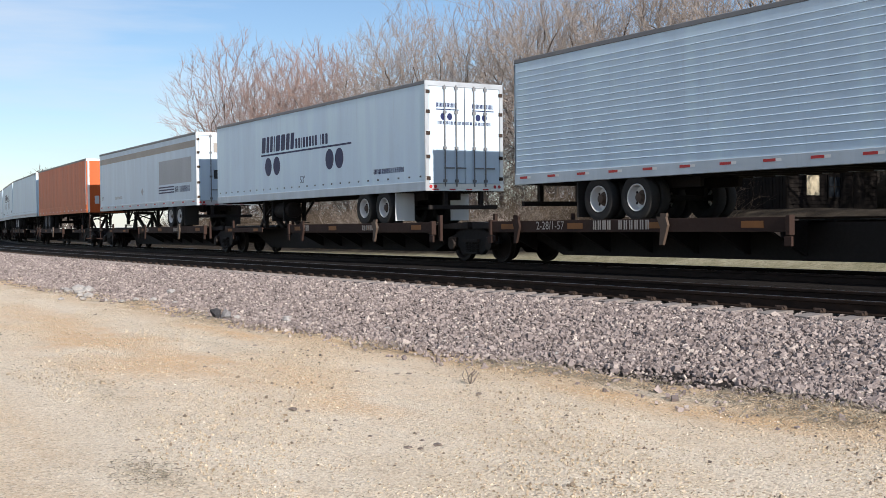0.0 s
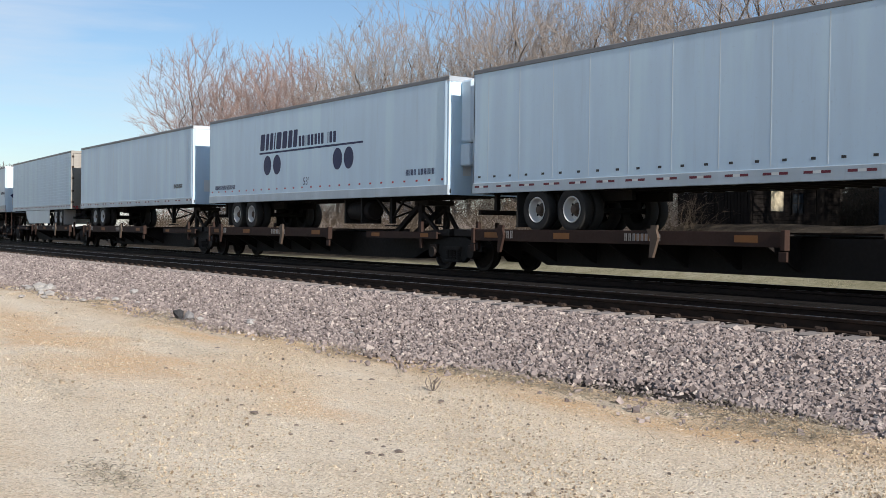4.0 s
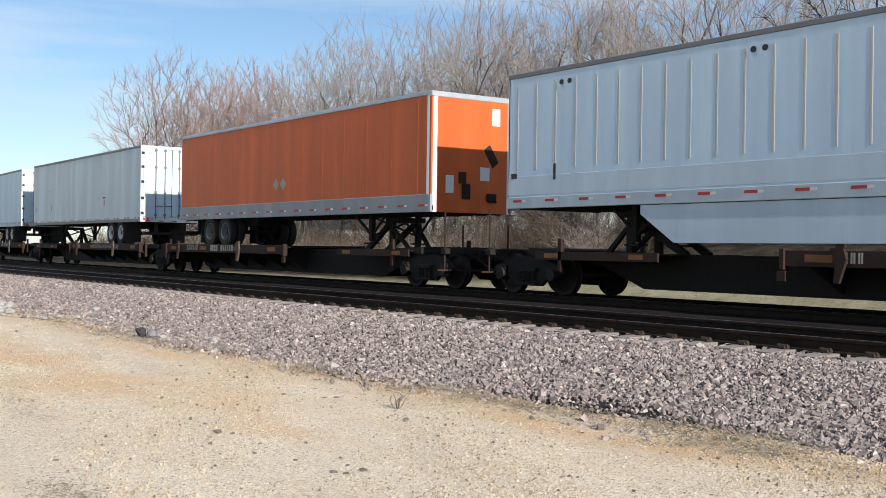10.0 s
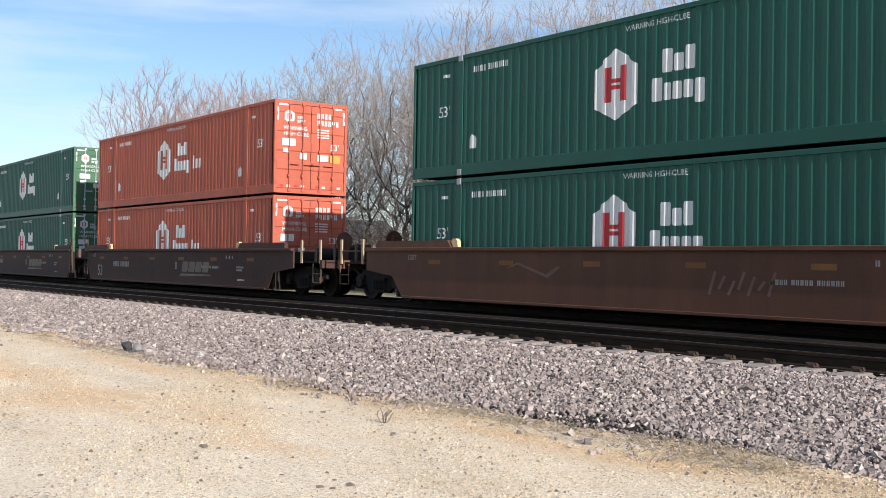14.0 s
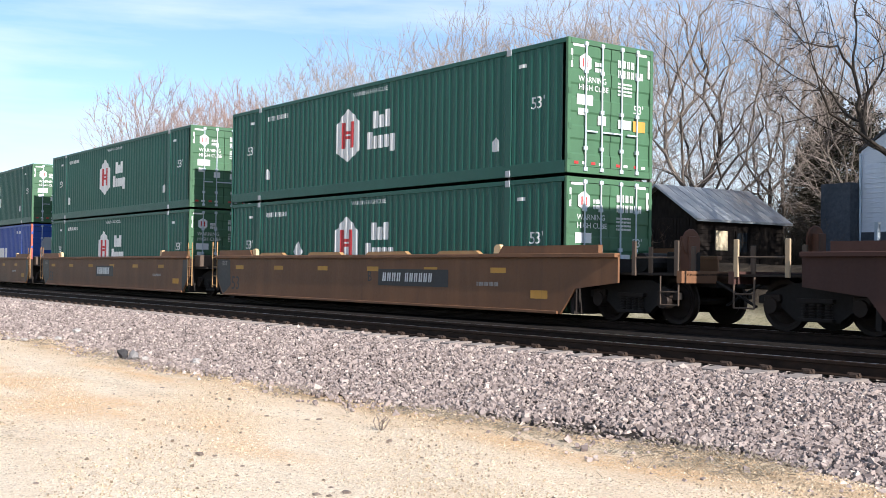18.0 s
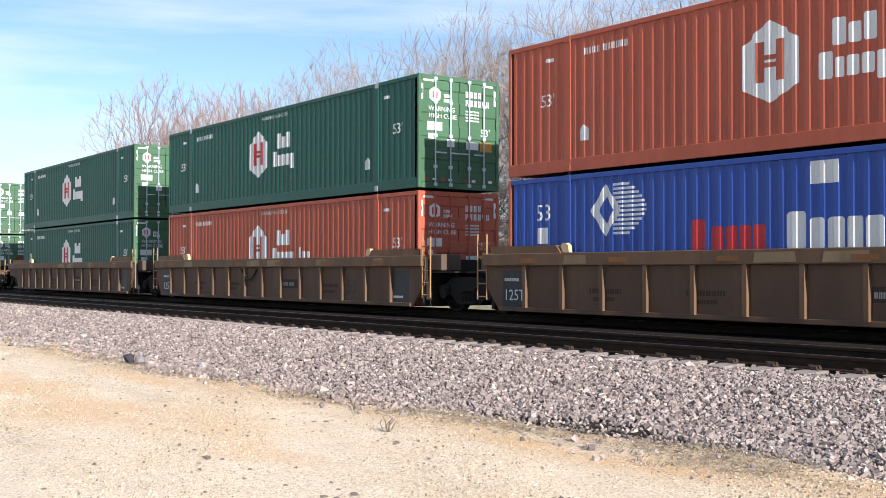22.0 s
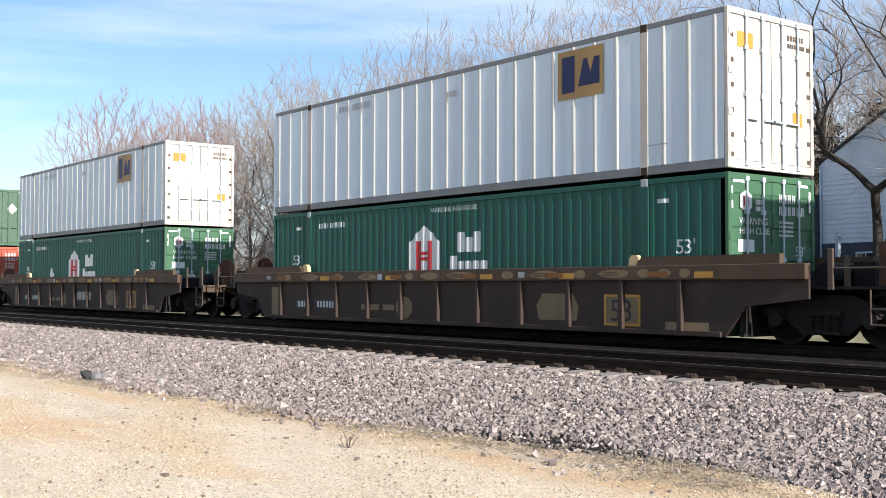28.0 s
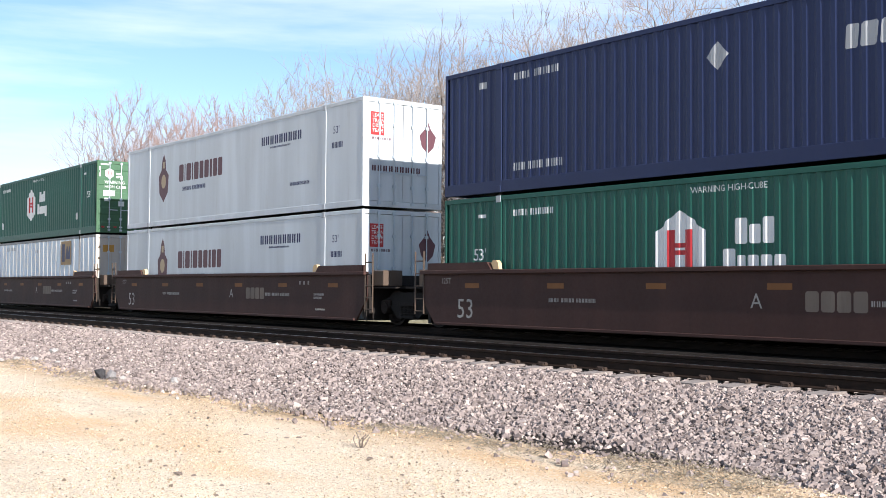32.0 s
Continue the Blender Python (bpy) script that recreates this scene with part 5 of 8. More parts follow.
        for s in (-1, 1):
            b = Build()
            y0, y1 = sorted((s * 0.012, s * (HY - 0.11)))
            b.box(HX - 0.01, HX + 0.022, y0, y1, T_LO + 0.21, T_HI - 0.15, 0.006)
            d = part("door", b, dm, t)
            for yy in (0.30, 0.68):
                b = Build()
                y = s * yy
                b.tube((HX + 0.055, y, T_LO + 0.12), (HX + 0.055, y, T_HI - 0.10), 0.020, n=8)
                for z in (T_LO + 0.28, T_LO + 1.2, T_LO + 2.2, T_HI - 0.18):
                    b.box(HX + 0.02, HX + 0.075, y - 0.05, y + 0.05, z - 0.04, z + 0.04)
                b.box(HX + 0.055, HX + 0.085, y - 0.03, y + 0.30, T_LO + 0.62, T_LO + 0.66)
                part("lock_rod", b, M_DARKRAIL, d, "grey lock rod and handle")
            me = Build().box(HX + 0.02, HX + 0.05, s * (HY - 0.075) - 0.06, s * (HY - 0.075) + 0.06, -0.05, 0.05).mesh("hinge", M_CLIP)
            for z in (0.35, 0.95, 1.6, 2.2, 2.75):
                part("hinge", me, None, d, "rust-stained hinge", at=(0, 0, T_LO + z))
            if door == "steel":
                me = Build().box(HX + 0.021, HX + 0.028, y0 + 0.05, y1 - 0.05, 0.0, 0.02).mesh("door_rib", dm)
                for k in range(16):
                    part("door_rib", me, None, d, at=(0, 0, T_LO + 0.4 + 0.155 * k))
        g, w = Decal("end", HX + 0.036), Decal("end", HX + 0.036)
        for k in range(8):
            (g if k % 2 == 0 else w).rect(-1.1 + 0.28 * k, -0.9 + 0.28 * k, T_LO + 0.02, T_LO + 0.06)
        for y in (-1.15, -1.0, 1.0, 1.15):
            g.disc(y, T_LO + 0.12, 0.05, 0.05, 12)
        part("tail_lamp", g, M_TAPERED, t, "red tail lamp or tape")
        part("tape", w, M_MARK, t)
    else:
        for y in (-HY, HY):
            b = Build()
            s = 1 if y < 0 else -1
            pts = []
            for k in range(7):
                a = math.pi / 2 * k / 6
                pts.append((HX - 0.17 + 0.19 * math.sin(a), y + s * 0.17 - s * 0.19 * math.cos(a)))
            pts += [(HX - 0.02, y + s * 0.17), (HX - 0.17, y + s * 0.03)]
            b.prism(pts, T_LO, T_HI - 0.12, "z")
            part("corner_post", b, M_ALU if skin == M_ORANGE else skin, t, "rounded corner post", True)
        b = Build()
        b.box(HX - 0.03, HX + 0.015, -HY + 0.15, HY - 0.15, T_LO, T_HI - 0.13, 0.004)
        part("nose_wall", b, skin, t)
        b = Build()
        b.box(HX - 0.15, HX + 0.024, -HY - 0.01, HY + 0.01, T_HI - 0.14, T_HI, 0.01)
        part("nose_cap", b, M_ALU, t)
        part("nose_box", Build().box(HX + 0.015, HX + 0.06, -0.35, -0.08, T_LO + 0.35, T_LO + 0.75, 0.02), M_DARK, t, "dark document box")
        g = Build()
        g.box(HX + 0.015, HX + 0.09, 0.45, 0.75, T_LO + 0.30, T_LO + 0.52, 0.02)
        for k in range(2):
            g.tube((HX + 0.02, 0.52 + 0.14 * k, T_LO + 0.35), (HX + 0.16, 0.52 + 0.14 * k, T_LO + 0.30), 0.035, n=8)
        part("air_coupling", g, M_DARK, t)
        g = Decal("end", HX + 0.016)
        g.rect(0.25, 0.55, T_LO + 0.85, T_LO + 1.2)
        g.rect(-0.85, -0.6, T_LO + 0.5, T_LO + 0.95)
        g.rect(0.62, 0.88, T_LO + 2.3, T_LO + 2.75)
        part("placard", g, M_MARK, t, "white paper placards")
        if skin == M_ORANGE:
            g = Decal("end", HX + 0.017)
            g.poly([(0.35, T_LO + 1.65), (0.55, T_LO + 1.8), (0.85, T_LO + 1.35), (0.65, T_LO + 1.18)])
            g.rect(-0.45, -0.2, T_LO + 0.75, T_LO + 1.05)
            part("placard_holder", g, M_DECK, t, "dark placard holder")
    for m, make in end_decals:
        g = Decal("end", HX + (0.024 if e > 0 else 0.017), 0.002)
        make(g)
        part("end_lettering", g, m, t)
    if unit == "reefer":
        b = Build()
        b.box(HX + 0.02, HX + 0.52, -0.95, 0.95, T_LO + 1.35, T_HI - 0.10, 0.06)
        r = part("reefer_unit", b, M_WHITE, t, "white refrigeration unit on the nose")
        b = Build()
        b.box(HX + 0.02, HX + 0.45, -0.95, 0.95, T_LO + 0.75, T_LO + 1.33, 0.03)
        part("lower_cowl", b, M_WHITE, r)
        b = Build()
        b.box(HX + 0.521, HX + 0.535, -0.7, 0.7, T_LO + 2.0, T_HI - 0.3, 0.005)
        part("grille", b, M_DARK, r)
    # running gear
    for k in (0, 1):
        x = e * (HX - tandem - 1.25 * k)
        b = Build()
        b.tube((x, -1.2, 1.52), (x, 1.2, 1.52), 0.065, n=8)
        b.box(x - 0.25, x + 0.25, -0.62, -0.50, 1.55, 1.95)
        b.box(x - 0.25, x + 0.25, 0.50, 0.62, 1.55, 1.95)
        part("axle", b, M_BLACK, t)
        for y in (-1.14, 1.14):
            tyre_pair(t, x, y, skin == M_ORANGE)
    xb = e * (HX - tandem - 0.6)
    b = Build()
    b.box(xb - 1.9, xb + 1.9, -0.62, -0.50, 1.72, 1.96)
    b.box(xb - 1.9, xb + 1.9, 0.50, 0.62, 1.72, 1.96)
    part("slider_frame", b, M_DARK, t)
    xm = e * (HX - tandem + 0.72)
    for y in (-0.95, 0.95):
        b = Build()
        b.box(xm - 0.012, xm + 0.012, y - 0.32, y + 0.32, 1.12, 1.92)
        part("mud_flap", b, flap or (M_FADED if e > 0 and skirt else M_RUBBER), t, "mud flap")
    xr = e * (HX - 0.10)
    b = Build()
    b.box(xr - 0.05, xr + 0.05, -1.15, 1.15, 1.42, 1.54, 0.01)
    for y in (-0.6, 0.6):
        b.box(xr - 0.05, xr + 0.05, y - 0.06, y + 0.06, 1.54, 1.96)
    part("underride_guard", b, M_DARK, t)
    xg = -e * (HX - 3.6)
    for y in (-0.78, 0.78):
        b = Build()
        b.box(xg - 0.07, xg + 0.07, y - 0.07, y + 0.07, 1.20, 1.95)
        b.box(xg - 0.20, xg + 0.20, y - 0.14, y + 0.14, 1.12, 1.16)
        b.beam((xg, y, 1.35), (xg + e * 0.9, y, 1.93), 0.06, 0.06)
        b.beam((xg, y, 1.35), (xg - e * 0.7, y, 1.93), 0.05, 0.05)
        part("landing_leg", b, M_BLACK, t)
    b = Build()
    b.beam((xg, -0.78, 1.35), (xg, 0.78, 1.88), 0.05, 0.05)
    b.beam((xg, 0.78, 1.35), (xg, -0.78, 1.88), 0.05, 0.05)
    part("leg_brace", b, M_BLACK, t)
    if unit in ("tank", "reefer"):
        xt = -e * (HX - 5.4)
        b = Build()
        b.lathe([(0.26, -0.66), (0.28, -0.62), (0.28, 0.72), (0.26, 0.78), (0.05, 0.80)], (xt, -0.75, 1.58), 20, "x")
        tank = part("fuel_tank", b, M_DARK, t, "dark cylindrical fuel tank", True)
        part("tank_cap", Build().lathe([(0.03, -0.70), (0.24, -0.69), (0.268, -0.655), (0.268, -0.62)], (xt, -0.75, 1.58), 20, "x"), M_ALU, tank, "bare metal end of the tank", True)
        for dx in (-0.5, 0.5):
            part("tank_strap", Build().box(xt + dx - 0.04, xt + dx + 0.04, -1.08, -0.42, 1.20, 1.96), M_BLACK, t)
    if skirt:
        x0, x1 = e * (HX - 5.3), -e * (HX - (4.2 if e > 0 else 3.0))
        for y in (-HY + 0.03, HY - 0.03):
            b = Build()
            b.prism([(x0, 1.93), (x0, 1.18), (x1 + e * 0.9, 1.18), (x1, 1.75), (x1, 1.93)], y - 0.012, y + 0.012)
            part("side_skirt", b, M_SKIRT, t, "pale aerodynamic side skirt")
    # tape, plates
    lie = -HY - (0.0 if rail_m else 0.021)
    red, white = Decal("side", lie), Decal("side", lie)
    if tape:
        conspicuity(red, white, T_LO + 0.14, tape, pairs=dark_tape)
        part("tape_red", red, M_TAPEDARK if dark_tape else M_TAPERED, t)
        part("tape_white", white, M_MARK, t)
    for m, make in decals:
        g = Decal("side", -HY - (0.0042 if skin == M_ORANGE else {"sheet": 0.0016, "posts": 0.0105}.get(style, 0.0005)), 0.002)
        make(g)
        part("side_lettering", g, m, t)
    return t


M_FADEDGREY = paint("grimy_grey_band", (0.24, 0.26, 0.28), 0.5, (0.12, 0.115, 0.11), 0.5)
M_DARKRAIL = paint("dark_top_rail", (0.17, 0.175, 0.18), 0.5, (0.07, 0.07, 0.07), 0.3)


def dots_mark(g):
    for x in (-2.95, -2.2, 2.05, 2.75):
        g.disc(x, 3.15, 0.30, 0.33)
    g.rect(-3.6, 3.6, 3.54, 3.60)


def alliance_words(g):
    dots_mark(g)
    u = g.bars(-3.55, 3.66, 0.56, [0.62, 0.42, 0.42, 0.16, 0.66, 0.62, 0.52, 0.5], 0.16, 0.12)
    g.bars(u + 0.05, 3.66, 0.34, [0.5, 0.5, 0.16, 0.5, 0.5, 0.5, 0.35, 0.5, 0, 0.14, 0.5, 0.5], 0.22)


def t_1(g):
    alliance_words(g)
    g.bars(5.05, 2.52, 0.15, [0.9, 0.9, 0.9] + [0.55] * 9 + [0.55] * 3, 0.2)
    g.text(-0.25, 2.46, 0.24, "53'")


def t_5(g):
    alliance_words(g)
    g.bars(-7.5, 2.42, 0.15, [0.9, 0.9, 0.9] + [0.55] * 9 + [0.55] * 3, 0.2)
    g.bars(6.0, 2.50, 0.16, [0.6] * 4 + [0] + [0.6] * 6, 0.25)
    g.text(-0.25, 2.42, 0.24, "53'")


def t_2_band(g):
    g.rect(-7.95, 7.95, 4.40, 4.68)


def t_2_panel(g):
    g.rect(2.75, 7.4, 2.95, 4.02)
    g.bars(-5.0, 2.50, 0.14, [0.6] * 12, 0.2)


def t_2_words(g):
    for k in range(3):
        g.rect(2.7, 5.0, 2.56 + 0.12 * k, 2.62 + 0.12 * k)
    g.bars(5.1, 2.56, 0.26, [0.5] * 3 + [0] + [0.4] * 9, 0.2)
    g.text(-7.7, 2.50, 0.22, "53'")


def t_2_diamond(g):
    g.poly([(-0.2, 2.75), (0.0, 2.94), (0.2, 2.75), (0.0, 2.56)])


def swift_words(g):
    x = -1.4
    for w in (0.85, 1.15, 0.30, 0.80, 0.85):
        g.poly([(x + 0.06, 3.20), (x + w - 0.06, 3.20), (x + w + 0.03, 3.27), (x + w + 0.42, 3.98), (x + w + 0.39, 4.05), (x + 0.51, 4.05), (x + 0.42, 3.98), (x + 0.03, 3.27)])
        x += w + 0.22
    g.poly([(1.55, 4.10), (1.85, 4.10), (2.75, 4.55), (1.75, 4.25)])
    g.bars(5.9, 3.14, 0.17, [0.8, 0.8, 0.8] + [0.6] * 11, 0.2)
    g.text(7.45, 2.95, 0.22, "53'")


def swift_blue(g):
    g.poly([(-4.2, 2.68), (0.1, 2.68), (0.35, 3.02), (-4.2, 3.02)])


def swift_yellow(g):
    g.poly([(-7.95, 2.68), (-4.2, 2.68), (-4.2, 3.02), (-7.95, 3.02)])
    g.poly([(0.1, 2.62), (0.55, 2.62), (1.2, 3.14), (0.7, 3.14)])


def swift_diamond(g):
    for s in (0.28, 0.22):
        g.poly([(4.87 - s, 2.84), (4.87, 2.84 - s), (4.87 + s, 2.84), (4.87, 2.84 + s)])


def central_red(g):
    g.rect(-8.0, 4.4, 2.50, 2.64)
    g.rect(-8.0, 4.5, 2.30, 2.42)
    n = 7
    for k in range(n):
        a = (k - 3) / 3
        x, z = -4.28 + 1.1 * a, 4.02 - 0.20 * a * a
        h = 0.36
        g.poly([(x - 0.13, z), (x + 0.13, z - 0.03 * a), (x + 0.13, z + h - 0.03 * a), (x - 0.13, z + h)])


def central_black(g):
    g.bars(-5.4, 3.60, 0.15, [0.5] * 12 + [0] + [0.5] * 7, 0.18)
    g.text(-1.95, 2.80, 0.163, "SERVING NORTH AMERICA")
    g.bars(1.12, 2.80, 0.19, [0.5] * 3 + [0.2] + [0.5] * 3 + [0.2] + [0.5] * 4, 0.2)
    for k in range(7):
        x = 4.45 + 0.2 * k
        g.poly([(x, 2.50), (x + 0.14, 2.50), (x + 0.07, 2.64), (x - 0.07, 2.64)])
        g.poly([(x + 0.1, 2.30), (x + 0.24, 2.30), (x + 0.17, 2.44), (x + 0.03, 2.44)])
    g.disc(-6.5, 3.55, 0.09, 0.07, 8)
    g.rect(-2.55, -2.3, 3.02, 3.06)


def doors_1(g):
    for u in (-0.95, 0.25):
        g.bars(u, 4.28, 0.12, [0.6] * 8, 0.15)
        g.rect(u, u + 0.75, 4.20, 4.23)
    for u in (-0.72, -0.50, 0.45, 0.67):
        g.disc(u, 4.02, 0.085, 0.10, 14)
    g.bars(-0.9, 3.80, 0.09, [0.7] * 20, 0.3)


def doors_2(g):
    g.rect(-0.55, 0.65, 3.05, 3.42)


def doors_2_panel(g):
    g.rect(-0.55, 0.4, 4.15, 4.55)


def nose_8(g):
    g.bars(-0.35, 4.12, 0.16, [0.9, 1.1, 0.3, 0.8, 0.8], 0.2, 0.25)
    g.rect(0.32, 0.38, 4.45, 4.72)
    for s in (0.22,):
        g.poly([(-0.75 - s, 3.05), (-0.75, 3.05 - s), (-0.75 + s, 3.05), (-0.75, 3.05 + s)])


def doors_9_white(g):
    g.rect(-1.05, -0.45, 4.25, 4.72)


def doors_9_red(g):
    g.bars(-1.0, 4.55, 0.06, [0.7] * 9, 0.3)
    g.bars(-1.0, 4.40, 0.06, [0.7] * 9, 0.3)
    g.bars(0.25, 4.50, 0.14, [0.6] * 7, 0.2)
    g.rise = 0.003


def small_plate(x, z, w, h):
    return lambda g: g.rect(x, x + w, z, z + h)


def fifty_three(x, z, h=0.22):
    return lambda g: g.text(x, z, h, "53'")


def rivets(g):
    for k in range(26):
        x = -7.8 + 0.624 * k
        g.rect(x - 0.05, x + 0.05, 2.32, 2.37)


def diamond(x, z, s):
    return lambda g: g.poly([(x - s, z), (x, z - s), (x + s, z), (x, z + s)])


def post_details(g):
    """A small door plate, and pairs of vents under the roof rail."""
    g.rect(-7.95, -7.75, 2.62, 2.74)
    g.rect(-6.5, -6.42, 2.55, 2.9)
    for x in (-6.14, -0.97, 4.2):
        for dx in (-0.13, 0.13):
            g.disc(x + dx, 4.66, 0.07, 0.06, 10)


# leading end of each trailer along the line at the start
TRAILERS = [
    (-6.50, dict(label="white refrigerated trailer with fine horizontal ribs and red tape", skin=M_GREYWHITE, rear=-1, style="ribs", tandem=3.1, tape=1.1)),
    (-26.88, dict(label="greyish white box trailer with navy blocks and four discs", skin=M_GREYWHITE, rear=1, style="smooth", decals=((M_MARKNAVY, t_1), (M_MARKBLACK, rivets)), tape=0, unit="tank", flap=M_MARK, end_decals=((M_MARKNAVY, doors_1),))),
    (-45.51, dict(label="white box trailer with a taupe stripe and faded panel", skin=M_WHITE, rear=1, style="smooth", decals=((M_TAUPE, t_2_band), (M_MARKGREY, t_2_panel), (M_MARKNAVY, t_2_words), (M_MARKGREY, t_2_diamond)), tape=1.3, end_decals=((M_MARKBLACK, doors_2), (M_TAUPE, doors_2_panel)))),
    (-64.91, dict(label="orange box trailer with a bright metal corner post", skin=M_ORANGE, rear=-1, style="sheet", tape=1.2, low_band=M_ORANGE, decals=((M_MARKBLACK, fifty_three(7.3, 3.1)),))),
    (-82.14, dict(label="plain greyish white box trailer, nose ahead", skin=M_GREYWHITE, rear=-1, style="sheet", tape=0.9, dark_tape=True, decals=((M_MARKBLACK, rivets),))),
    (-99.38, dict(label="white refrigerated trailer with navy discs and a nose cooler", skin=M_GREYWHITE, rear=-1, style="smooth", decals=((M_MARKNAVY, t_5), (M_TAPERED, rivets)), tape=0, unit="reefer")),
    (-117.25, dict(label="plain pale box trailer with vertical panel seams, nose ahead", skin=M_GREYWHITE, rear=-1, style="sheet", tape=1.2, dark_tape=True, decals=((M_MARKBLACK, lambda g: g.bars(5.9, 2.6, 0.16, [0.6] * 8, 0.2)),))),
    (-135.39, dict(label="white ribbed trailer with pale side skirts, stainless doors ahead", skin=M_GREYWHITE, rear=1, style="ribs", skirt=True, tape=0.75, dark_tape=True, door="steel")),
    (-154.66, dict(label="white skirted trailer with slanted navy blocks and a coloured stripe", skin=M_WHITE, rear=-1, style="sheet", decals=((M_MARKNAVY, swift_words), (M_MARKBLUE, swift_blue), (M_YELLOW, swift_yellow), (M_MARKGREY, swift_diamond)), low_band=M_MARKGREY, skirt=True, tape=1.35, end_decals=((M_MARKNAVY, nose_8),))),
    (-175.10, dict(label="white trailer with twin red stripes and an arch of blocks", skin=M_WHITE, rear=1, style="smooth", decals=((M_MARKRED, central_red), (M_MARKBLACK, central_black)), tape=0.95, unit="tank", door="steel", end_decals=((M_MARK, doors_9_white), (M_MARKRED, doors_9_red)))),
    (-193.94, dict(label="white box trailer with many vertical posts and side skirts", skin=M_GREYWHITE, rear=1, style="posts", skirt=True, tape=1.1, decals=((M_MARKBLACK, post_details),))),
    (-213.18, dict(label="orange box trailer with a grey lower band, nose ahead", skin=M_ORANGE, rear=-1, style="sheet", low_band=M_FADEDGREY, tape=0.95, roof_dark=False, decals=((M_TAUPE, diamond(-0.45, 2.95, 0.2)), (M_TAUPE, diamond(0.02, 2.95, 0.2))))),
    (-233.56, dict(label="greyish white smooth box trailer with a small side door, doors ahead", skin=M_PALEGREY, rear=1, style="smooth", tape=1.2, dark_tape=True, rail_m=M_DARKRAIL, door="white", decals=((M_MARKGREY, small_plate(-5.55, 2.45, 0.015, 1.15)), (M_MARKGREY, small_plate(-4.95, 2.45, 0.015, 1.15)), (M_MARKGREY, small_plate(-5.55, 3.60, 0.615, 0.015)), (M_MARKGREY, small_plate(-5.55, 2.43, 0.615, 0.02)), (M_MARKBLACK, small_plate(-4.75, 2.62, 0.05, 0.3)), (M_MARKBLACK, fifty_three(-7.75, 2.62, 0.2)), (M_MARKNAVY, small_plate(3.3, 3.0, 0.35, 0.06)), (M_MARKRED, small_plate(3.42, 2.7, 0.12, 0.25))))),
    (-252.30, dict(label="plain greyish white box trailer with panel seams, doors ahead", skin=M_GREYWHITE, rear=1, style="sheet", tape=1.0, decals=((M_MARKBLACK, fifty_three(-7.75, 2.5)), (M_MARKGREY, small_plate(-5.1, 3.2, 0.05, 0.3))))),
]
# ---- containers: middle of the floor at the origin ----
C_H = 2.896


def hub_mark(g_white, g_red, x, z, inc=False, top_only=False):
    """A white six-sided house shape with a red bar figure, and two rows of white blocks."""
    g_white.poly([(x, z + 0.28), (x + 0.60, z), (x + 1.20, z + 0.28), (x + 1.20, z + 1.08), (x + 0.98, z + 1.19), (x + 0.95, z + 1.27), (x + 0.60, z + 1.46), (x + 0.25, z + 1.27), (x + 0.22, z + 1.19), (x, z + 1.08)])
    for r in ((0.30, 0.48, 0.38, 1.10), (0.72, 0.90, 0.38, 1.10), (0.48, 0.72, 0.63, 0.715), (0.48, 0.72, 0.765, 0.85)):
        g_red.rect(x + r[0], x + r[1], z + r[2], z + r[3])
    g_white.bars(x + 1.86, z + 0.80, 0.46, [0.58, 0.50, 0.50], 0.12, 0.0, ((0, 1), (0, 0.74), (0, 1)))
    g_white.bars(x + 1.60, z + 0.26, 0.46, [0.60, 0.34, 0.50, 0.50, 0.50], 0.11, 0.0, ((0, 1), (0, 0.74), (0, 0.74), (0, 0.74), (-0.26, 0.74)))
    if inc:
        g_white.bars(x + 3.30, z + 0.26, 0.46, [0.2, 0.48, 0.42], 0.14, 0.0, ((0, 1), (0, 0.74), (0, 0.74)))


def end_marks(g, red, yel, kind):
    """Door markings: code bars, warning words, decals; u runs from -1.2 to 1.2."""
    for u0, u1, v0, v1 in ((-1.15, -0.80, 2.72, 2.78), (0.75, 1.10, 2.72, 2.78), (-1.22, -1.15, 2.25, 2.65), (1.13, 1.20, 2.25, 2.65)):
        g.rect(u0, u1, v0, v1)
    g.poly([(-0.95, 2.28), (-0.78, 2.18), (-0.61, 2.28), (-0.61, 2.50), (-0.78, 2.60), (-0.95, 2.50)])
    g.bars(-0.50, 2.34, 0.09, [0.6] * 3, 0.2)
    g.bars(-0.50, 2.22, 0.09, [0.6] * 4, 0.2)
    g.bars(0.20, 2.40, 0.16, [0.55] * 4, 0.3)
    g.bars(0.20, 2.18, 0.16, [0.55] * 6, 0.3)
    g.text(-0.98, 1.98, 0.12, "WARNING")
    g.text(-0.98, 1.80, 0.12, "HIGH CUBE")
    for k in range(4):
        g.bars(0.20, 2.02 - 0.08 * k, 0.045, [0.7] * 10, 0.3)
    g.text(0.68, 1.42, 0.19, "53'")
    g.rect(-1.02, -0.55, 1.48, 1.70)
    g.rect(-0.98, -0.75, 1.26, 1.40)
    g.rect(-0.40, -0.16, 1.08, 1.28)
    g.rect(0.22, 0.62, 1.05, 1.25)
    yel.rect(0.68, 1.06, 1.02, 1.26)
    for u in (-0.95, -0.45, 0.3, 0.85):
        red.rect(u, u + 0.10, 0.20, 0.26)
        g.rect(u + 0.10, u + 0.22, 0.20, 0.26)


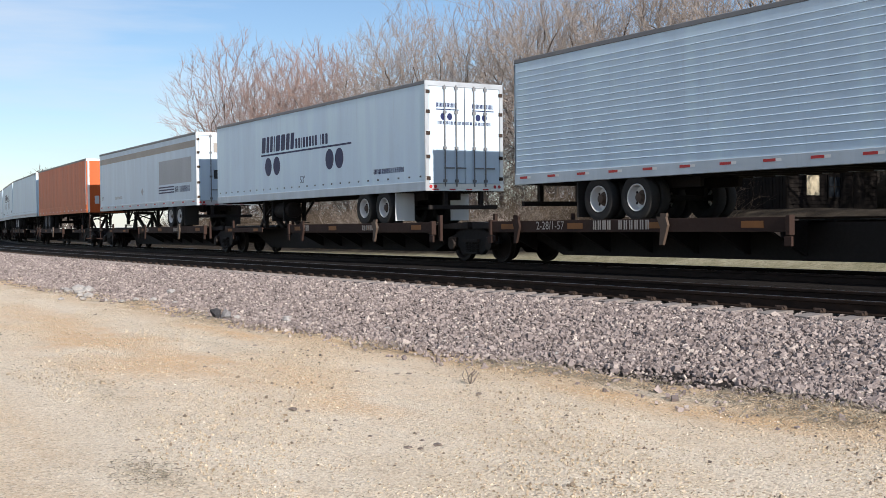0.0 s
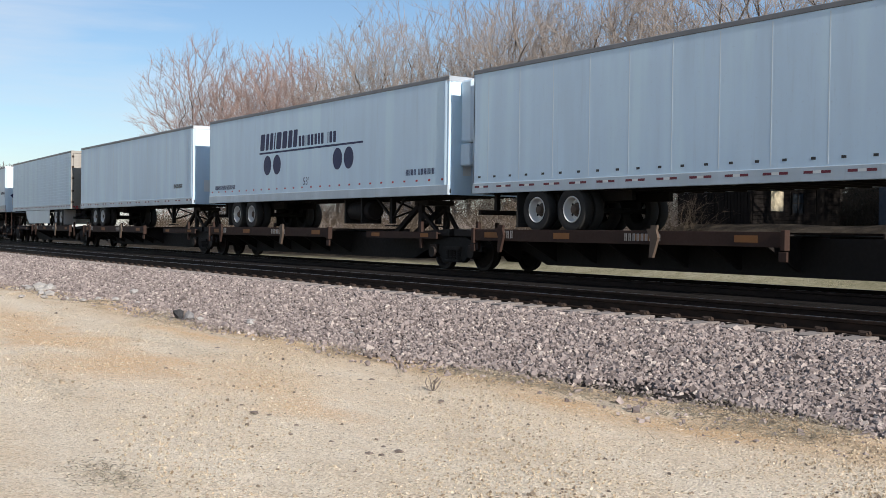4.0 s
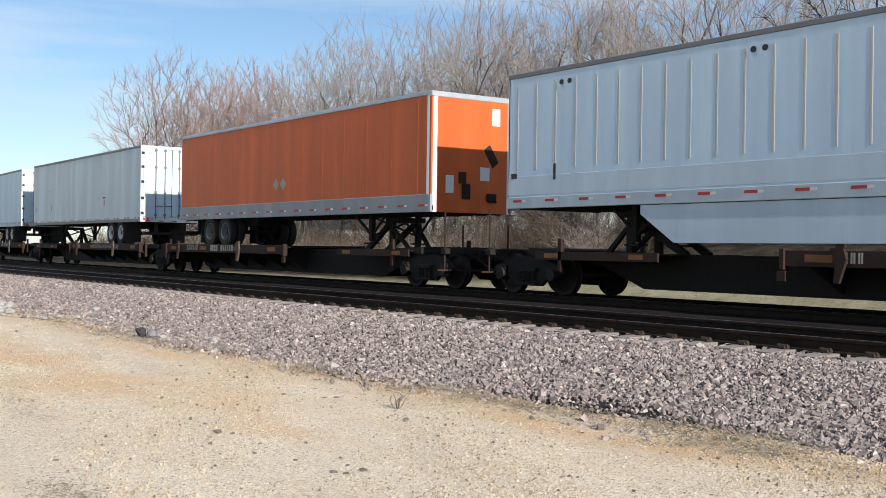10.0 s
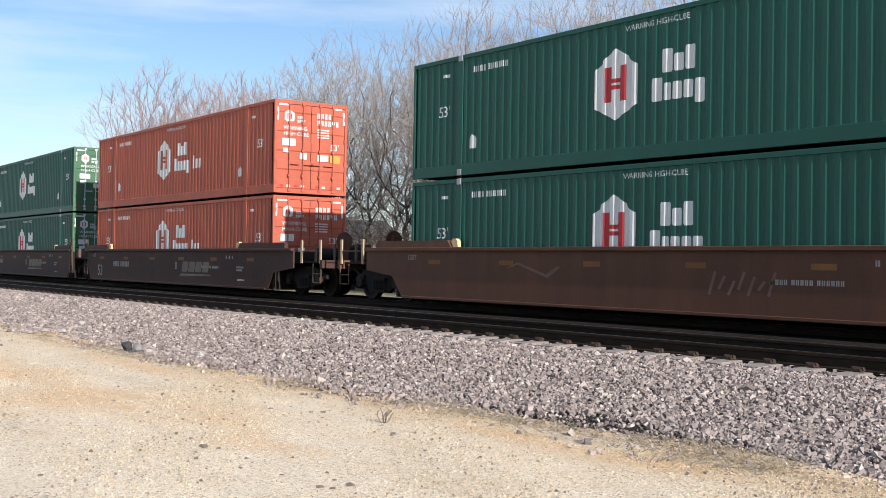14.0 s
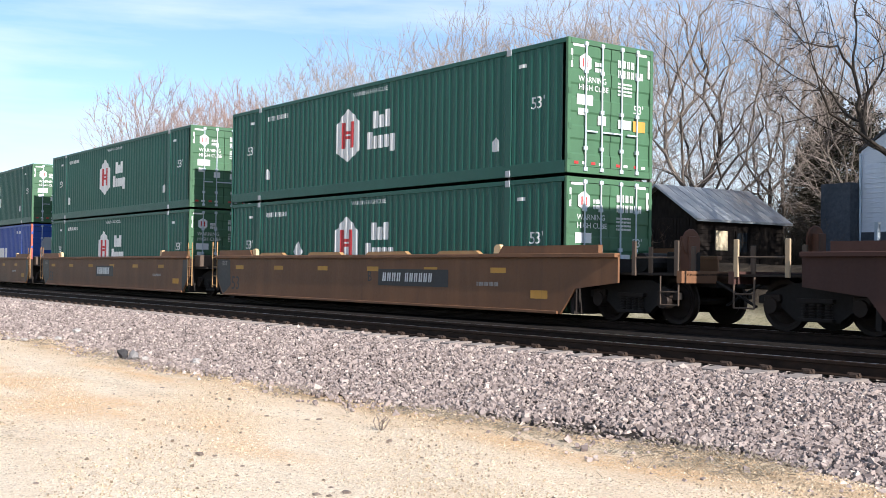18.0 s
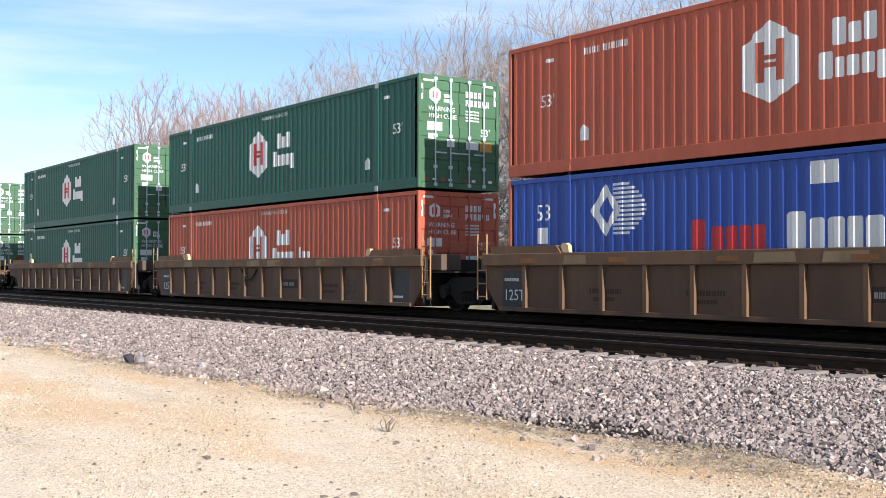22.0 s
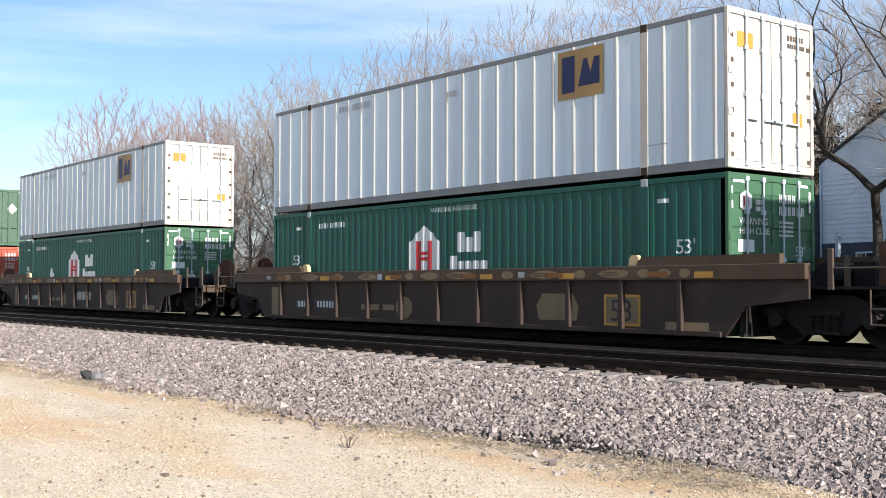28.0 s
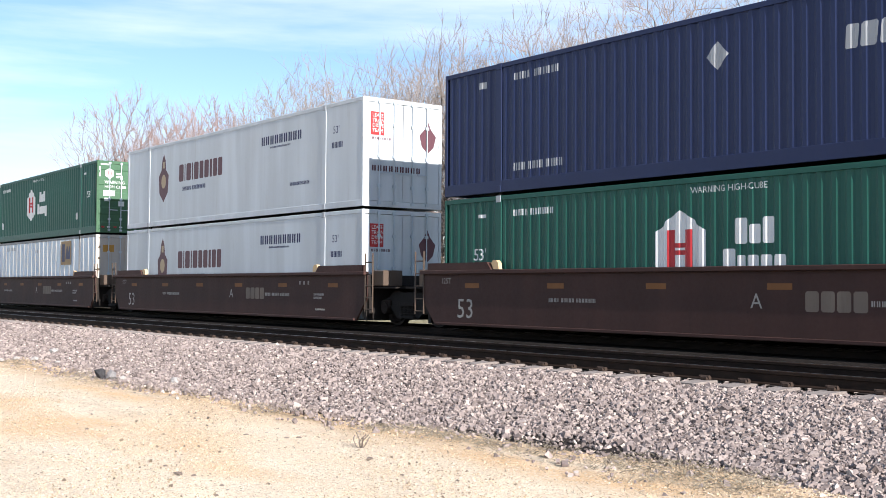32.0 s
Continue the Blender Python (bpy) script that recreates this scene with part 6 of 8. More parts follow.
def follow_waves(piece, X, wave):
    """Press a painted shape into the corrugation that it is painted on."""
    n = int(round((2 * X - 0.36) / wave))
    w = (2 * X - 0.36) / n
    xs = [p[0] for p in piece.v]
    bm = bmesh.new()
    vs = [bm.verts.new(p) for p in piece.v]
    for f in piece.f:
        bm.faces.new([vs[i] for i in f])
    for k in range(int((min(xs) + X - 0.18) // w), int((max(xs) + X - 0.18) // w) + 1):
        for a in (0.0, 0.27, 0.51, 0.78):
            x = -X + 0.18 + (k + a) * w
            if min(xs) < x < max(xs):
                bmesh.ops.bisect_plane(bm, geom=bm.verts[:] + bm.edges[:] + bm.faces[:], plane_co=(x, 0, 0), plane_no=(1, 0, 0))
    for v in bm.verts:
        u = ((v.co.x + X - 0.18) / w) % 1.0
        v.co.y += float(np.interp(u, [0, 0.27, 0.51, 0.78, 1.0], [0, 0, 0.026, 0.026, 0]))
    bm.verts.index_update()
    piece.v = [v.co[:] for v in bm.verts]
    piece.f = [tuple(v.index for v in f.verts) for f in bm.faces]
    bm.free()


def container(kind):
    """A 53-foot box of one of nine liveries; doors at the leading end."""
    spec = CONTAINERS[kind]
    body, door_m, label = spec["body"], spec.get("door", spec["body"]), spec["label"]
    c = thing("shipping_container", label, "container", group="stacked containers")
    X, Y = 8.077, 1.295
    wave = spec.get("wave", 0.278)
    # corrugated or plated walls
    for s in (-1, 1):
        b = Build()
        if wave and s < 0:
            n = int(round((2 * X - 0.36) / wave))
            w = (2 * X - 0.36) / n
            prof = []
            for k in range(n):
                x = -X + 0.18 + k * w
                prof += [(x, -Y + 0.012), (x + w * 0.27, -Y + 0.012), (x + w * 0.51, -Y + 0.038), (x + w * 0.78, -Y + 0.038)]
            prof.append((X - 0.18, -Y + 0.012))
            v = [(x, y, z) for z in (0.16, C_H - 0.10) for x, y in prof]
            m = len(prof)
            b.add(v, [(i, i + 1, i + 1 + m, i + m) for i in range(m - 1)])
        else:
            b.box(-X + 0.1, X - 0.1, min(s * (Y - 0.05), s * (Y - 0.012)), max(s * (Y - 0.05), s * (Y - 0.012)), 0.15, C_H - 0.09)
        wall = part("side_wall", b, body, c)
        if spec.get("posts") and s < 0:
            n = spec["posts"]
            me = Build().prism([(-0.06, -Y + 0.014), (-0.02, -Y - 0.010), (0.02, -Y - 0.010), (0.06, -Y + 0.014)], 0.17, C_H - 0.11, "z").mesh("post", spec["post_m"])
            for k in range(n):
                x = -X + (k + 0.5) * 2 * X / n
                if abs(abs(x) - 6.1) > 0.2:
                    part("post", me, None, wall, at=(x, 0, 0))
    for s in (-1, 1):
        for z0, z1, nm in ((0.0, 0.27 if wave else 0.17, "bottom_rail"), (C_H - 0.11, C_H - 0.005, "top_rail")):
            b = Build()
            b.box(-X + 0.09, X - 0.09, min(s * (Y - 0.06), s * Y), max(s * (Y - 0.06), s * Y), z0, z1, 0.008)
            part(nm, b, spec.get("rail", body), c)
        for x in (-6.1, 6.1):
            b = Build()
            b.box(x - 0.10, x + 0.10, min(s * (Y - 0.055), s * (Y + 0.002)), max(s * (Y - 0.055), s * (Y + 0.002)), 0.0, C_H, 0.01)
            part("lift_post", b, spec.get("lift", body), c)
            for z in (0.0, C_H - 0.15):
                b = Build()
                b.box(x - 0.085, x + 0.085, min(s * (Y - 0.04), s * (Y + 0.012)), max(s * (Y - 0.04), s * (Y + 0.012)), z, z + 0.15, 0.01)
                part("lift_casting", b, spec.get("cast", M_GALV), c, "pale lift casting")
        for x in (-X, X):
            b = Build()
            b.box(x - 0.09 if x > 0 else x, x if x > 0 else x + 0.09, min(s * (Y - 0.09), s * Y), max(s * (Y - 0.09), s * Y), 0.0, C_H, 0.012)
            part("corner_post", b, spec.get("corner", door_m) if x > 0 else spec.get("tail", body), c)
        for x in (-6.1, 6.1):
            part("twist_lock", Build().box(x - 0.05, x + 0.05, s * 1.2 - 0.05, s * 1.2 + 0.05, -0.074, 0.004, 0.01), M_DARK, c)
    b = Build()
    b.box(-X + 0.02, X - 0.02, -Y + 0.03, Y - 0.03, C_H - 0.05, C_H - 0.02)
    part("roof", b, body, c)
    b = Build()
    b.box(-X + 0.02, X - 0.05, -Y + 0.05, Y - 0.05, 0.10, 0.15)
    part("floor", b, M_DARK, c)
    b = Build()
    b.box(-X + 0.02, -X + 0.06, -Y + 0.09, Y - 0.09, 0.02, C_H - 0.02)
    part("end_wall", b, body, c)
    part("door_sill", Build().box(X - 0.09, X - 0.004, -Y + 0.09, Y - 0.09, 0.0, 0.15, 0.006), door_m, c)
    part("door_header", Build().box(X - 0.09, X - 0.004, -Y + 0.09, Y - 0.09, C_H - 0.12, C_H - 0.004, 0.006), door_m, c)
    for s in (-1, 1):
        b = Build()
        y0, y1 = sorted((s * 0.010, s * (Y - 0.095)))
        v, m = [], []
        rows = [0.16, 0.40, 0.44, 0.72, 0.76, 1.0, 1.04, 1.30, 1.34, 1.60, 1.64, 1.9, 1.94, 2.2, 2.24, 2.5, 2.54, C_H - 0.13]
        for k, z in enumerate(rows):
            d = 0.024 if (k // 2) % 2 == 0 or not wave else 0.045
            v += [(X - d, y0, z), (X - d, y1, z)]
        b.add(v, [(2 * k, 2 * k + 1, 2 * k + 3, 2 * k + 2) for k in range(len(rows) - 1)])
        b.box(X - 0.075, X - 0.05, y0, y1, 0.16, C_H - 0.13)
        d = part("door", b, door_m, c)
        for yy in (0.30, 0.78):
            b = Build()
            y = s * yy
            b.tube((X + 0.012, y, 0.06), (X + 0.012, y, C_H - 0.05), 0.019, n=8)
            for z in (0.10, 0.55, 1.35, 2.2, C_H - 0.10):
                b.box(X - 0.02, X + 0.03, y - 0.05, y + 0.05, z - 0.04, z + 0.04)
            b.box(X + 0.02, X + 0.045, min(y, y + 0.33 * -s), max(y, y + 0.33 * -s), 0.90, 0.935)
            part("lock_rod", b, spec.get("rod", M_GALV), d, "galvanised lock rod and handle")
        b = Build()
        for z in (0.35, 1.0, 1.75, 2.45):
            b.box(X - 0.03, X + 0.012, s * (Y - 0.06) - 0.05, s * (Y - 0.06) + 0.05, z - 0.06, z + 0.06)
        part("hinge", b, door_m, d)["kind"] = "stuff"
    for m, make in spec.get("marks", ()):
        g = Decal("side", -Y + 0.012 - (0.023 if spec.get("posts") else 0.0), 0.002)
        make(g)
        if wave and not spec.get("posts"):
            for _, piece in g.items:
                follow_waves(piece, X, wave)
        part("side_mark", g, m, c)
    if spec.get("end_marks"):
        for m, make in spec["end_marks"]:
            g = Decal("end", X - 0.020, 0.003)
            make(g)
            part("door_mark", g, m, c)
    return c


def hub_side(g, inc=False):
    hub_mark(g, Decal("side", 0), -1.48, 0.84, inc)
    g.text(-0.62, 2.60, 0.115, "WARNING HIGH-CUBE")
    g.text(6.85, 1.46, 0.27, "53'")
    g.text(-7.0, 1.46, 0.27, "53'")
    g.bars(-5.6, 2.42, 0.14, [0.6] * 4 + [0] + [0.6] * 6, 0.25)
    for x in (6.4, -6.85):
        g.rect(x, x + 0.28, 2.42, 2.50)
    for x in (5.5, -5.75):
        g.poly([(x, 0.62), (x + 0.26, 0.62), (x + 0.26, 0.86), (x + 0.13, 0.96), (x, 0.86)])


def hub_red(g):
    for r in ((0.30, 0.48, 0.38, 1.10), (0.72, 0.90, 0.38, 1.10), (0.48, 0.72, 0.63, 0.715), (0.48, 0.72, 0.765, 0.85)):
        g.rect(-1.48 + r[0], -1.48 + r[1], 0.84 + r[2], 0.84 + r[3])
    g.rise = 0.003


def end_white(g):
    end_marks(g, Decal("end", 0), Decal("end", 0), "")


def end_red(g):
    for u in (-0.95, -0.45, 0.3, 0.85):
        g.rect(u - 0.13, u - 0.01, 0.20, 0.26)
    for r in ((-0.86, -0.82), (-0.74, -0.70)):
        g.rect(r[0], r[1], 2.30, 2.48)
    g.rise = 0.003


def end_yellow(g):
    g.rect(0.68, 1.06, 1.02, 1.26)


def end_diamond(g):
    g.poly([(0.25, 1.9), (0.5, 1.62), (0.75, 1.9), (0.5, 2.18)])
    g.rect(-0.7, -0.4, 0.95, 1.25)
    g.bars(-1.0, 2.45, 0.14, [0.6] * 6, 0.2)
    g.text(-0.95, 1.9, 0.19, "53")
    for u0, u1, v0, v1 in ((-1.15, -0.80, 2.72, 2.78), (0.75, 1.10, 2.72, 2.78), (-1.22, -1.15, 2.25, 2.65), (1.13, 1.20, 2.25, 2.65)):
        g.rect(u0, u1, v0, v1)


def pacer_white(g):
    g.text(-7.15, 1.95, 0.36, "53")
    g.rect(-7.1, -6.75, 1.45, 1.80)
    u = g.bars(-0.55, 1.22, 0.66, [0.62], 0.12)
    g.bars(u, 1.22, 0.54, [0.52, 0.6, 0.55, 0.62, 0.52, 0.58, 0.62, 0.3, 0.62], 0.10)
    g.rect(-0.05, 0.50, 2.33, 2.72)
    g.bars(5.0, 2.45, 0.13, [0.6] * 4 + [0] + [0.6] * 6, 0.25)
    pts = []
    for k in range(12):
        z = 1.60 + 0.09 * k
        w = 0.55 * math.sin(math.pi * (k + 0.8) / 12.6)
        g.rect(-4.75, -4.75 + 0.35 + w, z, z + 0.05)
    g.poly([(-5.42, 2.10), (-4.98, 1.56), (-4.54, 2.10), (-4.98, 2.64)])


def pacer_blue(g):
    g.poly([(-5.16, 2.10), (-4.95, 1.82), (-4.74, 2.10), (-4.95, 2.38)])
    g.rise = 0.003


def pacer_red(g):
    g.bars(-2.7, 1.22, 0.60, [0.6], 0.1)
    g.bars(-2.22, 1.22, 0.46, [0.62, 0.58, 0.55, 0.6], 0.12)


def pacer_end(g):
    for u in (-0.78, 0.42):
        g.poly([(u - 0.05, 1.9), (u + 0.12, 2.25), (u + 0.55, 2.25), (u + 0.75, 1.95), (u + 0.55, 1.62), (u + 0.12, 1.62)])
    g.rect(-1.2, -0.9, 0.35, 0.9)
    g.rect(0.9, 1.15, 0.6, 0.8)


def emp_gold(g):
    g.rect(3.75, 5.05, 1.72, 2.72)


def emp_navy(g):
    g.rect(3.88, 4.25, 1.85, 2.60)
    g.poly([(4.35, 1.95), (4.5, 2.5), (4.6, 2.5), (4.7, 2.2), (4.8, 2.5), (4.95, 2.5), (4.95, 1.95)])
    g.rise = 0.003


def emp_small(g):
    g.bars(-4.6, 2.48, 0.16, [0.6] * 4 + [0] + [0.6] * 6, 0.25)
    g.text(-7.95, 0.45, 0.18, "53")
    g.bars(0.0, 2.30, 0.13, [0.6] * 4, 0.2)
    g.rect(6.1, 6.7, 0.55, 0.57)


def emp_end_gold(g):
    g.rect(-1.0, -0.55, 2.20, 2.48)
    g.rect(0.65, 0.95, 0.9, 1.15)


def emp_end_dark(g):
    g.bars(0.50, 2.50, 0.10, [0.6] * 6, 0.25)
    g.bars(0.50, 2.36, 0.08, [0.6] * 8, 0.25)
    for s in (-1, 1):
        for z in (0.2, 0.55, 1.0, 1.45, 1.9, 2.35):
            g.rect(s * 1.20 - 0.10, s * 1.20 + 0.09, z, z + 0.085)


def umax_side(g):
    for k in range(8):
        a = 2 * math.pi * k / 8
        x, z = 4.55 + 0.26 * math.cos(a), 2.0 + 0.34 * math.sin(a)
        g.poly([(x - 0.13, z), (x, z - 0.15), (x + 0.13, z), (x, z + 0.15)])
    g.bars(2.6, 1.78, 0.40, [0.55, 0.75, 0.62, 0.6], 0.14, 0.1)
    g.bars(-5.6, 2.45, 0.16, [0.6] * 4 + [0] + [0.6] * 6, 0.25)
    g.bars(-5.6, 0.45, 0.17, [0.55] * 3 + [0] + [0.5] * 4 + [0] + [0.55] * 4, 0.2)
    g.bars(5.0, 0.45, 0.17, [0.55] * 3 + [0] + [0.5] * 4 + [0] + [0.55] * 4, 0.2)
    for x in (6.4, -6.85):
        g.rect(x, x + 0.28, 2.40, 2.55)


def cre_side_navy(g):
    g.bars(2.45, 2.10, 0.26, [0.75] * 9, 0.30)
    g.bars(3.0, 1.98, 0.05, [0.8] * 22, 0.3)
    g.text(6.55, 2.05, 0.20, "53'")
    g.bars(6.5, 1.65, 0.16, [0.7] * 4, 0.2)
    g.bars(4.2, 0.78, 0.10, [0.6] * 14, 0.2)
    g.bars(-3.2, 1.12, 0.14, [0.6] * 6 + [0] + [0.6] * 9, 0.22)


def cre_side_dark(g):
    g.bars(-3.5, 1.45, 0.58, [0.62, 0.12, 0.62, 0.14, 0.60, 0.5, 0.55, 0.28, 0.5, 0.5], 0.14)
    # a crest of plain shapes
    x = -4.8
    g.poly([(x - 0.42, 1.75), (x - 0.36, 1.15), (x, 0.82), (x + 0.36, 1.15), (x + 0.42, 1.75), (x + 0.2, 1.95), (x + 0.14, 2.3), (x, 2.52), (x - 0.14, 2.3), (x - 0.2, 1.95)])


def cre_side_tan(g):
    x = -4.8
    g.disc(x, 1.55, 0.20, 0.25, 10)
    g.rect(x - 0.08, x + 0.08, 2.02, 2.25)
    g.rise = 0.003


def cre_end_red(g):
    g.rect(-1.05, -0.62, 1.90, 2.52)


def cre_end_marks(g):
    x = 0.82
    g.poly([(x - 0.28, 2.0), (x - 0.2, 1.7), (x, 1.52), (x + 0.2, 1.7), (x + 0.28, 2.0), (x + 0.1, 2.2), (x, 2.42), (x - 0.1, 2.2)])
    g.bars(-1.0, 0.95, 0.15, [0.8] * 9, 0.4)
    g.bars(-1.0, 1.78, 0.07, [0.7] * 8, 0.4)


def cre_end_lines(g):
    for k, word in enumerate(("LEASE", "TRAIN", "DRIVE", "TEAM")):
        g.text(-1.0, 2.38 - 0.135 * k, 0.095, word)
    g.rise = 0.003


HUB_MARKS = ((M_MARK, hub_side), (M_MARKRED, hub_red))
HUB_END = ((M_MARK, end_white), (M_TAPERED, end_red), (M_YELLOW, end_yellow))
CONTAINERS = {
    "green": dict(body=M_GREEN, door=M_GREEN2, label="dark green corrugated container with a white house-shaped mark", marks=HUB_MARKS, end_marks=HUB_END, cast=M_MARKGREY),
    "leaf": dict(body=M_GREEN2, door=M_GREEN2, label="brighter green corrugated container with a white house-shaped mark", marks=HUB_MARKS, end_marks=HUB_END, cast=M_MARKGREY),
    "diamond": dict(body=M_GREEN, door=M_GREEN2, label="dark green corrugated container with a white diamond placard", marks=HUB_MARKS + ((M_MARK, diamond(-3.6, 1.35, 0.30)),), end_marks=HUB_END, cast=M_MARKGREY),
    "red": dict(body=M_RED, label="brick-red corrugated container with a white house-shaped mark", marks=((M_MARK, lambda g: hub_side(g, True)), (M_RED, hub_red)), end_marks=HUB_END, cast=M_RED, rod=M_RED),
    "inc": dict(body=M_GREEN, door=M_DULLGREEN, rod=M_DULLGREEN, label="dark green container with thin ribs, white diamond and red-barred mark", wave=0, posts=27, post_m=M_PALEGREEN, marks=((M_MARK, lambda g: hub_side(g, True)), (M_MARKRED, hub_red), (M_MARK, diamond(-2.1, 1.75, 0.24))), end_marks=((M_MARK, end_diamond),), cast=M_MARKGREY),
    "silver": dict(body=M_GREEN, door=M_GREEN2, label="dark green container with bare silver posts", wave=0, posts=28, post_m=M_ALU, marks=((M_MARK, diamond(4.3, 1.9, 0.28)), (M_MARK, lambda g: g.bars(-5.4, 2.4, 0.2, [0.6] * 9, 0.3))), end_marks=((M_MARK, end_diamond), (M_YELLOW, emp_end_gold)), cast=M_MARKGREY),
    "blue": dict(body=M_BLUE, label="blue corrugated container with white serif-like blocks and an orange edge", marks=((M_MARK, pacer_white), (M_BLUE, pacer_blue), (M_MARKRED, pacer_red)), end_marks=((M_MARKGREY, pacer_end),), corner=M_RED, tail=M_RED, cast=M_BLUE),
    "emp": dict(body=M_BOXWHITE, door=M_CREAM, label="white plated container with bright posts, rust stains and a gold panel", wave=0, posts=27, post_m=M_RIB, marks=((M_GOLD, emp_gold), (M_MARKNAVY, emp_navy), (M_MARKGREY, emp_small)), end_marks=((M_YELLOW, emp_end_gold), (M_DARKTAN, emp_end_dark)), rail=M_DARKRAIL, lift=M_CREAM, cast=M_CLIP),
    "navy": dict(body=M_NAVY, door=M_SLATE, label="navy blue corrugated container with a white ring of diamonds", marks=((M_MARKGREY, umax_side), (M_MARKGREY, diamond(0.0, 2.1, 0.26))), end_marks=((M_MARK, end_diamond),), corner=M_MARKGREY, cast=M_NAVY),
    "crest": dict(body=M_CREST, door=M_CREST, label="white refrigerated container with a dark crest and navy blocks", wave=0, marks=((M_MARKNAVY, cre_side_navy), (M_MARKPLUM, cre_side_dark), (M_MARKTAN, cre_side_tan)), end_marks=((M_TAPERED, cre_end_red), (M_MARKPLUM, cre_end_marks), (M_MARK, cre_end_lines)), cast=M_MARKGREY),
}
STOCK = {}


def place_container(kind, s, z):
    if kind not in STOCK:
        STOCK[kind] = container(kind)
        ob = STOCK[kind]
    else:
        ob = copy_thing(STOCK[kind], Matrix())
    ride(ob, s, z)


def spine_train():
    """Articulated spine cars: joints along the line, and the end at which each platform carries its wheel pads."""
    sets = [([-7.0, -24.9, -42.8, -60.5], (-1, 1, 1)), ([-65.2, -82.3, -99.4, -116.5, -133.6, -150.7], (-1, -1, -1, -1, 1)),
            ([-155.05, -173.2, -191.4, -209.6], (-1, 1, 1)), ([-213.66, -231.7, -249.75, -267.8], (-1, 1, 1))]
    marks = iter((0, 2, 2, 2, 2, 2, 2, 2, 2, 2, 2, 0, 1, 0))
    for joints, pads in sets:
        for k, pad in enumerate(pads):
            a, b = joints[k], joints[k + 1]
            last = k == len(pads) - 1
            car = spine_unit(a - b, pad, 1 if k == 0 else 0, 2 if last else 1, next(marks))
            ride(car, (a + b) / 2)


def motions():
    """The train rolls by; its wheels turn under it."""
    times = list(range(0, 33))
    for ob, s, z in MOVERS:
        walk(ob, [(t, on_line(s + travel(t), z)) for t in times])
    for dx, sets in WHEELSETS.items():
        first = sets[0]
        walk(first, [(k / FPS, pose(dx, 0, WHEEL_R, 0, math.degrees(travel(k / FPS) / WHEEL_R) % 360.0, 0)) for k in range(32 * FPS + 1)])
        for w in sets[1:]:
            w.rotation_mode = "QUATERNION"
            w.animation_data_create()
            w.animation_data.action = first.animation_data.action
            w.animation_data.action_slot = first.animation_data.action_slot


for lead, spec in TRAILERS:
    ride(trailer(**spec), lead - HX)
spine_train()
# wells: leading container end, upper and lower livery, car style, coupler ends, lettering
WELLS = [
    (-273.87, "green", "green", "brown", 1, 1, 3),
    (-297.52, "red", "red", "dark", 1, 0, 1), (-317.06, "green", "green", "dark", 0, 0, 1), (-336.29, "silver", "green", "dark", 0, 1, 1),
    (-360.24, "green", "diamond", "ochre", 1, 0, 2), (-379.70, "green", "green", "ochre", 0, 0, 1), (-399.26, "green", "blue", "ochre", 0, 1, 0),
    (-423.02, "red", "blue", "ribbed", 1, 0, 1), (-442.72, "green", "red", "ribbed", 0, 0, 1), (-462.39, "green", "green", "ribbed", 0, 1, 1),
    (-485.97, "green", "green", "ribbed", 1, 0, 0), (-505.79, "green", "green", "ribbed", 0, 0, 0), (-525.56, "leaf", "blue", "ribbed", 0, 1, 0),
    (-549.09, "emp", "green", "old", 1, 1, 0), (-572.69, "emp", "diamond", "old", 1, 1, 1), (-596.38, "inc", "red", "old", 1, 1, 0),
    (-620.00, "navy", "green", "dark", 1, 0, 2), (-639.66, "crest", "crest", "dark", 0, 0, 2), (-659.08, "green", "emp", "dark", 0, 1, 2),
]
for lead, up, low, style, f_end, r_end, mark in WELLS:
    mid = lead - 8.077
    place_container(up, mid, 3.12)
    place_container(low, mid, 0.15)
    ride(well_unit(style, bool(f_end), bool(r_end), bool(f_end), mark), mid)


# ---- trees, brush and buildings behind the line ----
def thin_mesh(segs, name, mat, sides):
    """Many thin tubes in one mesh."""
    m = len(segs)
    P = np.array([s[1][:] for s in segs])
    Q = np.array([s[2][:] for s in segs])
    r0 = np.array([s[3] for s in segs])
    r1 = np.array([s[4] for s in segs])
    w = Q - P
    w /= np.linalg.norm(w, axis=1)[:, None] + 1e-9
    a = np.where(np.abs(w[:, 2:3]) > 0.9, np.array([[1.0, 0, 0]]), np.array([[0, 0, 1.0]]))
    u = np.cross(w, a)
    u /= np.linalg.norm(u, axis=1)[:, None] + 1e-9
    v = np.cross(w, u)
    ring = []
    for c, r in ((P, r0), (Q, r1)):
        for i in range(sides):
            t = 2 * math.pi * i / sides
            ring.append(c + (math.cos(t) * u + math.sin(t) * v) * r[:, None])
    co = np.stack(ring, 1).reshape(-1, 3)
    quad = np.array([(i, (i + 1) % sides, (i + 1) % sides + sides, i + sides) for i in range(sides)])
    f = (np.arange(m)[:, None, None] * 2 * sides + quad[None]).reshape(-1).astype(np.int32)
    me = bpy.data.meshes.new(name)
    me.vertices.add(len(co))
    me.vertices.foreach_set("co", co.reshape(-1))
    me.loops.add(len(f))
    me.loops.foreach_set("vertex_index", f)
    me.polygons.add(len(f) // 4)
    me.polygons.foreach_set("loop_start", np.arange(0, len(f), 4, dtype=np.int32))
    me.update(calc_edges=True)
    me.materials.append(mat)
    return me


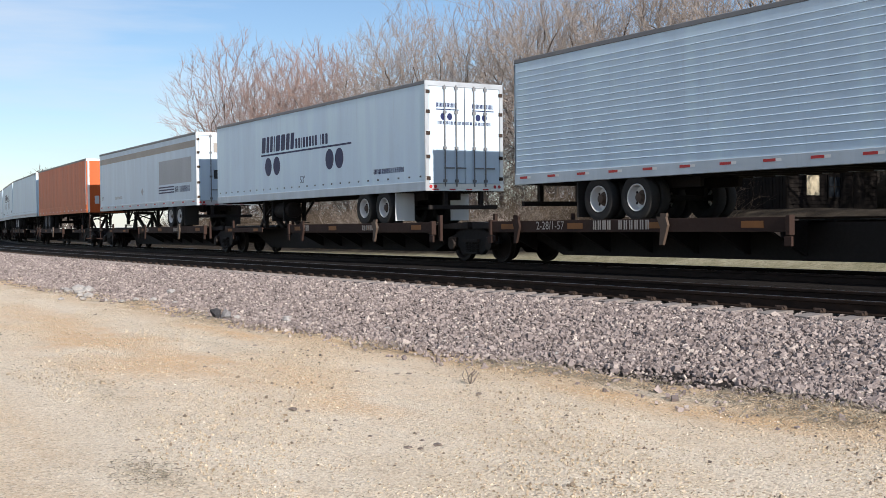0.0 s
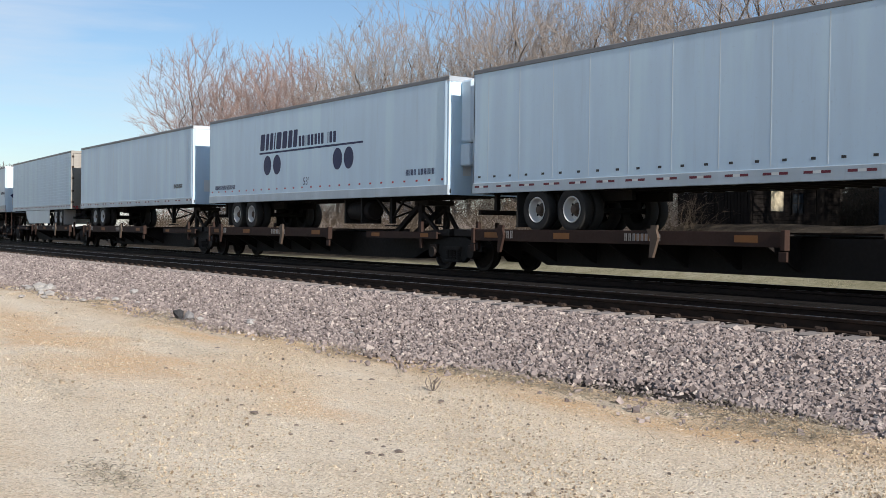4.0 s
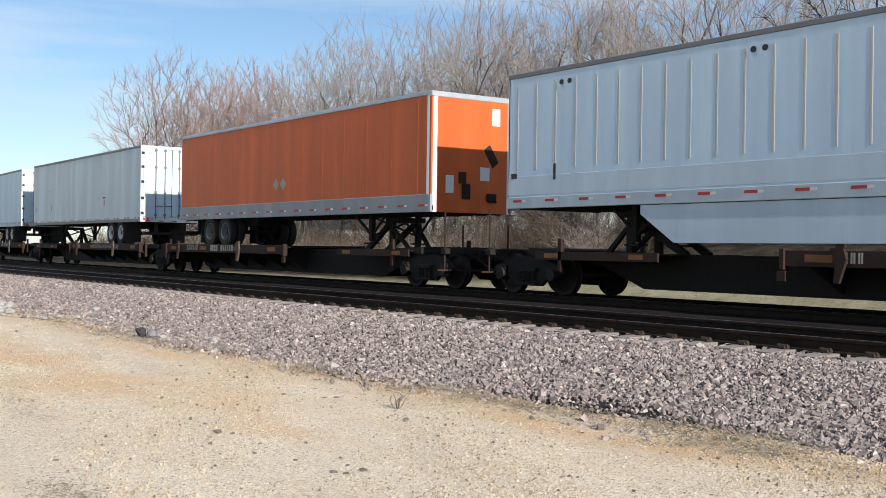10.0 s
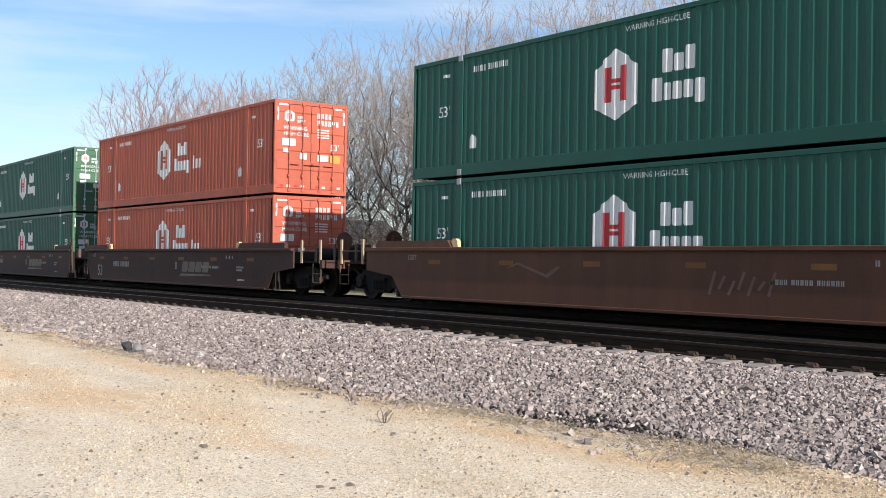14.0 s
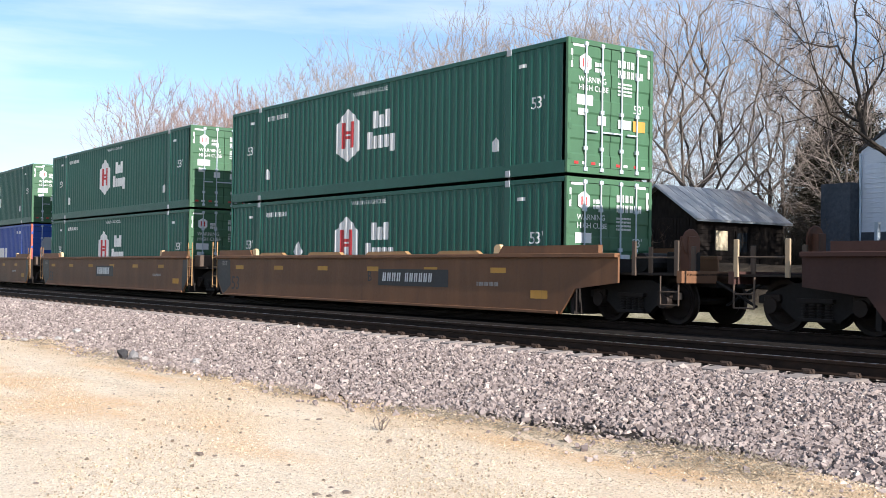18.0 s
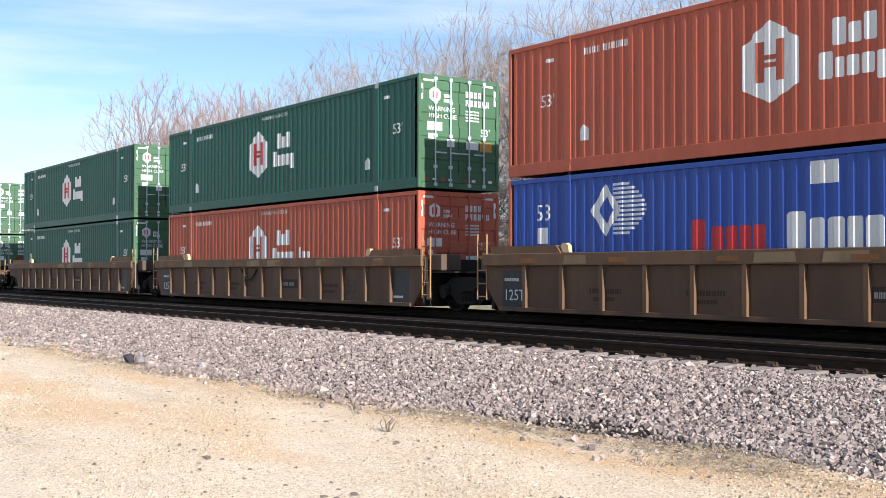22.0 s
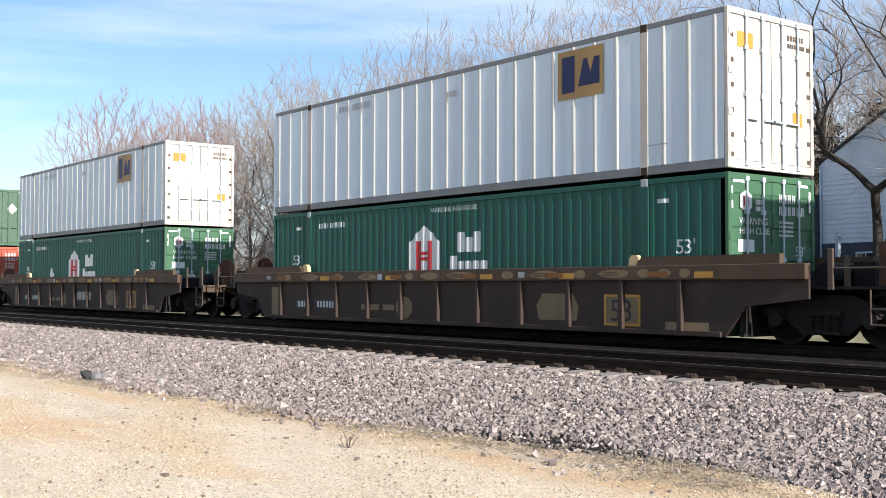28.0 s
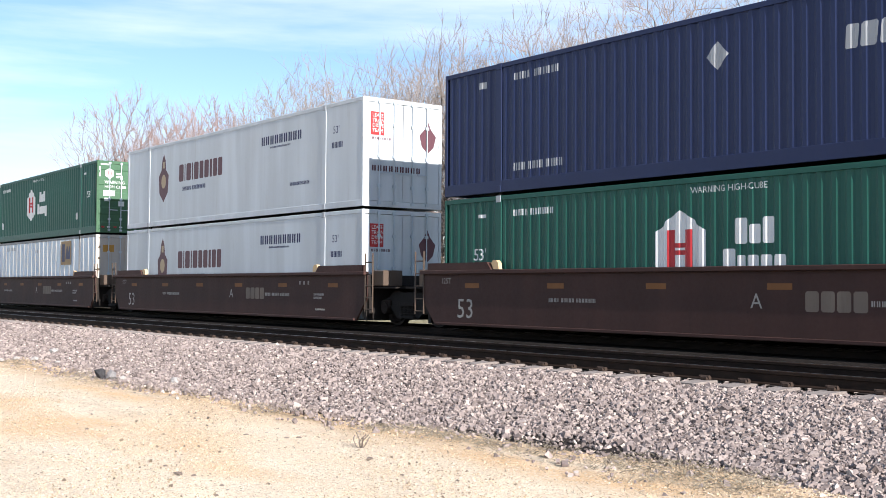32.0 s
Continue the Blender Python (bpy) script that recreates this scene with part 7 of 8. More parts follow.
def bare_tree(seed, height, spread, low, fork, twig_m, label, tips=850, twig=0.010, thick=1.0, bark=None, shoots=3, fan=0.27):
    """A leafless tree. Branch ends fill a rounded crown and are joined, nearest first, back to the trunk; limbs thicken with what they bear."""
    rng = np.random.default_rng(seed)
    mid, half = height * (1 + low) / 2, height * (1 - low) / 2
    w = rng.normal(size=(tips, 3))
    w /= np.linalg.norm(w, axis=1)[:, None]
    w *= rng.uniform(0.02, 1, (tips, 1)) ** 0.38
    az = np.arctan2(w[:, 1], w[:, 0])
    lobe = 1 + 0.10 * np.sin(3 * az + seed) + 0.06 * np.sin(5 * az + 4 * w[:, 2] + 2 * seed)
    crown = np.column_stack([w[:, 0] * spread * lobe, w[:, 1] * spread * lobe, mid + half * w[:, 2] * (1 + 0.08 * np.sin(4 * az))])
    k = max(2, int(fork * height / 0.7))
    stem = np.column_stack([0.12 * np.sin(np.arange(k) * 0.9 + seed) * np.arange(k) / k, 0.12 * np.cos(np.arange(k) * 1.1) * np.arange(k) / k, np.linspace(-0.3, fork * height, k)])
    pts = np.vstack([stem, crown])
    n = len(pts)
    up, path = np.full(n, -1), np.zeros(n)
    cost = np.full(n, 1e9)
    done = np.zeros(n, bool)
    order = []

    def join(q):
        done[q] = True
        order.append(q)
        d = np.linalg.norm(pts - pts[q], axis=1) * np.where(pts[:, 2] < pts[q, 2] - 0.1, 1.5, 1.0)
        c = d ** 1.4 + fan * path[q]
        better = (c < cost) & ~done
        cost[better] = c[better]
        up[better] = q

    for q in range(k):
        up[q] = q - 1
        path[q] = max(0.0, stem[q, 2])
        if q > k // 3:
            join(q)
        else:
            done[q] = True
            order.append(q)
    while not done.all():
        q = int(np.argmin(np.where(done, 1e12, cost)))
        path[q] = path[up[q]] + np.linalg.norm(pts[q] - pts[up[q]])
        join(q)
    kids = [[] for _ in range(n)]
    for q in range(n):
        if up[q] >= 0:
            kids[up[q]].append(q)
    for _ in range(8):
        old = pts.copy()
        for q in range(k, n):
            if kids[q]:
                pts[q] = 0.5 * old[q] + 0.25 * old[up[q]] + 0.25 * old[kids[q]].mean(axis=0)
    load = np.full(n, 0.0)
    for q in reversed(order):
        if not kids[q]:
            load[q] = 1.0
        if up[q] >= 0:
            load[up[q]] += load[q]
    r = twig * 1.1 * np.maximum(load, 1.0) ** (1 / 2.45) * np.where(load > 12, thick, 1 + (thick - 1) * np.clip(load / 12, 0, 1))
    r[0] *= 1.35
    stout, thin = [], []
    V = [Vector(a) for a in pts]
    heart = Vector((0, 0, mid - 0.45 * half))
    for q in range(n):
        u = up[q]
        if u < 0:
            continue
        ra = min(r[u], r[q] * 1.5)
        bend = V[u].lerp(V[q], 0.5) + Vector(rng.normal(0, 0.05, 3)) * (V[q] - V[u]).length
        if r[q] > 0.032:
            stout.extend([(0, V[u], bend, ra, 0.5 * (ra + r[q])), (0, bend, V[q], 0.5 * (ra + r[q]), r[q])])
        else:
            thin.append((1, V[u], V[q], ra, r[q]))
        if r[q] < 0.045:
            go = (V[q] - V[u]).normalized()
            out = (V[q] - heart).normalized()
            for j in range(shoots + (0 if kids[q] else 2)):
                d = (0.6 * go + 0.6 * out + Vector(rng.normal(0, 0.30, 3))).normalized()
                o = V[u].lerp(V[q], rng.uniform(0.2, 1.0))
                a = o + d * rng.uniform(0.3, 0.8)
                thin.append((2, o, a, twig * 0.9, twig * 0.65))
                if j % 2 == 0:
                    d = (d + Vector(rng.normal(0, 0.3, 3))).normalized()
                    thin.append((2, a, a + d * rng.uniform(0.25, 0.5), twig * 0.65, twig * 0.4))
    t = thing("bare_tree", label, "tree", group="trees behind the line")
    part("trunk", thin_mesh(stout, "trunk", bark or M_BARK, 5), None, t, "grey-brown trunk and limbs")
    part("crown", thin_mesh(thin, "crown", twig_m, 3), None, t, "fine leafless twigs")
    return t


def brush_clump(seed, height, width, label, mat):
    rng = np.random.default_rng(seed)
    segs = []
    for k in range(75):
        a, rr = rng.uniform(0, 6.28), width * 0.5 * math.sqrt(rng.uniform())
        p = Vector((rr * math.cos(a), rr * 0.6 * math.sin(a), -0.1))
        d = Vector((rng.normal(0, 0.4), rng.normal(0, 0.4), 1)).normalized()
        h = height * rng.uniform(0.45, 1.0)
        r = rng.uniform(0.008, 0.02)
        for i in range(5):
            d = (d + Vector((rng.normal(0, 0.25), rng.normal(0, 0.25), -0.12 * i * rng.uniform(0, 1)))).normalized()
            q = p + d * h / 5
            segs.append((1, p, q, r, r * 0.8))
            for j in range(3):
                dd = (d + Vector(rng.normal(0, 0.7, 3))).normalized()
                segs.append((2, q, q + dd * h * rng.uniform(0.08, 0.25), r * 0.5, r * 0.3))
            p, r = q, r * 0.8
    t = thing("brush_clump", label, "bush", group="brush behind the line")
    part("stem_tangle", thin_mesh(segs, "stem_tangle", mat, 3), None, t)
    return t


def conifer(seed, height):
    """A dark evergreen: trunk, and short sprays of needles on drooping boughs."""
    rng = np.random.default_rng(seed)
    t = thing("evergreen_tree", "dark ragged evergreen behind bare branches", "tree")
    segs = [(0, Vector((0, 0, -0.3)), Vector((0, 0, height)), 0.17, 0.03)]
    v, f = [], []
    for k in range(420):
        z = height * (0.06 + 0.88 * rng.uniform() ** 0.9)
        reach = (1 - z / height) * height * 0.27 * rng.uniform(0.5, 1.35) + 0.5
        a = rng.uniform(0, 6.28)
        d = Vector((math.cos(a), math.sin(a), rng.uniform(-0.35, 0.15)))
        p = Vector((0, 0, z))
        q = p + d * reach
        segs.append((1, p, q, 0.025, 0.008))
        for j in range(34):
            c = p.lerp(q, rng.uniform(0.15, 1.0)) + Vector(rng.normal(0, 0.10, 3))
            s = Vector(rng.normal(0, 1, 3)).normalized() * rng.uniform(0.10, 0.24)
            w = Vector(rng.normal(0, 1, 3)).normalized() * 0.045
            i = len(v)
            v += [c[:], (c + s + w)[:], (c + s - w)[:]]
            f.append((i, i + 1, i + 2))
    part("trunk", thin_mesh(segs, "trunk", M_BARK, 5), None, t)
    me = bpy.data.meshes.new("needles")
    me.from_pydata(v, [], f)
    me.materials.append(M_NEEDLE)
    part("needles", me, None, t, "dark green needle sprays")
    return t


def plant_trees():
    """A ragged row of trees on the rise beyond the line, ending at the left in two round crowns."""
    rng = random.Random(11)
    tall = [18.0, 17.0, 16.0, 16.0, 16.0, 16.0]
    kinds = [bare_tree(21, tall[0], 6.0, 0.04, 0.24, M_TWIGRED, "leafless round-crowned tree with reddish budding twigs", 2000, 0.0110, 1.0, None, 3, 0.50),
             bare_tree(22, tall[1], 5.0, 0.06, 0.22, M_TWIGRED, "leafless many-stemmed tree with reddish budding twigs", 1600, 0.0110, 1.0, None, 3, 0.50),
             bare_tree(23, tall[2], 4.3, 0.12, 0.50, M_TWIG, "tall leafless tree with grey-brown twigs", 1050, 0.0088, 1.3, None, 2, 0.38),
             bare_tree(24, tall[3], 4.9, 0.10, 0.34, M_TWIG, "leafless spreading tree with fine pale twigs", 1100, 0.0088, 1.3, None, 2, 0.42),
             bare_tree(25, tall[4], 2.9, 0.12, 0.55, M_TWIG, "straight leafless tree with a narrow crown", 800, 0.0095, 1.1, None, 2),
             bare_tree(26, tall[5], 6.2, 0.20, 0.07, M_TWIG, "leafless tree with long bare limbs forking low", 900, 0.0085, 1.7, None, 2, 0.42)]
    used = set()
    far_kind = bare_tree(28, 15.0, 4.6, 0.1, 0.15, M_FARTWIG, "leafless tree of the far woods beyond the bend", 260, 0.035, 1.0, None, 3)
    yard = bare_tree(27, 12.5, 6.6, 0.26, 0.16, M_DARKBARK, "dark thick-limbed bare tree in front of the house", 420, 0.0095, 2.0, M_DARKBARK)
    yard.matrix_basis = pose(-21.6, 36.0, ground_z(-21.6, 36.0), 0, 0, 40)
    # place, kind, height of the top
    spots = [(-102.5, 41, 0, 20.2), (-107.5, 44, 1, 16.4), (-98.5, 44, 0, 18.6), (-88.6, 42, 1, 17.6), (-93.2, 45, 1, 17.8), (-84.6, 43.5, 1, 16.8),
             (-79.6, 43, 2, 17.0), (-76.5, 46, 3, 17.2), (-73.4, 43, 3, 18.2), (-70.0, 41, 2, 17.9), (-67.2, 42.5, 3, 16.8), (-63.6, 44.5, 2, 17.4), (-60.3, 41, 3, 17.2),
             (-57.2, 43.5, 2, 17.4), (-54.5, 41.5, 3, 16.8), (-51.6, 40, 2, 17.2), (-49.6, 43.5, 3, 17.6), (-46.2, 41.5, 2, 17.0), (-47.2, 46, 4, 17.0),
             (-54, 56, 2, 19.5), (-62, 54, 3, 19.5), (-68.5, 55, 2, 19.5), (-76, 57, 3, 20), (-84, 56, 3, 18.5),
             (-43.6, 41.0, 4, 15.5), (-44.4, 44.2, 2, 17.0), (-40.4, 45.0, 5, 18.5), (-36.9, 43.0, 5, 17.5), (-35.4, 47.0, 4, 16.0),
             (-38.6, 50.0, 3, 17.5), (-31.5, 46.5, 3, 15.5), (-27.6, 51.0, 2, 16.5), (-33.0, 52.0, 3, 17.0), (-29.5, 52.5, 3, 17.0), (-18.0, 36.6, 3, 16.0), (-17.0, 41, 2, 18.5), (-13, 37, 3, 18.0), (-8, 39, 2, 18.0)]
    for x, y, k, top in spots:
        z = ground_z(x, y)
        m = pose(x, y, z, 0, 0, rng.uniform(0, 360)) @ Matrix.Scale((top - z) / tall[k], 4)
        if k in used:
            t = copy_thing(kinds[k], pose(0, 0, 0))
        else:
            t = kinds[k]
            used.add(k)
        t.matrix_basis = m
    # far woods on the low hill beyond the bend
    n = 0
    for i in range(44):
        a, r = radians(rng.uniform(75.9, 80.5)), rng.uniform(250, 420)
        x, y = -r * math.sin(a), r * math.cos(a)
        y = max(y, 22 + 0.149 * (-x - 105) + 14)
        t = copy_thing(far_kind, pose(0, 0, 0)) if i else far_kind
        t.matrix_basis = pose(x, y, ground_z(x, y) - 0.2, 0, 0, rng.uniform(0, 360)) @ Matrix.Scale(rng.uniform(0.75, 1.1), 4)
        t["label"] = "leafless tree of the far woods beyond the bend"
        t["group"] = "far woods"
    # brush along the foot of the rise
    clumps = [brush_clump(31, 3.0, 3.6, "tangled tan brush beside the line", M_BRUSH), brush_clump(32, 2.4, 3.2, "low tangled grey brush", M_TWIG), brush_clump(33, 3.6, 3.0, "tall dry brush with pale stems", M_BRUSH)]
    used = set()
    x = -118.0
    while x < -33.5:
        for yy in (33.0, 36.5, 42.0):
            k = rng.choice((0, 1, 2))
            px, py = x + rng.uniform(-0.8, 0.8), yy + rng.uniform(-1.0, 1.0) + (line_at(x)[1] - LINE_Y)
            m = pose(px, py, ground_z(px, py), 0, 0, rng.uniform(0, 360)) @ Matrix.Scale(rng.uniform(0.8, 1.25), 4)
            t = copy_thing(clumps[k], pose(0, 0, 0)) if k in used else clumps[k]
            used.add(k)
            t.matrix_basis = m
        x += rng.uniform(1.7, 2.6)
    x = -96.0
    while x < -5:
        k = rng.choice((0, 1, 2))
        px, py = x + rng.uniform(-1, 1), 52 + rng.uniform(-3, 6)
        t = copy_thing(clumps[k], pose(0, 0, 0))
        t.matrix_basis = pose(px, py, ground_z(px, py), 0, 0, rng.uniform(0, 360)) @ Matrix.Scale(rng.uniform(1.3, 1.8), 4)
        x += rng.uniform(2.4, 3.4)
    for px, py, k, s in ((-29.4, 43.0, 2, 1.2), (-31.5, 43.5, 0, 1.2), (-33.5, 44.0, 2, 1.2), (-35.8, 42.0, 0, 1.2), (-35.6, 33.4, 1, 0.7)):
        t = copy_thing(clumps[k], pose(0, 0, 0))
        t.matrix_basis = pose(px, py, ground_z(px, py), 0, 0, 77 * k) @ Matrix.Scale(s, 4)
    # undergrowth and saplings closing the view behind the trees
    g = np.random.default_rng(77)
    segs = []
    for k in range(900):
        px = float(g.uniform(-128, -36)) if k < 720 else float(g.uniform(-60, -30))
        py = float(g.uniform(43, 62)) + 0.12 * max(0.0, -px - 60)
        hgt = float(g.uniform(1.6, 4.2) if k % 3 else g.uniform(4.5, 9.0))
        p = Vector((px, py, ground_z(px, py) - 0.1))
        d = Vector((g.normal(0, 0.14), g.normal(0, 0.14), 1)).normalized()
        r = 0.012 + 0.0035 * hgt
        for i in range(6):
            q = p + d * hgt / 6
            segs.append((1, p, q, r, r * 0.8))
            for j in range(5 if i else 2):
                e = (d * 0.8 + Vector(g.normal(0, 0.6, 3))).normalized()
                o = p.lerp(q, float(g.uniform()))
                m = o + e * hgt * float(g.uniform(0.10, 0.24))
                segs.append((2, o, m, r * 0.5, r * 0.3))
                e = (e + Vector(g.normal(0, 0.4, 3))).normalized()
                segs.append((2, m, m + e * hgt * float(g.uniform(0.06, 0.15)), r * 0.35, 0.006))
            p, r = q, r * 0.78
            d = (d + Vector(g.normal(0, 0.09, 3))).normalized()
    tagged(new("thicket", thin_mesh(segs, "thicket", M_THICKET, 3)), "grey-brown leafless saplings and undergrowth behind the trees", "thicket", kind="stuff")
    for px, py, hgt in ((-37.0, 51.5, 7.6), (-34.9, 50.0, 9.6), (-32.6, 49.5, 8.8), (-30.6, 51.5, 9.2), (-27.8, 52.5, 10.4), (-25.4, 53.5, 9.8)):
        t = conifer(41 + int(hgt), hgt)
        t.matrix_basis = pose(px, py, ground_z(px, py))


def gable_house(name, label, category, w, l, eave, ridge, wall_m, roof_m, at, turn, boards=0.0, overhang=0.35):
    """A gabled building: gable ends along x = 0..w facing -y, running back l metres."""
    t = thing(name, label, category)
    for nm, pts, y0, y1 in (("gable_wall", [(0, -0.6), (w, -0.6), (w, eave), (w / 2, ridge), (0, eave)], 0.0, 0.12), ("gable_wall", [(0, -0.6), (w, -0.6), (w, eave), (w / 2, ridge), (0, eave)], l - 0.12, l)):
        part(nm, Build().prism(pts, y0, y1), wall_m, t)
    for x0 in (0.0, w - 0.12):
        part("side_wall", Build().box(x0, x0 + 0.12, 0.12, l - 0.12, -0.6, eave), wall_m, t)
    pitch = (ridge - eave) / (w / 2)
    for s in (-1, 1):
        xa, xb = w / 2, w / 2 + s * (w / 2 + overhang)
        za, zb = ridge + 0.03, eave + 0.03 - pitch * overhang
        part("roof_slope", Build().prism([(xa, za), (xb, zb), (xb, zb + 0.10), (xa, za + 0.10)], -overhang, l + overhang), roof_m, t)
    t.matrix_basis = pose(*at, 0, 0, turn)
    return t


def window_in(t, face, u0, u1, v0, v1, level, frame_m, glass_m, bars=1):
    """A framed window laid on a wall; face 'y' looks to -y at y = level, 'x' to +x at x = level."""
    def bx(b, a0, a1, b0, b1, d0, d1):
        return b.box(a0, a1, level - d1, level - d0, b0, b1) if face == "y" else b.box(level + d0, level + d1, a0, a1, b0, b1)
    b = Build()
    for a0, a1, b0, b1 in ((u0 - 0.07, u0, v0 - 0.07, v1 + 0.07), (u1, u1 + 0.07, v0 - 0.07, v1 + 0.07), (u0, u1, v0 - 0.07, v0), (u0, u1, v1, v1 + 0.07)):
        bx(b, a0, a1, b0, b1, 0.0, 0.05)
    for k in range(bars):
        m = u0 + (u1 - u0) * (k + 1) / (bars + 1)
        bx(b, m - 0.02, m + 0.02, v0, v1, 0.0, 0.035)
    bx(b, u0, u1, (v0 + v1) / 2 - 0.02, (v0 + v1) / 2 + 0.02, 0.0, 0.036)
    w = part("window", b, frame_m, t, "small framed window")
    part("pane", bx(Build(), u0, u1, v0, v1, 0.002, 0.012), glass_m, w)


def buildings():
    # dark old shed beside the line: gable towards the track, long side with door and window
    z0 = ground_z(-30.5, 36)
    s = gable_house("shed", "dark weathered board shed with a pale tin roof", "shed", 4.0, 5.5, 1.85, 3.15, M_OLDWOOD, M_TIN, (-34.5, 35.0, z0 - 0.05), 0, overhang=0.3)
    me = Build().box(4.0, 4.03, 0.05, 5.45, 0.0, 0.155, 0.006).mesh("board", M_OLDWOOD)
    for k in range(11):
        part("board", me, None, s, at=(0, 0, 0.02 + 0.168 * k))
    me = Build().box(0.02, 0.17, -0.03, 0.0, 0.0, 1.85, 0.006).mesh("board", M_OLDWOOD)
    for k in range(23):
        part("board", me, None, s, at=(0.03 + 0.172 * k, 0, 0))
    me = Build().prism([(4.32, 1.70), (2.0, 3.21), (2.0, 3.24), (4.32, 1.73)], -0.02, 0.02)
    me = me.mesh("roof_seam", M_TIN)
    for k in range(12):
        part("roof_seam", me, None, s, at=(0, -0.2 + 0.54 * k, 0.055))
    part("door", Build().box(4.035, 4.08, 3.9, 4.65, 0.0, 1.6, 0.008), M_OLDWOOD, s, "plank door")
    part("pale_board", Build().box(4.035, 4.06, 1.1, 1.85, 0.55, 1.35, 0.006), M_BOARD, s, "pale plywood nailed over an opening")
    window_in(s, "x", 2.4, 3.1, 0.5, 1.3, 4.03, M_OLDWOOD, M_GLASS, 1)
    # pale sided house farther right on the rise
    z1 = ground_z(-24, 42)
    h = gable_house("house", "pale blue-grey sided house on a dark foundation", "house", 9.0, 8.0, 4.6, 7.0, M_SIDING, M_SHINGLE, (-27.4, 41.5, z1 + 0.1), -8, overhang=0.08)
    me = Build().prism([(-0.035, 0.0), (-0.012, 0.20), (0.0, 0.20), (0.0, 0.0)], 0.0, 9.0, "x").mesh("siding_board", M_SIDING)
    for k in range(14):
        part("siding_board", me, None, h, at=(0, 0, 1.45 + 0.2 * k - 0.2))
    part("foundation", Build().box(-0.04, 9.04, -0.08, 0.0, -0.6, 1.25), M_FOUND, h, "dark foundation wall")
    part("lean_to", Build().box(-1.6, -0.02, -0.6, 3.0, -0.6, 3.3, 0.01), M_FOUND, h, "dark grey lean-to beside the wall")
    part("drain_pipe", Build().tube((0.05, -0.1, -0.3), (0.05, -0.1, 4.5), 0.05, n=8), M_WHITE, h, "white drain pipe")
    window_in(h, "y", 1.9, 2.7, 0.2, 0.8, -0.085, M_WHITE, M_GLASS, 1)
    window_in(h, "y", 3.6, 4.7, 2.4, 3.9, -0.04, M_WHITE, M_GLASS, 0)
    part("porch_post", Build().box(1.55, 1.72, -1.0, -0.83, -0.4, 1.6, 0.01), M_GALV, h)
    # pale houses glimpsed through the brush
    for x, y, turn in ((-82.5, 62.0, 20), (-113.0, 62.0, -15)):
        g = gable_house("house", "white sided house glimpsed through the brush", "house", 8.0, 9.0, 3.2, 5.6, M_SIDING, M_SHINGLE, (x, y, ground_z(x, y)), turn)
        window_in(g, "y", 1.4, 2.3, 1.2, 2.4, 0.0, M_WHITE, M_GLASS, 1)
        window_in(g, "y", 5.3, 6.2, 1.2, 2.4, 0.0, M_WHITE, M_GLASS, 1)


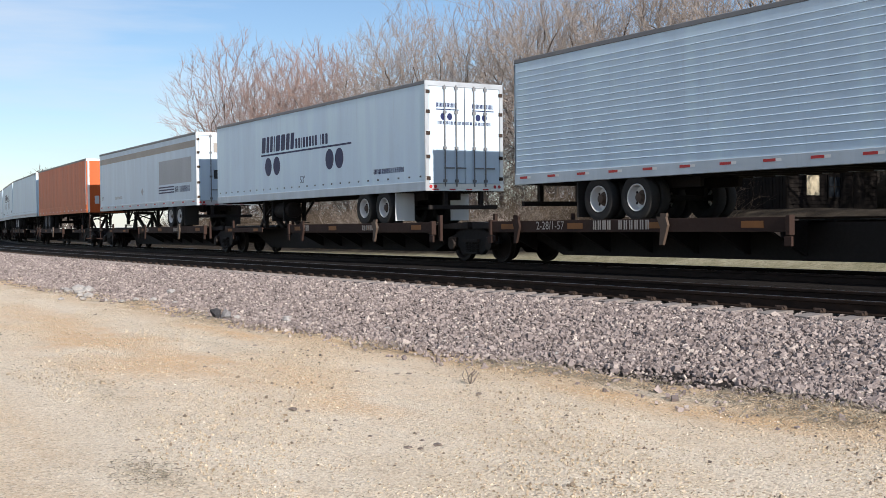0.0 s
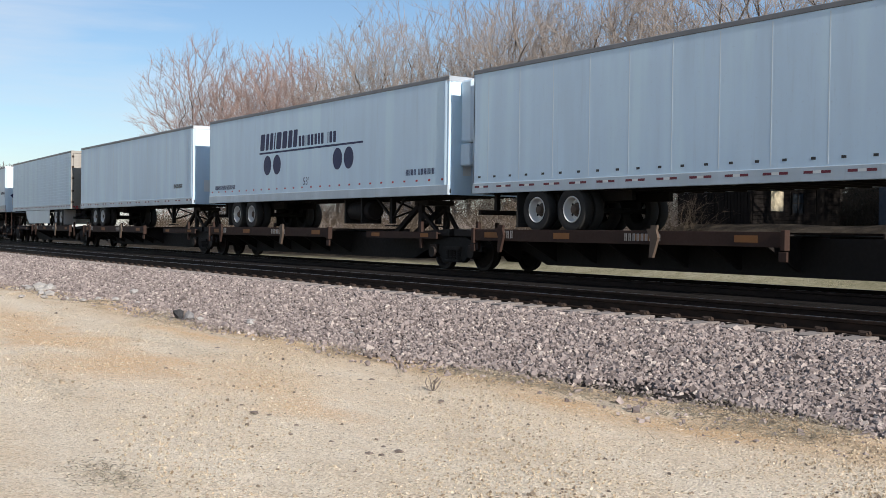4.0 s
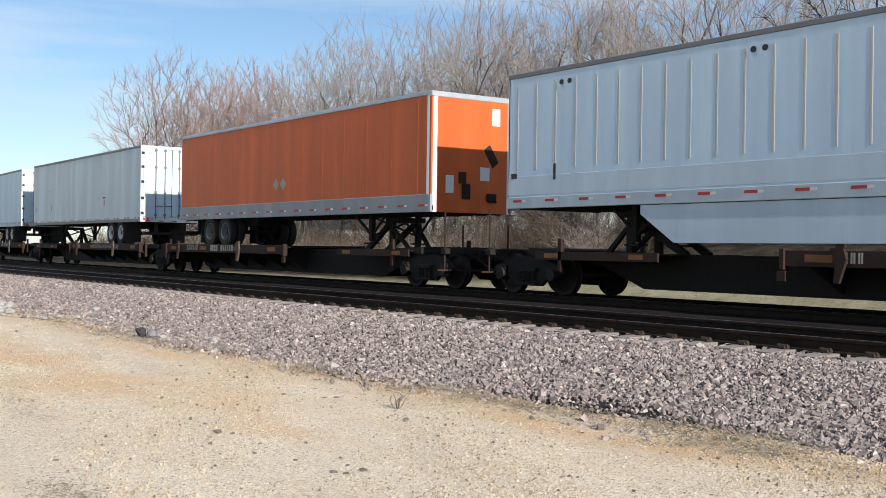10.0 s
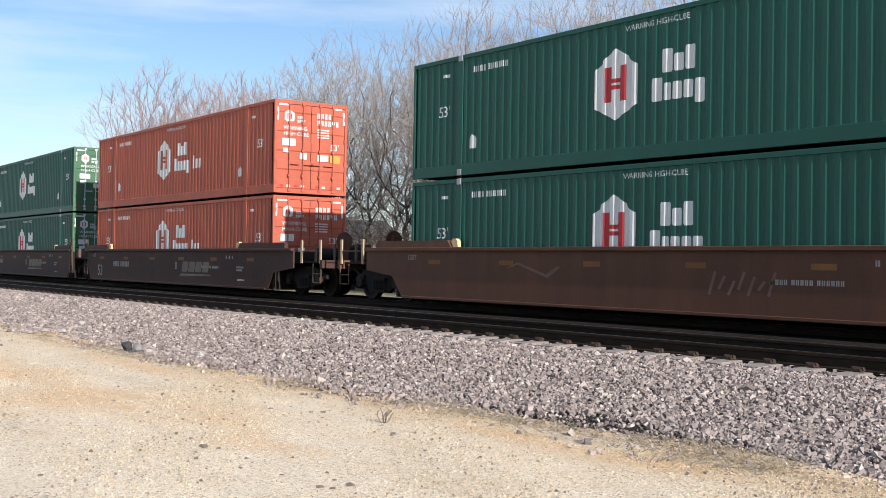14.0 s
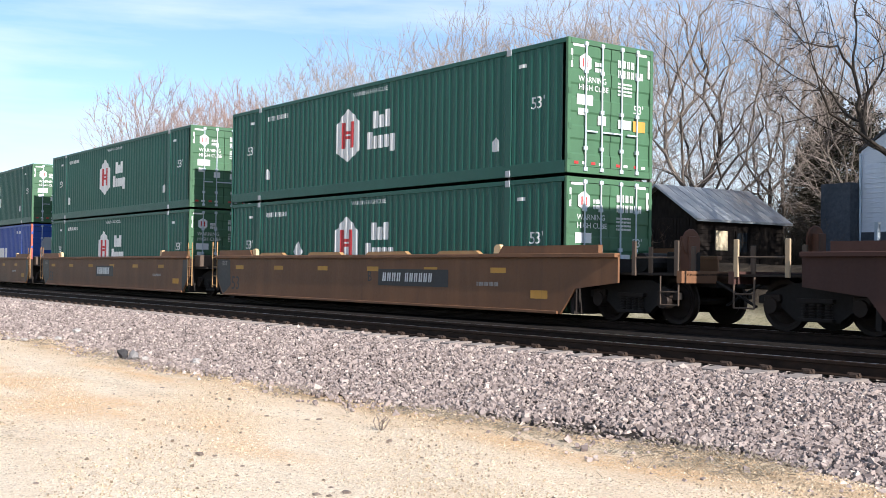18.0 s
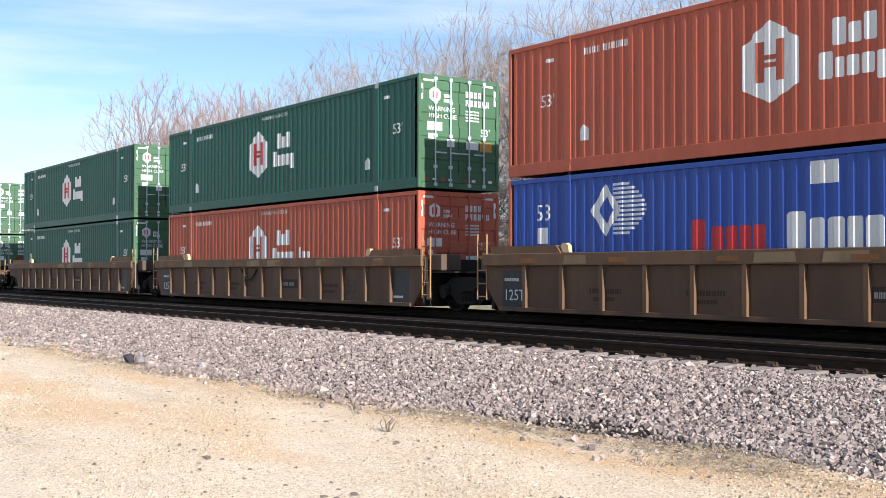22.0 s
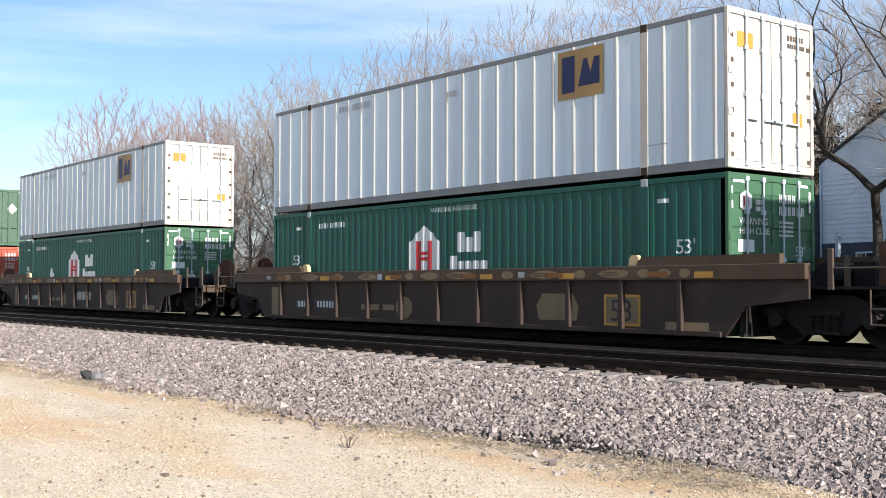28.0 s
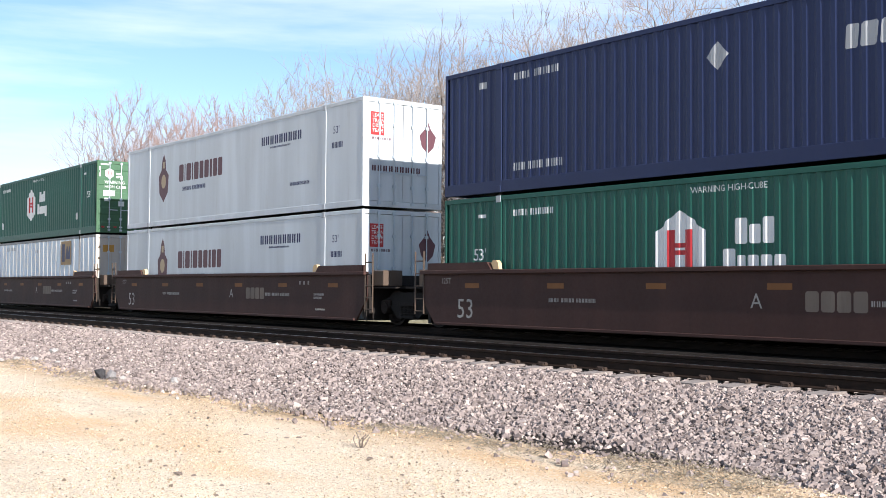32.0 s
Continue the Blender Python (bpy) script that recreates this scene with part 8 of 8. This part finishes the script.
def small_finds():
    """Rocks, clods and dead stalks on the lot."""
    rng = np.random.default_rng(8)

    def lump(name, label, cat, x, y, size, mat, squash=0.6, group="", sink=0.25, fine=2, stretch=0.0, tip=0.0):
        bm = bmesh.new()
        bmesh.ops.create_icosphere(bm, subdivisions=fine, radius=0.5)
        k = rng.uniform(0, 50)
        for v in bm.verts:
            n = noise.noise(v.co * 2.2 + Vector((k, 0, 0))) * 0.35 + noise.noise(v.co * 5 + Vector((0, k, 0))) * 0.14
            v.co = v.co * (1 + n)
            v.co.z *= squash
        me = bpy.data.meshes.new(name)
        bm.to_mesh(me)
        bm.free()
        me.materials.append(mat)
        ob = tagged(new(name, me), label, cat, group)
        z = max(ground_z(x, y), float(bed_height(line_at(x)[1] - y)))
        ob.matrix_basis = pose(x, y, z + size * squash * 0.5 * (1 - sink), 0, tip, rng.uniform(0, 360) if not tip else 0) @ Matrix.Diagonal((size * (stretch or rng.uniform(0.9, 1.5)), size, size, 1))

    for dx, dy, s in ((0, 0, 0.42), (0.5, 0.15, 0.34), (-0.45, 0.2, 0.36), (0.15, -0.3, 0.25), (0.9, -0.15, 0.22), (-0.9, -0.1, 0.26), (1.5, -0.35, 0.2), (2.6, -0.6, 0.2), (3.1, -0.55, 0.28), (4.0, -0.9, 0.18)):
        lump("pale_rock", "pale broken rock lying at the ballast foot", "rock", -31.2 + dx, 7.85 + dy, s, M_ROCK, 0.55, "pale rocks", 0.25, 1)
    lump("dark_rock", "dark angular rock leaning at the ballast foot", "rock", -19.80, 7.46, 0.235, M_DARKROCK, 1.05, "dark rocks", 0.3, 1, 0.8, -30)
    lump("dark_rock", "grey angular rock beside a darker one", "rock", -19.58, 7.56, 0.22, M_GREYROCK, 0.95, "dark rocks", 0.3, 1, 0.85, -20)
    lump("pale_rock", "pale stone beside the dark rocks", "rock", -19.36, 7.70, 0.14, M_ROCK, 0.8, "pale rocks", 0.3, 1)
    lump("pale_rock", "pale stone lying on the ballast slope", "rock", -18.4, 8.25, 0.17, M_ROCK, 0.6, "pale rocks", 0.2, 1)
    for x, y, s in PALE_STONES:
        lump("pale_rock", "pale broken stone strewn by the ballast foot", "rock", x, y, s, M_ROCK, 0.5, "pale rocks", 0.2, 1)
    for x, y, s in CLODS:
        lump("clod", "small grey-brown chip of stone on the gravel lot", "stone chip", x, y, s * 0.8, M_CLOD, 0.42, "stone chips", 0.3, 1)
    # a dead stalk standing in the lot, another lying
    t = thing("dead_stalk", "short dead weed stalk standing in the gravel", "weed")
    segs = []
    for k in range(7):
        p = Vector((0, 0, -0.02))
        d = Vector((rng.normal(0, 0.35), rng.normal(0, 0.35), 1)).normalized()
        for i in range(3):
            q = p + d * rng.uniform(0.05, 0.08)
            segs.append((1, p, q, 0.008, 0.005))
            p, d = q, (d + Vector(rng.normal(0, 0.4, 3))).normalized()
    part("stem_tangle", thin_mesh(segs, "stem_tangle", M_CLOD, 4), None, t)["kind"] = "stuff"
    t.matrix_basis = pose(-9.92, 6.52, ground_z(-9.9, 6.5))
    segs = []
    # flattened dead weeds along the ballast foot and sparse straws on the lot
    for k in range(6600):
        if k < 4900:
            x = -float(np.exp(rng.uniform(np.log(4.0), np.log(40.0))))
            y = toe(x) + rng.normal(0, 0.32) - 0.30
            if math.sin(x * 1.7) + math.sin(x * 0.6 + 1) < -0.2:
                continue
        elif k < 6100:
            cx, cy, rx, ry = ((-15.6, 5.9, 1.7, 0.36), (-8.6, 7.75, 0.9, 0.3), (-6.6, 7.8, 0.75, 0.3), (-7.6, 2.36, 0.30, 0.12), (-12.0, 3.2, 1.6, 0.5))[k % 5]
            x, y = cx + rng.normal(0, rx), cy + rng.normal(0, ry)
        else:
            x, y = -float(rng.uniform(4, 26)), float(rng.uniform(3, 7.6))
        z = max(ground_z(x, y), 0.0) + 0.012
        a, ln = rng.uniform(0, 6.28), rng.uniform(0.03, 0.10) if k < 4900 else rng.uniform(0.012, 0.04)
        p = Vector((x, y, z))
        q = p + Vector((math.cos(a) * ln, math.sin(a) * ln, rng.uniform(0.0, 0.05 if k < 4900 else 0.012)))
        segs.append((1, p, q, 0.004, 0.002))
    tagged(new("dead_weeds", thin_mesh(segs, "dead_weeds", M_WEED, 3)), "flattened grey dead weeds and straws on the gravel", "weeds", kind="stuff")


PALE_STONES = [(-25.3, 7.31, 0.16), (-25.55, 7.71, 0.18), (-25.17, 8.0, 0.2), (-26.14, 8.75, 0.26), (-18.28, 8.18, 0.15), (-13.09, 8.6, 0.11), (-9.85, 8.72, 0.09), (-15.21, 8.5, 0.12), (-27.44, 6.5, 0.16), (-26.6, 7.3, 0.14), (-24.3, 8.2, 0.14), (-8.57, 8.7, 0.09), (-10.97, 8.48, 0.08)]
CLODS = [(-9.46, 4.28, 0.1), (-9.35, 4.38, 0.06), (-9.92, 4.36, 0.05), (-8.84, 4.4, 0.06), (-8.65, 4.36, 0.04), (-8.55, 4.43, 0.04), (-8.48, 4.17, 0.05), (-8.09, 4.34, 0.05), (-7.65, 4.57, 0.06), (-7.4, 4.56, 0.1), (-7.49, 4.35, 0.09), (-7.39, 4.4, 0.07), (-11.56, 6.04, 0.07), (-11.17, 6.35, 0.06), (-11.11, 6.47, 0.08), (-10.71, 6.23, 0.06), (-11.65, 6.35, 0.05), (-15.08, 6.25, 0.07), (-13.79, 6.12, 0.06), (-9.22, 6.16, 0.09), (-8.22, 5.84, 0.05), (-13.05, 4.76, 0.07), (-11.22, 3.91, 0.04), (-8.93, 2.69, 0.05)]
M_CLOD = plain_rough("clod_earth", (0.13, 0.105, 0.088), (0.25, 0.20, 0.165), 20.0)
M_WEED = plain_rough("dead_weed", (0.17, 0.145, 0.11), (0.33, 0.285, 0.21), 3.0, 0.95, None, 0.0)
plant_trees()
buildings()
small_finds()
make_ties()


motions()
